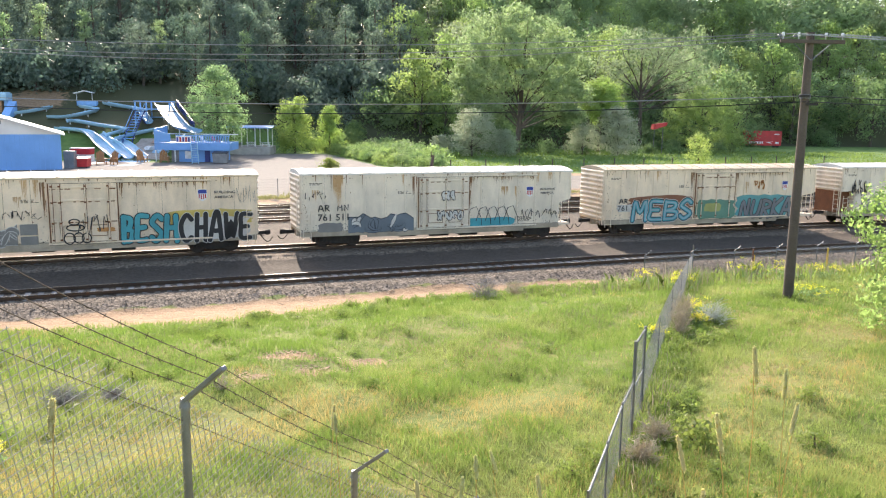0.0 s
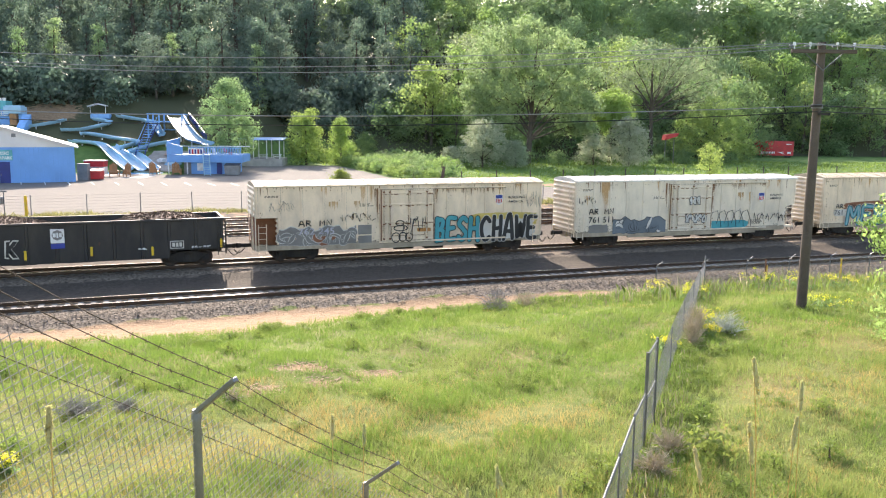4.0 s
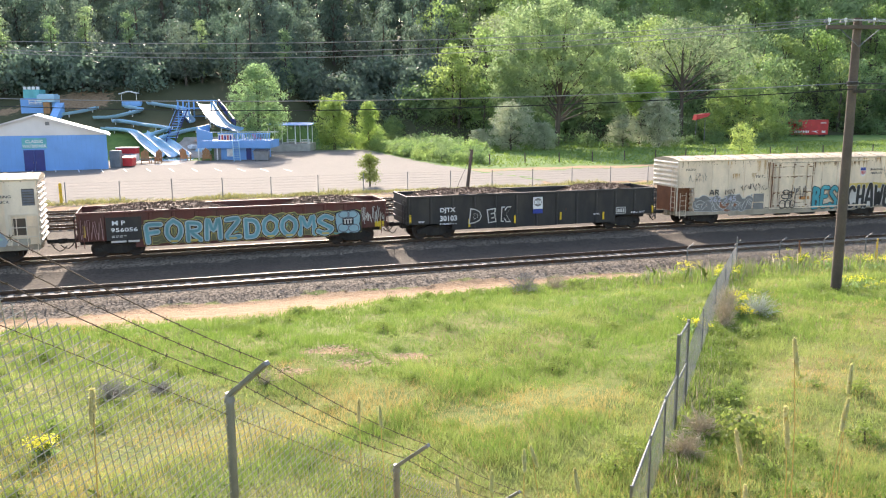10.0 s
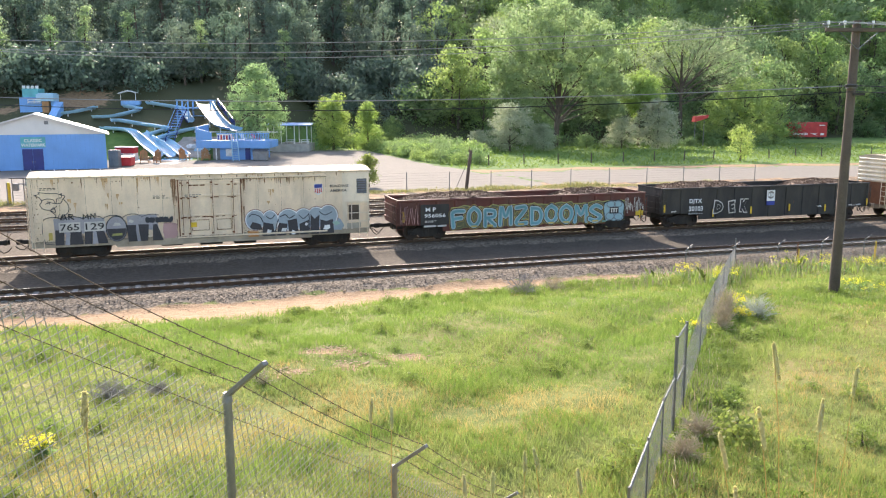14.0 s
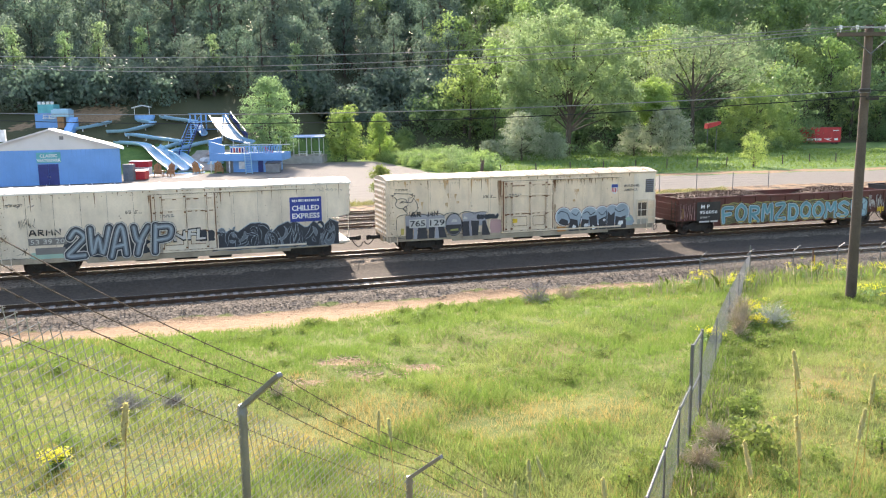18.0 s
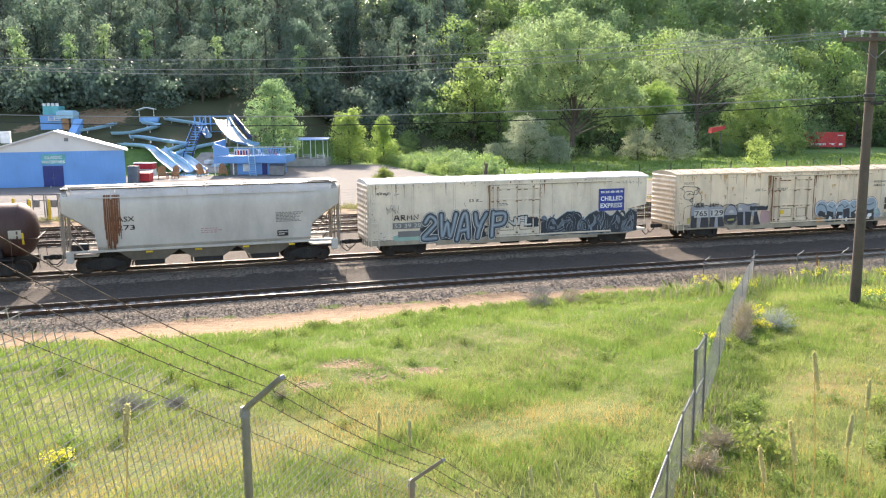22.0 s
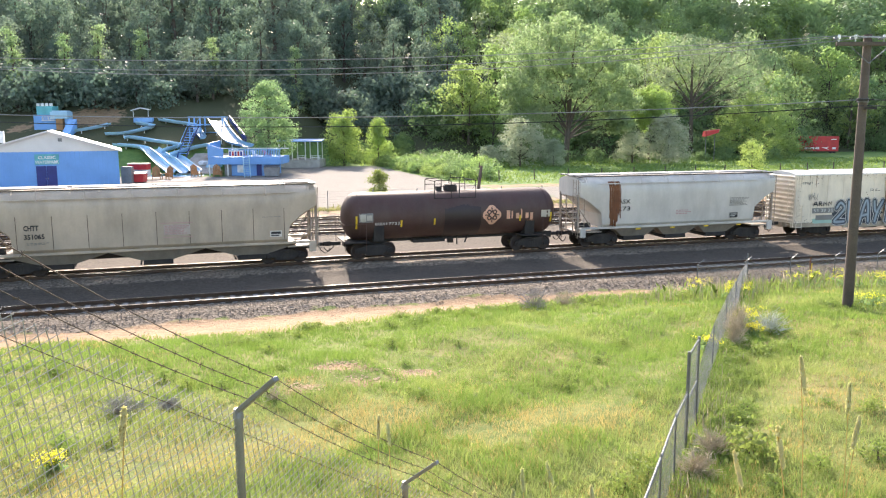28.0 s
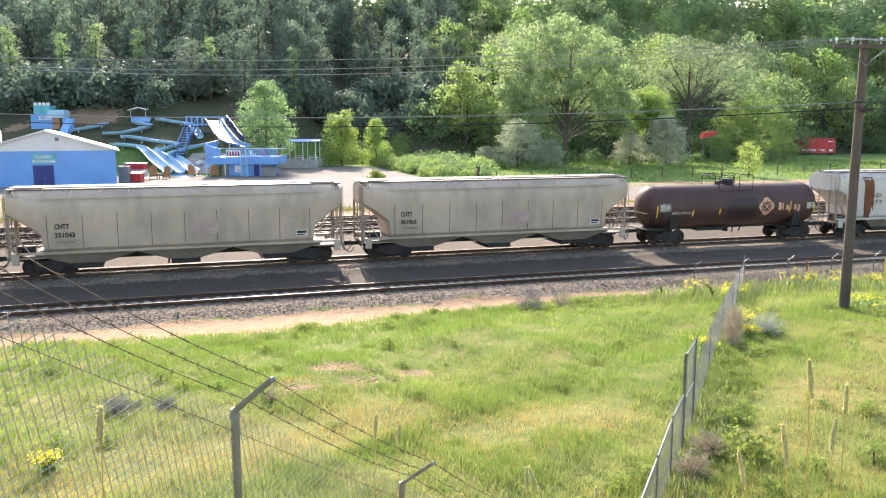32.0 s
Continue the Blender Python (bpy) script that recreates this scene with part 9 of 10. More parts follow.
K_BROAD = [tree_meshes(11 + i, 14, 12.5, 3.2, 12, 112, 23, 0.335, M_LEAF) for i in range(3)]
K_LIGHT = [tree_meshes(21 + i, 14, 11.5, 3.0, 12, 112, 23, 0.325, M_LEAFLIGHT) for i in range(2)]
K_PALE = [tree_meshes(25 + i, 14, 12, 3.0, 12, 112, 23, 0.335, M_COTTON) for i in range(2)]
K_DARK = [tree_meshes(31 + i, 16, 10.0, 2.2, 13, 96, 21, 0.40, M_LEAFDARK) for i in range(3)]
K_COLUMN = [tree_meshes(41 + i, 22, 5.6, 1.5, 16, 96, 21, 0.38, M_LEAFDARK, column=0.6) for i in range(2)]
K_SPARSE = tree_meshes(52, 13, 12, 4.0, 11, 110, 20, 0.27, M_OLIVE, limbs=11, gap=0.2)
K_ROUND = tree_meshes(61, 15.5, 9.0, 1.6, 14, 460, 28, 0.21, M_COTTON, at=(
    (0, 0, 13.6, 1.7), (-1.2, 0.3, 12.3, 1.9), (1.3, -0.4, 11.6, 2.0), (-2.4, -0.3, 10.0, 2.1), (0.4, -1.2, 9.6, 2.4), (2.6, 0.4, 9.2, 2.2), (-3.0, 0.4, 7.4, 1.8),
    (-1.2, -1.4, 7.0, 2.2), (1.6, -1.0, 6.6, 2.3), (3.2, 0.5, 6.4, 1.7), (-2.0, 0.6, 4.6, 2.0), (0.4, -0.8, 4.2, 2.2), (2.4, 0.4, 3.9, 1.9), (0.2, 1.8, 8.0, 2.6)))
K_COTTON = tree_meshes(62, 28, 25, 6.0, 22, 1150, 34, 0.31, M_COTTON, limbs=22, fork=5.0, at=(
    (-6.5, 0, 23.5, 4.2), (-1.5, -1, 25.2, 4.0), (3.6, 0.5, 24.0, 4.0), (8.0, 0, 21.5, 3.7), (-9.8, 0.5, 19.8, 3.6), (-4.2, -3, 20.0, 4.4), (1.4, -3.4, 20.2, 4.4), (6.2, -2.4, 18.2, 4.2), (11.0, 0.5, 17.2, 3.3),
    (-11.0, 0, 14.6, 3.2), (-7.0, -2.8, 14.8, 3.9), (-1.6, -4.2, 15.2, 4.2), (3.8, -4, 13.8, 3.8), (9.0, -1.5, 12.6, 3.6), (12.0, 1, 11.6, 2.7), (-10.0, 0, 10.0, 2.8), (-5.4, -2, 9.8, 3.0), (7.4, -1, 8.4, 2.9), (11.2, 0, 7.4, 2.2),
    (0, 4.5, 19, 5.5), (-6, 4, 14, 4.5), (6, 4.5, 14, 4.5)))
K_LIMBED = tree_meshes(51, 26, 26, 8.0, 20, 640, 20, 0.24, M_OLIVE, limbs=20, gap=0.12, fork=10.5, at=(
    (-8.5, 0, 20.5, 2.6), (-5.4, -1, 23.0, 2.8), (-1.5, 0, 24.4, 2.8), (3.0, -1, 23.4, 3.0), (7.0, 0, 22.6, 3.0), (11.0, -0.5, 20.8, 3.0), (14.6, 0, 18.6, 2.7), (-7.4, -2, 17.0, 2.3), (-2.6, -2, 20.0, 2.5),
    (2.2, -2.5, 19.0, 2.6), (6.8, -2, 18.4, 2.7), (11.2, -1.5, 16.4, 2.7), (15.0, 0, 13.8, 2.4), (-6.2, 0, 13.2, 2.0), (6.6, -1, 14.0, 2.4), (11.0, 0, 12.2, 2.4), (-4.0, 3, 18, 2.6), (3.0, 4, 21, 3.0), (9.0, 4, 18, 3.0), (0.5, 3, 15.5, 2.2)))
K_SHRUB = [tree_meshes(71 + i, 8.6, 6.8, 0.5, 14, 320, 28, 0.19, M_SHRUB, base=0.40) for i in range(2)]
K_OLIVE = [tree_meshes(81 + i, 6.5, 8.5, 0.4, 13, 330, 28, 0.17, M_LEAFPALE, base=0.34) for i in range(2)]
K_BUSH = [tree_meshes(91 + i, 2.6, 4.2, 0.2, 8, 50, 20, 0.195, M_LEAF, limbs=3) for i in range(2)]
K_SHADE = [tree_meshes(85 + i, 2.6, 4.4, 0.2, 8, 46, 20, 0.22, M_LEAFDARK, limbs=3) for i in range(2)]
K_BRAMBLE = [tree_meshes(93 + i, 2.4, 4.6, 0.1, 9, 60, 20, 0.185, M_LEAFLIGHT, limbs=3, base=0.34) for i in range(2)]
K_BALL = tree_meshes(95, 15.5, 9.0, 5.0, 10, 900, 28, 0.20, M_SHRUB, at=(
    (0, 0, 13.2, 2.4), (-2.2, 0, 12.2, 2.3), (2.2, 0, 12.2, 2.3), (0, -1.8, 11.6, 2.5), (-2.8, 0, 9.8, 2.0), (2.9, 0, 9.7, 2.0), (-1.3, -2.2, 9.4, 2.3), (1.4, -2.2, 9.2, 2.3), (0, -1, 7.6, 2.4), (0, 2, 11, 2.8)))
K_MOUND = tree_meshes(94, 14, 18, 1.0, 14, 620, 28, 0.24, M_LEAFLIGHT, at=(
    (0, 0, 12.0, 2.6), (-3.0, 0, 10.6, 2.8), (3.2, 0, 10.4, 2.8), (-5.6, 0, 8.0, 2.8), (0, -2, 8.8, 3.2), (6.0, 0, 8.2, 2.8), (-7.4, 0, 5.0, 2.6), (-3.2, -2.4, 5.8, 3.0), (2.6, -2.6, 5.6, 3.0), (7.6, 0, 5.0, 2.6), (-6.2, -1, 2.4, 2.4), (-1.2, -2.8, 2.6, 2.6), (4.4, -2, 2.6, 2.6), (8.2, 0, 2.2, 2.0)))
K_IVY = tree_meshes(97, 17, 3.0, 1.0, 12, 90, 24, 0.26, M_COTTON, column=0.4, limbs=2)
K_EDGE = tree_meshes(98, 5.8, 4.6, 0.5, 13, 420, 30, 0.10, M_LEAFLIGHT, base=0.35)
K_SAPLING = tree_meshes(99, 4.4, 4.0, 0.8, 8, 110, 22, 0.13, M_SHRUB)
K_SMALL = tree_meshes(96, 3.4, 2.3, 0.7, 8, 150, 24, 0.11, M_WEED)
K_CLUMP = [tree_meshes(88 + i, 0.30, 0.85, 0.02, 9, 46, 11, 0.042, M_WEED, limbs=2, base=0.4) for i in range(3)]


def plant_named():
    tree("cottonwood_tree", K_COTTON, stand(24.8, 166, 1.0, 0), "tall spreading cottonwood with pale green leaves above the meadow")
    tree("round_tree", K_ROUND, stand(-29.3, 139, 1.0, 0), "round-crowned bright green tree beside the water park deck")
    tree("leafy_shrub", K_SHRUB[0], stand(-18.8, 157, 1.18, 0), "bright green bushy young tree at the edge of the parking lot", "shrub", "lot shrubs")
    tree("leafy_shrub", K_SHRUB[1], stand(-12.2, 157, 0.82, 70, 0, 1.25), "smaller bright green bushy tree at the edge of the parking lot", "shrub", "lot shrubs")
    for x, y, k, i, h in ((14.2, 151, 1.22, 0, 1.02), (20.6, 153, 0.72, 1, 1.0), (45.0, 164, 1.2, 1, 1.15), (38.0, 165, 0.95, 0, 0.95), (8.6, 152, 0.62, 1, 0.9)):
        tree("silver_shrub", K_OLIVE[i], stand(x, y, k, x * 30, 0, h), "silver-grey leaved wild olive shrub in the green field", "shrub", "silver shrubs")
    tree("rounded_tree", K_BALL, stand(43.2, 173, 1.0, 0), "round yellow-green tree in front of the wooded hill")
    tree("bare_limbed_tree", K_LIMBED, stand(56.0, 186, 1.0, 0), "grey-green thin-leaved tree with visible limbs")
    tree("spreading_bush", K_MOUND, stand(68.2, 181, 1.0, 0), "broad olive-green bush tree at the wood's edge")
    tree("sapling", K_SAPLING, stand(47.8, 127, 1.15, 0), "yellow-green sapling standing in the grass")
    tree("small_tree", K_SMALL, stand(-6.6, 85.2, 1.0, 30), "small round tree by the parking lot fence")
    tree("overhanging_tree", K_EDGE, stand(16.4, 24.0, 1.0, 130, 0.0, 1.0), "leafy young tree on the meadow edge")
    rnd = random.Random(3)
    for i in range(150):
        q, y = rnd.random() ** 1.7, 117 + 60 * rnd.random() ** 0.8
        x = float(lot_edge(y)) + 1.2 + q * (8 + 0.2 * (y - 117))
        tree("ivy_bush", (K_BRAMBLE + K_BUSH)[i % 4], stand(x, y, rnd.uniform(0.5, 1.05) * (0.7 + 0.4 * q), rnd.uniform(0, 360)), "low bright green bramble bush bordering the parking lot", "bush", "brambles by the lot")
    for x, y, sc, k in ((4.5, 180, 1.15, K_LIGHT[0]), (10.5, 174, 0.85, K_LIGHT[1]), (82, 196, 1.3, K_BROAD[1]), (84, 214, 1.4, K_LIGHT[0]), (74, 200, 1.45, K_BROAD[2]), (122, 232, 1.2, K_BROAD[0]), (132, 222, 1.3, K_BROAD[1]), (112, 228, 1.3, K_LIGHT[1])):
        tree("broadleaf_tree", k, stand(x, y, sc, x * 7), "leafy green tree at the foot of the wooded hill", "tree", "hillside trees")


def plant_hill():
    rnd = random.Random(7)
    n = 0
    y = 150.0
    while y < 300:
        x = -0.66 * y - 10
        while x < 0.74 * y + 10:
            px, py = x + rnd.uniform(-4.5, 4.5), y + rnd.uniform(-4.5, 4.5)
            d = py - float(hill_foot(px))
            left = px < 1 + 0.03 * (py - 180)
            clear = any((px - a) ** 2 + (py - b) ** 2 < 60 for a, b in ((4, 197), (56, 190), (44, 186), (68, 188)))
            if d > (41 if left else 9) and not clear:
                if left:
                    kind = rnd.choice((K_DARK[0], K_DARK[1], K_DARK[2], K_COLUMN[0], K_COLUMN[1], K_COLUMN[0]))
                    name, lab = "hillside_tree", "dark shaded tree on the steep wooded hill"
                else:
                    kind = rnd.choice((K_BROAD[0], K_PALE[0], K_LIGHT[0], K_LIGHT[1], K_SPARSE, K_PALE[1], K_LIGHT[0]))
                    name, lab = "hillside_tree", "leafy tree on the wooded hillside"
                size = rnd.uniform(0.62, 0.9) if left and d < 80 else rnd.uniform(1.0, 1.45)
                tree(name, kind, stand(px, py, size, rnd.uniform(0, 360), -0.4, rnd.uniform(0.9, 1.2)), lab, "tree", "hillside trees")
                n += 1
            x += 9.5 if left else 13.0
        y += 12.0
    return n


def plant_scrub():
    """Undergrowth on the hill, ivy-clad trunks behind the slides, and the far woods on the crest."""
    rnd = random.Random(12)
    for i in range(110):
        x = rnd.uniform(-110, 0)
        y = float(hill_foot(x)) + (rnd.uniform(34, 62) if x < -46 else max(14, 174 - float(hill_foot(x))) + rnd.uniform(0, 34))
        tree("hillside_bush", K_SHADE[i % 2], stand(x, y, rnd.uniform(1.4, 3.0), rnd.uniform(0, 360), -0.3), "dark green undergrowth on the shaded hill", "bush", "hill undergrowth")
    for i in range(20):
        x, y = rnd.uniform(-8, 22), rnd.uniform(176, 202)
        tree("hillside_bush", K_BUSH[i % 2], stand(x, y, rnd.uniform(1.5, 2.8), rnd.uniform(0, 360), -0.3), "green undergrowth at the foot of the wooded hill", "bush", "hill undergrowth")
    for i in range(18):
        x = rnd.uniform(10, 75)
        tree("field_bush", K_BUSH[i % 2], stand(x, 163 + 0.18 * x + rnd.uniform(-6, 6), rnd.uniform(0.5, 1.1), rnd.uniform(0, 360), -0.1), "low green bush in the lush field", "bush", "field bushes")
    for i in range(60):
        x = rnd.uniform(2, 130)
        y = float(hill_foot(x)) + rnd.uniform(0, 22)
        tree("hillside_bush", K_BUSH[i % 2], stand(x, y, rnd.uniform(1.2, 2.4), rnd.uniform(0, 360), -0.3), "green undergrowth at the foot of the wooded hill", "bush", "hill undergrowth")
    for x, y, k in ((-86, 168, 1.0), (-78, 172, 0.9), (-70, 170, 1.0), (-61, 171, 0.85), (-48, 174, 0.8), (-92, 165, 1.1), (-31, 178, 0.9)):
        tree("ivy_clad_tree", K_IVY, stand(x, y, k, x * 11, -0.3), "tall trunk clad in sunlit ivy before the dark wood", "tree", "ivy-clad trunks")
    cen, nor, siz = [], [], []
    src = K_BROAD[0][1]
    co = np.empty(len(src.vertices) * 3)
    src.vertices.foreach_get("co", co)
    mid = co.reshape(-1, 4, 3).mean(1)[::2]
    for yy in (292, 310, 330):
        for xx in np.arange(-0.64 * yy, 0.78 * yy, 12.5):
            x, y, k = xx + rnd.uniform(-5, 5), yy + rnd.uniform(-6, 6), rnd.uniform(1.5, 2.1) + (0.45 if yy > 320 else 0.0)
            a = rnd.uniform(0, 6.3)
            c, q = math.cos(a), math.sin(a)
            p = mid @ np.array([[c, q, 0], [-q, c, 0], [0, 0, 1]]) * k + np.array([x, y, ground_at(x, y)])
            cen.append(p)
            nor.append(mid - np.array([0, 0, 7.0]))
            siz.append(np.full(len(p), 0.52 * k))
    tagged(new("far_woods", quads_mesh("far_woods", np.concatenate(cen), np.concatenate(nor), np.concatenate(siz), M_COTTON, seed=9)), "dense treetops along the crest of the hill", "woods", kind="stuff")


plant_named()
plant_hill()
plant_scrub()


# ---- meadow grass ----
def blades_mesh(name, root, high, wide, bend, mt, seed, fine=True):
    """Grass blades: bent and pointed, or single slivers where they stand far off."""
    rng = np.random.default_rng(seed)
    n = len(root)
    ang = rng.uniform(0, 2 * np.pi, n)
    side = np.stack([np.cos(ang), np.sin(ang), np.zeros(n)], 1)
    to = rng.uniform(0, 2 * np.pi, n)
    out = np.stack([np.cos(to), np.sin(to), np.zeros(n)], 1)
    up = np.array([0, 0, 1.0])
    w, h, b = wide[:, None] / 2, high[:, None], bend[:, None]
    mid = root + up * h * 0.6 + out * h * b * 0.35
    tip = root + up * h * (1 - 0.35 * b) + out * h * b
    if fine:
        v = np.stack([root - side * w, root + side * w, mid + side * w * 0.75, tip, mid - side * w * 0.75], 1).reshape(-1, 3)
    else:
        v = np.stack([root - side * w, root + side * w, tip], 1).reshape(-1, 3)
    k = 5 if fine else 3
    me = bpy.data.meshes.new(name)
    me.vertices.add(k * n)
    me.vertices.foreach_set("co", v.astype(np.float32).ravel())
    me.loops.add(k * n)
    me.loops.foreach_set("vertex_index", np.arange(k * n, dtype=np.int32))
    me.polygons.add(n)
    me.polygons.foreach_set("loop_start", np.arange(n, dtype=np.int32) * k)
    me.polygons.foreach_set("loop_total", np.full(n, k, np.int32))
    me.materials.append(mt)
    me.update(calc_edges=True)
    return me


def grow(n, seed, pick, y0=9.5, y1=51.0, power=1.35):
    """Places in the meadow, denser towards the bank; pick keeps some of them."""
    rng = np.random.default_rng(seed)
    y = y0 + (y1 - y0) * rng.random(n) ** power
    x = y * rng.uniform(-0.66, 0.74, n)
    lat, u = offset(x, y)
    edge = grass_edge(u)
    ok = (lat > edge + 1.2 + 0.7 * rough2(x, y, 0.8, 9) + rng.random(n) ** 2 * 2.8 - 0.5) & (lat < 60) & (y > 9.2) & pick(x, y, rng) & (bare(x, y) + rng.normal(size=n) * 0.2 < 0.6)
    x, y = x[ok], y[ok]
    return np.stack([x, y, height(x, y)], 1), rng


def scorched(x, y):
    """The tan patch in the middle of the meadow, and smaller ones."""
    spots = ((2.6, 17.6, 2.3, 1.5, 1.25), (-1.5, 17.2, 1.6, 0.9, 0.5), (8.2, 18.5, 1.5, 1.2, 0.4), (-6.2, 15.5, 1.6, 0.9, 0.5), (-3.7, 20.5, 0.8, 0.5, 0.8))
    return sum(k * np.exp(-((x - a) / p) ** 2 - ((y - b) / q) ** 2) for a, b, p, q, k in spots)


def dry(x, y):
    """Above zero the meadow is parched; greener towards the railway."""
    return 0.75 * rough2(x, y, 0.17, 2.0) + 0.55 * rough2(x, y, 0.47, 6) + 0.6 * rough2(x, y, 1.2, 3) + 0.55 * (1 - smooth(13, 27, y)) - 0.60 + 1.7 * scorched(x, y)


def lush(x, y):
    """Above zero the grass is dense and fresh, mostly towards the railway and the left of the meadow."""
    return 0.8 * rough2(x, y, 0.23, 1.0) + 0.6 * rough2(x, y, 0.7, 4) + 0.5 * rough2(x, y, 1.7, 9) + 1.25 * smooth(16, 25, y) * (1 - 0.7 * smooth(6, 14, x)) - 0.30 - 1.2 * scorched(x, y)


def make_grass():
    for name, n, seed, mt, keep, many, label in (
            ("meadow_grass", 150000, 5, M_GRASS, lambda x, y, r: (dry(x, y) + r.normal(size=len(x)) * 0.3 < 0.30) & (lush(x, y) + r.normal(size=len(x)) * 0.2 < 0.3), 3, "soft green meadow grass in uneven tufts"),
            ("lush_grass", 150000, 7, M_LUSH, lambda x, y, r: lush(x, y) + r.normal(size=len(x)) * 0.2 > 0.1, 3, "dense fresh green grass in patches towards the railway"),
            ("dry_grass", 110000, 6, M_STRAW, lambda x, y, r: dry(x, y) + r.normal(size=len(x)) * 0.28 > 0.12, 2, "straw-coloured dry grass patches in the meadow")):
        p, rng = grow(n, seed, keep)
        k = np.repeat(np.arange(len(p)), many)
        root = p[k] + rng.normal(size=(len(k), 3)) * np.array([0.07, 0.07, 0])
        tuft = np.clip(0.8 + 0.5 * rough2(p[k, 0], p[k, 1], 1.3, 3) + 0.35 * rough2(p[k, 0], p[k, 1], 0.4, 8), 0.35, 1.6)
        h = rng.uniform(0.12, 0.30, len(k)) * tuft * (0.8 if many == 2 else 1.0)
        w = rng.uniform(0.004, 0.009, len(k)) * (0.6 + p[k, 1] / 15)
        b = rng.uniform(0.15, 0.9, len(k))
        near = root[:, 1] < 12.5
        tagged(new(name, blades_mesh(name, root[near], h[near], w[near], b[near], mt, seed)), label, "grass", kind="stuff")
        tagged(new(name, blades_mesh(name, root[~near], h[~near], w[~near] * 1.25, b[~near] * 0.8, mt, seed + 40, False)), label, "grass", kind="stuff")
    # rank weeds along the dirt edge and the fence
    p, rng = grow(30000, 9, lambda x, y, r: (np.abs(x - (4.88 + (y - 15.7) * 0.421) - 0.25) < 0.30 + 0.25 * r.random(len(x))) & (y > 11) | ((offset(x, y)[0] < 18.2) & (x > 4) & (r.random(len(x)) < 0.6)))
    k = np.repeat(np.arange(len(p)), 6)
    root = p[k] + rng.normal(size=(len(k), 3)) * np.array([0.12, 0.12, 0])
    h = rng.uniform(0.18, 0.58, len(k)) * np.clip(0.75 + 0.6 * rough2(p[k, 0], p[k, 1], 0.9, 5), 0.3, 1.5) * np.where((p[k, 1] > 33) & (p[k, 0] > 9), 1.7, 0.65)
    half = rng.random(len(k)) < 0.55
    w = rng.uniform(0.012, 0.03, len(k)) * (0.5 + p[k, 1] / 40)
    b = rng.uniform(0.1, 0.6, len(k))
    tagged(new("tall_weeds", blades_mesh("tall_weeds", root[half], h[half], w[half], b[half], M_WEED, 9)), "tall rank green weeds along fence and dirt strip", "weeds", kind="stuff")
    tagged(new("withered_stems", blades_mesh("withered_stems", root[~half], h[~half] * 1.1, w[~half] * 0.6, b[~half] * 0.5, M_TWIG, 10)), "withered grey-brown weed stems among the green", "weeds", kind="stuff")
    # scrub under the lot fence, and rough grass in the field beyond
    rng = np.random.default_rng(21)
    n = 16000
    u = rng.uniform(-62, 40, n)
    x, y, _ = along(u, -30.3 + rng.normal(size=n) * 0.8)
    root = np.stack([x, y, height(x, y)], 1)
    tagged(new("fence_scrub", blades_mesh("fence_scrub", root, rng.uniform(0.15, 0.7, n) * np.clip(0.55 + 0.7 * rough2(x, y, 0.4, 2), 0.12, 1.3), rng.uniform(0.05, 0.13, n), rng.uniform(0.3, 1, n), M_DULL, 22, False)), "dry scrubby grass under the parking lot fence", "grass", kind="stuff")
    n = 26000
    y = rng.uniform(104, 185, n)
    x = rng.uniform(-4, 110, n)
    ok = (x > lot_edge(y) + 1.0) & (offset(x, y)[0] < -56.5)
    x, y = x[ok], y[ok]
    root = np.stack([x, y, height(x, y)], 1)
    m = len(x)
    tagged(new("field_grass", blades_mesh("field_grass", root, rng.uniform(0.25, 0.8, m) * np.clip(0.7 + 0.5 * rough2(x, y, 0.25, 4), 0.3, 1.4), rng.uniform(0.12, 0.3, m), rng.uniform(0.3, 1, m), M_LUSH, 23, False)), "lush green grass in the field before the trees", "grass", kind="stuff")


make_grass()


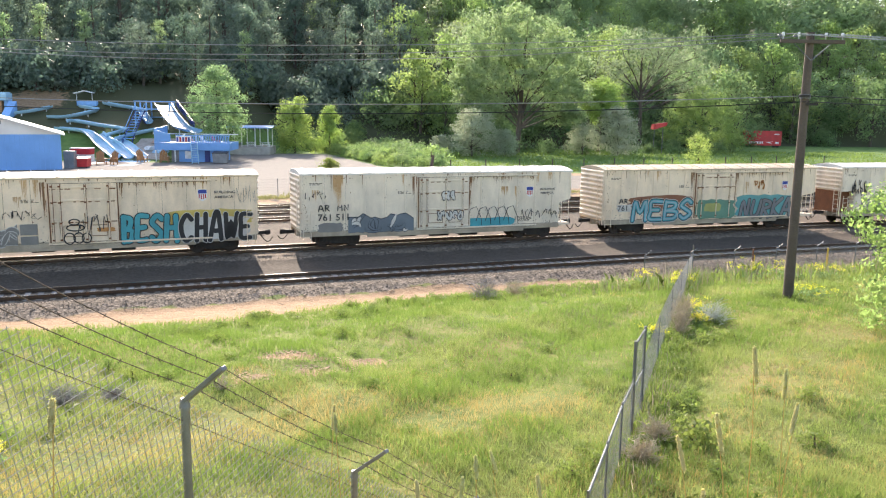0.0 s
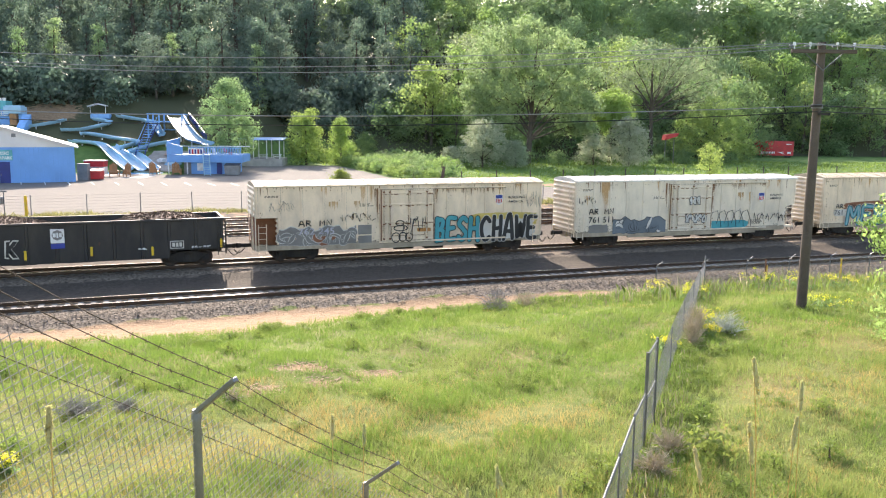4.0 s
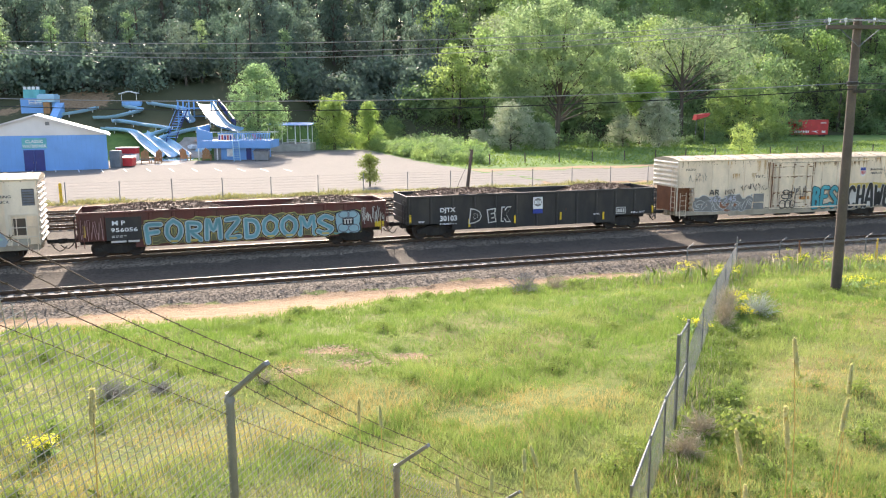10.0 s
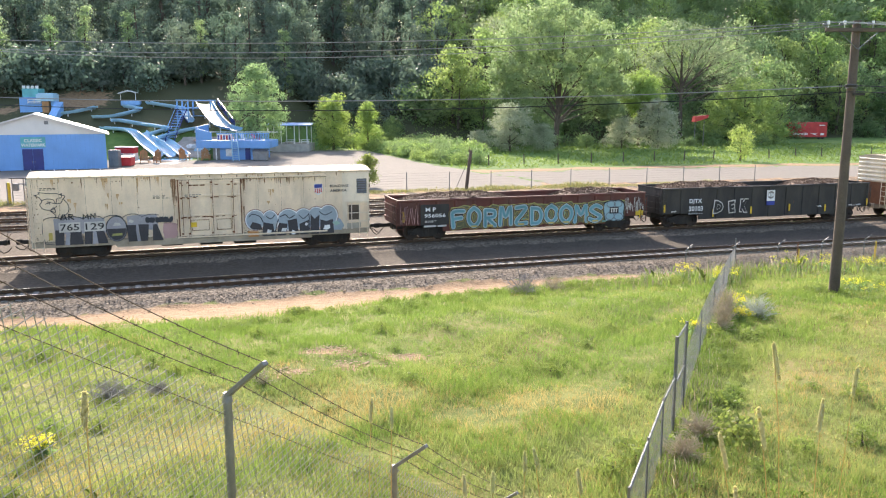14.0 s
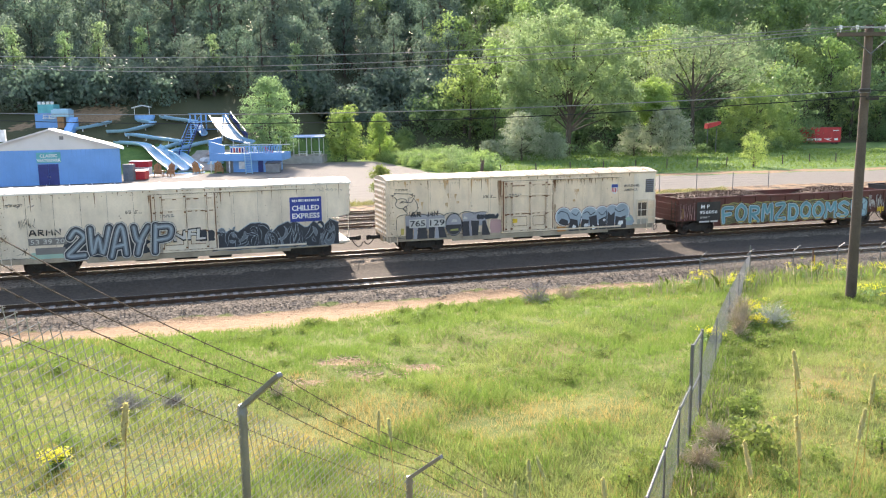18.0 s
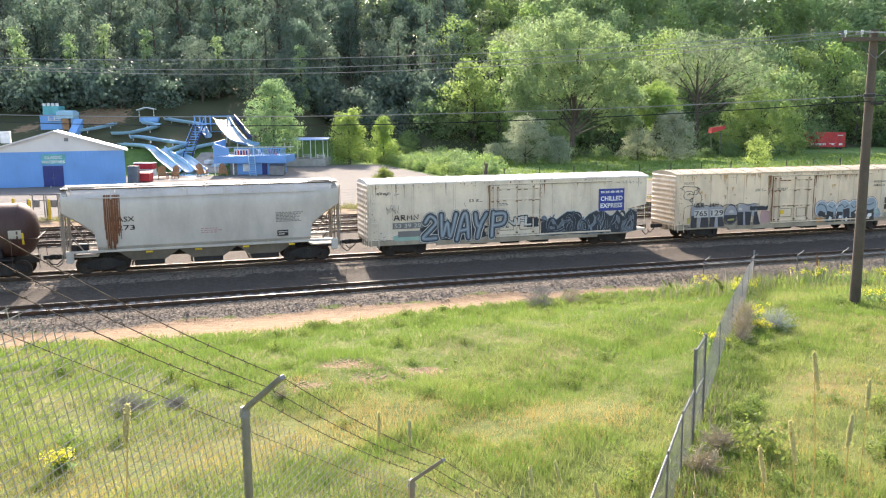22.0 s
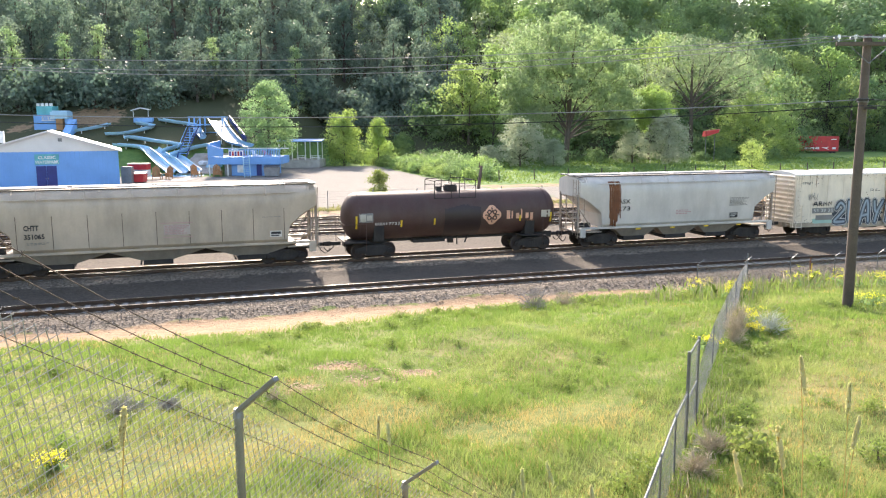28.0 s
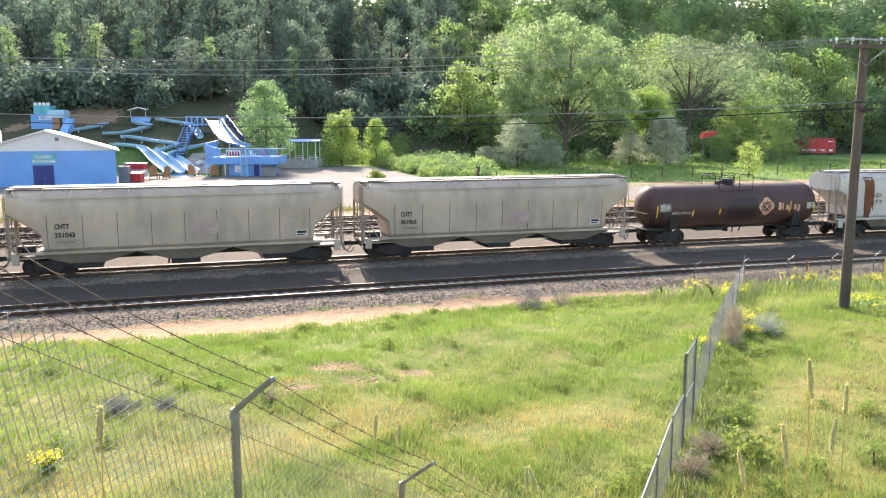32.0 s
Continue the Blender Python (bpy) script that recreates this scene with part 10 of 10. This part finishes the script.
def make_gravel():
    """Loose ballast stones on the shoulders of the main line."""
    rng = np.random.default_rng(31)
    n = 20000
    u = rng.uniform(-42, 62, n)
    side = np.concatenate([rng.uniform(9.5, 12.6, n * 7 // 10), rng.uniform(6.3, 7.9, n - n * 7 // 10)])
    x, y, _ = along(u, side)
    ok = side < gravel_edge(u) - 0.2 + rng.normal(size=n) * 0.3
    x, y, n = x[ok], y[ok], int(ok.sum())
    c = np.stack([x, y, height(x, y) + 0.015], 1)
    r = rng.uniform(0.016, 0.042, n)[:, None, None]
    octa = np.array([[1, 0, 0], [0, 1, 0], [-1, 0, 0], [0, -1, 0], [0, 0, 0.8], [0, 0, -0.6]], float)
    a = rng.uniform(0, 6.28, n)
    rot = np.stack([np.stack([np.cos(a), -np.sin(a), 0 * a], 1), np.stack([np.sin(a), np.cos(a), 0 * a], 1), np.stack([0 * a, 0 * a, 1 + 0 * a], 1)], 1)
    v = np.einsum("nij,kj->nki", rot, octa) * r * rng.uniform(0.6, 1.3, (n, 6, 1)) + c[:, None]
    f = np.array([[0, 1, 4], [1, 2, 4], [2, 3, 4], [3, 0, 4], [1, 0, 5], [2, 1, 5], [3, 2, 5], [0, 3, 5]])
    idx = (f[None] + 6 * np.arange(n)[:, None, None]).reshape(-1).astype(np.int32)
    me = bpy.data.meshes.new("loose_ballast")
    me.vertices.add(6 * n)
    me.vertices.foreach_set("co", v.astype(np.float32).ravel())
    me.loops.add(len(idx))
    me.loops.foreach_set("vertex_index", idx)
    me.polygons.add(8 * n)
    me.polygons.foreach_set("loop_start", np.arange(8 * n, dtype=np.int32) * 3)
    me.polygons.foreach_set("loop_total", np.full(8 * n, 3, np.int32))
    me.materials.append(M_STONE)
    me.update(calc_edges=True)
    tagged(new("loose_ballast", me), "grey crushed stone ballast beside the rails", "gravel", kind="stuff")


make_gravel()


def clod_shape(rnd, r):
    """A lump of earth: a rough eight-sided stone shape."""
    s = Shape()
    rings = [[(r * k * math.cos(1.0472 * i) * rnd.uniform(0.75, 1.2), r * k * math.sin(1.0472 * i) * rnd.uniform(0.75, 1.2), z * r) for i in range(6)] for k, z in ((0.5, -0.3), (1.0, 0.0), (0.6, 0.22))]
    return s.loft(rings)


M_SOIL = mat("crumbled_soil", (0.48, 0.33, 0.21), 0.95, grain=0.4, scale=5, fade=0.35)
_rnd = random.Random(41)
_heap = Shape()
for _i in range(420):
    _a, _b, _p, _q = _rnd.choice(((-2.9, 22.3, 1.0, 0.6), (-1.8, 21.1, 1.3, 0.5), (-0.9, 22.1, 1.0, 0.5), (-3.6, 20.1, 0.6, 0.45)))
    _x, _y = _rnd.gauss(_a, _p * 0.5), _rnd.gauss(_b, _q * 0.5)
    _heap.join(clod_shape(_rnd, _rnd.uniform(0.015, 0.055)), pose(_x, _y, ground_at(_x, _y) + 0.01, 0, 0, _rnd.uniform(0, 360)))
for _i in range(900):
    _u = _rnd.uniform(-36, 26)
    _x, _y, _ = along(_u, float(gravel_edge(_u)) + _rnd.uniform(-0.2, 2.6))
    _heap.join(clod_shape(_rnd, _rnd.uniform(0.012, 0.065)), pose(float(_x), float(_y), ground_at(_x, _y) + 0.01, 0, 0, _rnd.uniform(0, 360)))
tagged(new("soil_clods", _heap.mesh("soil_clods", M_SOIL)), "crumbled tan clods of bare earth", "soil", kind="stuff")


# ---- single plants near the camera ----
def mustard(x, y, wide, tall, seed):
    t = thing("mustard_plant", pose(x, y, ground_at(x, y)), "wild mustard in yellow bloom", "flower", "yellow flowers")
    rnd, rng = random.Random(seed), np.random.default_rng(seed)
    s, tips = Shape(), []
    for _ in range(16):
        tip = Vector((rnd.gauss(0, wide / 2.6), rnd.gauss(0, wide / 2.6), tall * rnd.uniform(0.65, 1.05)))
        s.pipe([(tip.x * 0.3, tip.y * 0.3, -0.02), (tip.x * 0.7, tip.y * 0.7, tip.z * 0.6), tip], 0.006, 4)
        tips.append(tip)
    part("stem", s, M_LEAF, t)
    c = np.concatenate([np.array(p) + rng.normal(size=(26, 3)) * np.array([0.07, 0.07, 0.04]) for p in tips])
    part("blossom", quads_mesh("blossom", c, rng.normal(size=c.shape) + np.array([0, 0, 1.5]), rng.uniform(0.025, 0.05, len(c)), M_FLOWER, 1.1, seed), None, t, "clusters of small yellow flowers")
    c = rng.normal(size=(140, 3)) * np.array([wide / 3, wide / 3, 0.08]) + np.array([0, 0, tall * 0.3])
    part("foliage", quads_mesh("foliage", c, rng.normal(size=c.shape), rng.uniform(0.04, 0.09, 140), M_LEAF, 1.8, seed + 1), None, t)
    return t


for _i, (_x, _y, _w, _h) in enumerate(((-7.35, 14.6, 0.26, 0.36), (11.6, 36.4, 1.1, 0.8), (13.2, 36.0, 0.8, 0.7), (17.2, 38.2, 1.3, 0.8), (18.9, 37.6, 1.2, 0.75), (20.4, 36.8, 1.1, 0.7), (16.6, 31.0, 1.1, 0.55), (10.5, 27.2, 0.7, 0.5), (9.9, 25.6, 0.4, 0.4), (12.4, 34.2, 0.7, 0.6), (7.9, 23.6, 0.35, 0.45))):
    mustard(_x, _y, _w, _h, 100 + _i)


def twig_bush(x, y, wide, tall, mt, seed, label, n=90):
    rnd = random.Random(seed)
    t = thing("dry_bush", pose(x, y, ground_at(x, y)), label, "bush", "withered bushes")
    s = Shape()
    for _ in range(n):
        a, e = rnd.uniform(0, 6.28), rnd.uniform(0.1, 1.4)
        d = Vector((math.cos(a) * math.cos(e) * wide / 2, math.sin(a) * math.cos(e) * wide / 2, math.sin(e) * tall)) * rnd.uniform(0.6, 1.1)
        m = d * 0.5 + Vector((rnd.uniform(-1, 1), rnd.uniform(-1, 1), rnd.uniform(0, 1))) * wide * 0.10
        s.pipe([(0, 0, -0.03), m, d], 0.008, 4, 0.4)
        for _ in range(2):
            s.pipe([m.lerp(d, rnd.random()), d + Vector((rnd.uniform(-1, 1), rnd.uniform(-1, 1), rnd.uniform(-0.3, 0.6))) * wide * 0.16], 0.005, 3)
    part("twig_tangle", s, mt, t)
    return t


M_ASH = mat("ash_grey_twigs", (0.33, 0.30, 0.29), 0.9, grain=0.4, scale=8)
M_SILVER = mat("silver_thistle_leaf", (0.52, 0.54, 0.50), 0.8, grain=0.2, scale=8)
twig_bush(-7.5, 18.2, 1.3, 0.4, M_ASH, 1, "flattened ash-grey tumbleweed in the grass")
twig_bush(-6.5, 18.6, 0.7, 0.3, M_ASH, 2, "small ash-grey tumbleweed in the grass")
twig_bush(10.7, 26.0, 1.3, 0.75, M_SILVER, 3, "silver-grey thistle with dark base")
twig_bush(9.6, 25.9, 1.2, 1.0, M_TWIG, 4, "brown brush piled against the fence", 140)
twig_bush(9.0, 24.5, 1.0, 0.8, M_TWIG, 5, "brown brush piled against the fence", 120)
twig_bush(4.6, 14.1, 0.9, 0.5, M_TWIG, 6, "dry tangled stems at the fence foot", 110)
twig_bush(5.3, 15.3, 0.9, 0.5, M_TWIG, 7, "dry tangled stems at the fence foot", 110)
twig_bush(3.8, 33.5, 1.6, 0.9, M_ASH, 8, "grey withered weeds by the dirt strip")
twig_bush(5.2, 34.3, 1.2, 0.7, M_TWIG, 9, "brown withered weeds by the dirt strip")
twig_bush(-4.2, 19.4, 0.6, 0.35, M_TWIG, 10, "small withered stump in the grass", 40)
_rnd = random.Random(52)
for _i, (_x, _y, _s) in enumerate(((5.9, 15.0, 1.5), (-11.2, 22.7, 1.1), (-7.6, 21.5, 0.8), (-6.7, 20.6, 0.8), (3.2, 13.6, 0.9), (8.4, 15.0, 0.9), (-7.7, 15.7, 0.9), (1.7, 28.6, 0.9), (-1.6, 25.0, 0.9), (7.0, 14.4, 0.8), (9.5, 17.4, 0.8))):
    tree("leafy_weed", K_CLUMP[_i % 3], stand(_x, _y, _s, _i * 50), "dark green leafy weed clump in the meadow", "weed", "weed clumps")
for _i in range(270):
    if _i % 3 == 0 or _i > 200:
        _u = _rnd.uniform(-14, 13)
        _x, _y, _ = along(_u, float(grass_edge(_u)) + 1.6 + abs(_rnd.gauss(0, 1.8)))
    elif _i % 3 == 1:
        _y = _rnd.uniform(11.5, 27)
        _x = 4.88 + (_y - 15.7) * 0.421 + _rnd.gauss(0.9, 0.9)
    else:
        _y = 12 + 20 * _rnd.random() ** 1.3
        _x = _y * _rnd.uniform(-0.6, 0.66)
    if float(bare(float(_x), float(_y))) > 0.35 or float(offset(_x, _y)[0][0]) < float(grass_edge(offset(_x, _y)[1])[0]) + 1.4:
        continue
    tree("leafy_weed", K_CLUMP[_i % 3], stand(float(_x), float(_y), _rnd.uniform(0.28, 0.8) * (1 + (_y - 12) * 0.02), _rnd.uniform(0, 360), -0.03, _rnd.uniform(0.5, 1.0)), "green leafy weed clump in the meadow", "weed", "weed clumps")

STALKS = []


def grass_stalk(px, pz, y, long, seed, mt):
    """A tall grass stem with a bristly seed head, rooted on the bank."""
    rnd, rng = random.Random(seed), np.random.default_rng(seed)
    g = ground_at(px, y)
    top = pz - g
    t = thing("grass_stalk", pose(px, y, g), "tall dry grass stem with a bristly seed head", "grass", "grass stalks")
    bend = rnd.uniform(-0.10, 0.10)
    tip = Vector((bend, rnd.uniform(-0.05, 0.05), top))
    s = Shape().pipe([(0, 0, -0.05), (bend * 0.15, 0, top * 0.4), (bend * 0.5, tip.y * 0.5, top * 0.75), tip], 0.0032, 5, 0.6)
    part("stem", s, M_STRAW, t)
    n = 340
    k = rng.random(n)
    low = Vector((bend * 0.6, tip.y * 0.6, top - long))
    ax = np.array(low)[None] + (np.array(tip) - np.array(low))[None] * k[:, None]
    a = rng.uniform(0, 6.28, n)
    w = 0.0055 * np.sin(np.pi * np.clip(k * 0.9 + 0.08, 0, 1)) + 0.003
    c = ax + np.stack([np.cos(a) * w, np.sin(a) * w, rng.normal(size=n) * 0.004], 1)
    part("seed_head", quads_mesh("seed_head", c, np.stack([np.cos(a), np.sin(a), 0.4 + 0 * a], 1), rng.uniform(0.005, 0.009, n), mt, 3.0, seed), None, t, "bristly seed head")
    STALKS.append((t, Vector((px, y, g)), seed))
    return t


M_SEED = leafy("seed_husks", (0.45, 0.42, 0.22), (0.60, 0.57, 0.34), 0.45, 0.2)
for _i, (_x, _z, _y, _l) in enumerate(((1.60, 6.98, 3.4, 0.17), (1.52, 6.72, 3.3, 0.19), (1.78, 6.66, 3.5, 0.15), (1.44, 6.50, 3.5, 0.16), (1.30, 6.42, 3.2, 0.13), (0.46, 6.2, 4.0, 0.12), (0.62, 6.15, 4.2, 0.13), (0.58, 6.05, 3.8, 0.11), (0.74, 6.28, 3.6, 0.12), (0.30, 6.25, 3.7, 0.12), (0.16, 6.25, 3.6, 0.10), (-0.40, 6.3, 4.5, 0.14), (-0.26, 6.28, 4.4, 0.12), (0.98, 6.3, 3.3, 0.12), (2.05, 6.7, 3.9, 0.15))):
    grass_stalk(_x, _z, _y, _l, 200 + _i, M_SEED)
grass_stalk(-1.14, 7.05, 2.6, 0.12, 230, M_SEED)


# ---- what moves: the train rolls along its curve, its wheels turn ----
def travel(t):
    return np.interp(t, range(33), TRAVEL)


def motions():
    for car, place in CARS:
        rows = []
        for t in range(0, 33):
            u = float(travel(t)) + place
            x, y, h = along(u)
            rows.append((float(t), pose(float(x), float(y), 0, 0, 0, math.degrees(h))))
        walk(car, rows)
    steps = np.linspace(0, 32, 289)
    for wheel, x in WHEELS:
        walk(wheel, [(float(t), pose(x, 0, RAD, 0, math.degrees((float(travel(t)) - TRAVEL[0]) / RAD), 0)) for t in steps])

    for stalk, foot, seed in STALKS:
        a, b = 1.1 + seed % 5 * 0.13, seed * 1.7
        walk(stalk, [(t / 2, pose(*foot, 0.8 * math.sin(a * t + b), 2.2 * math.sin(a * 0.9 * t + b * 2), 0)) for t in range(65)])


motions()
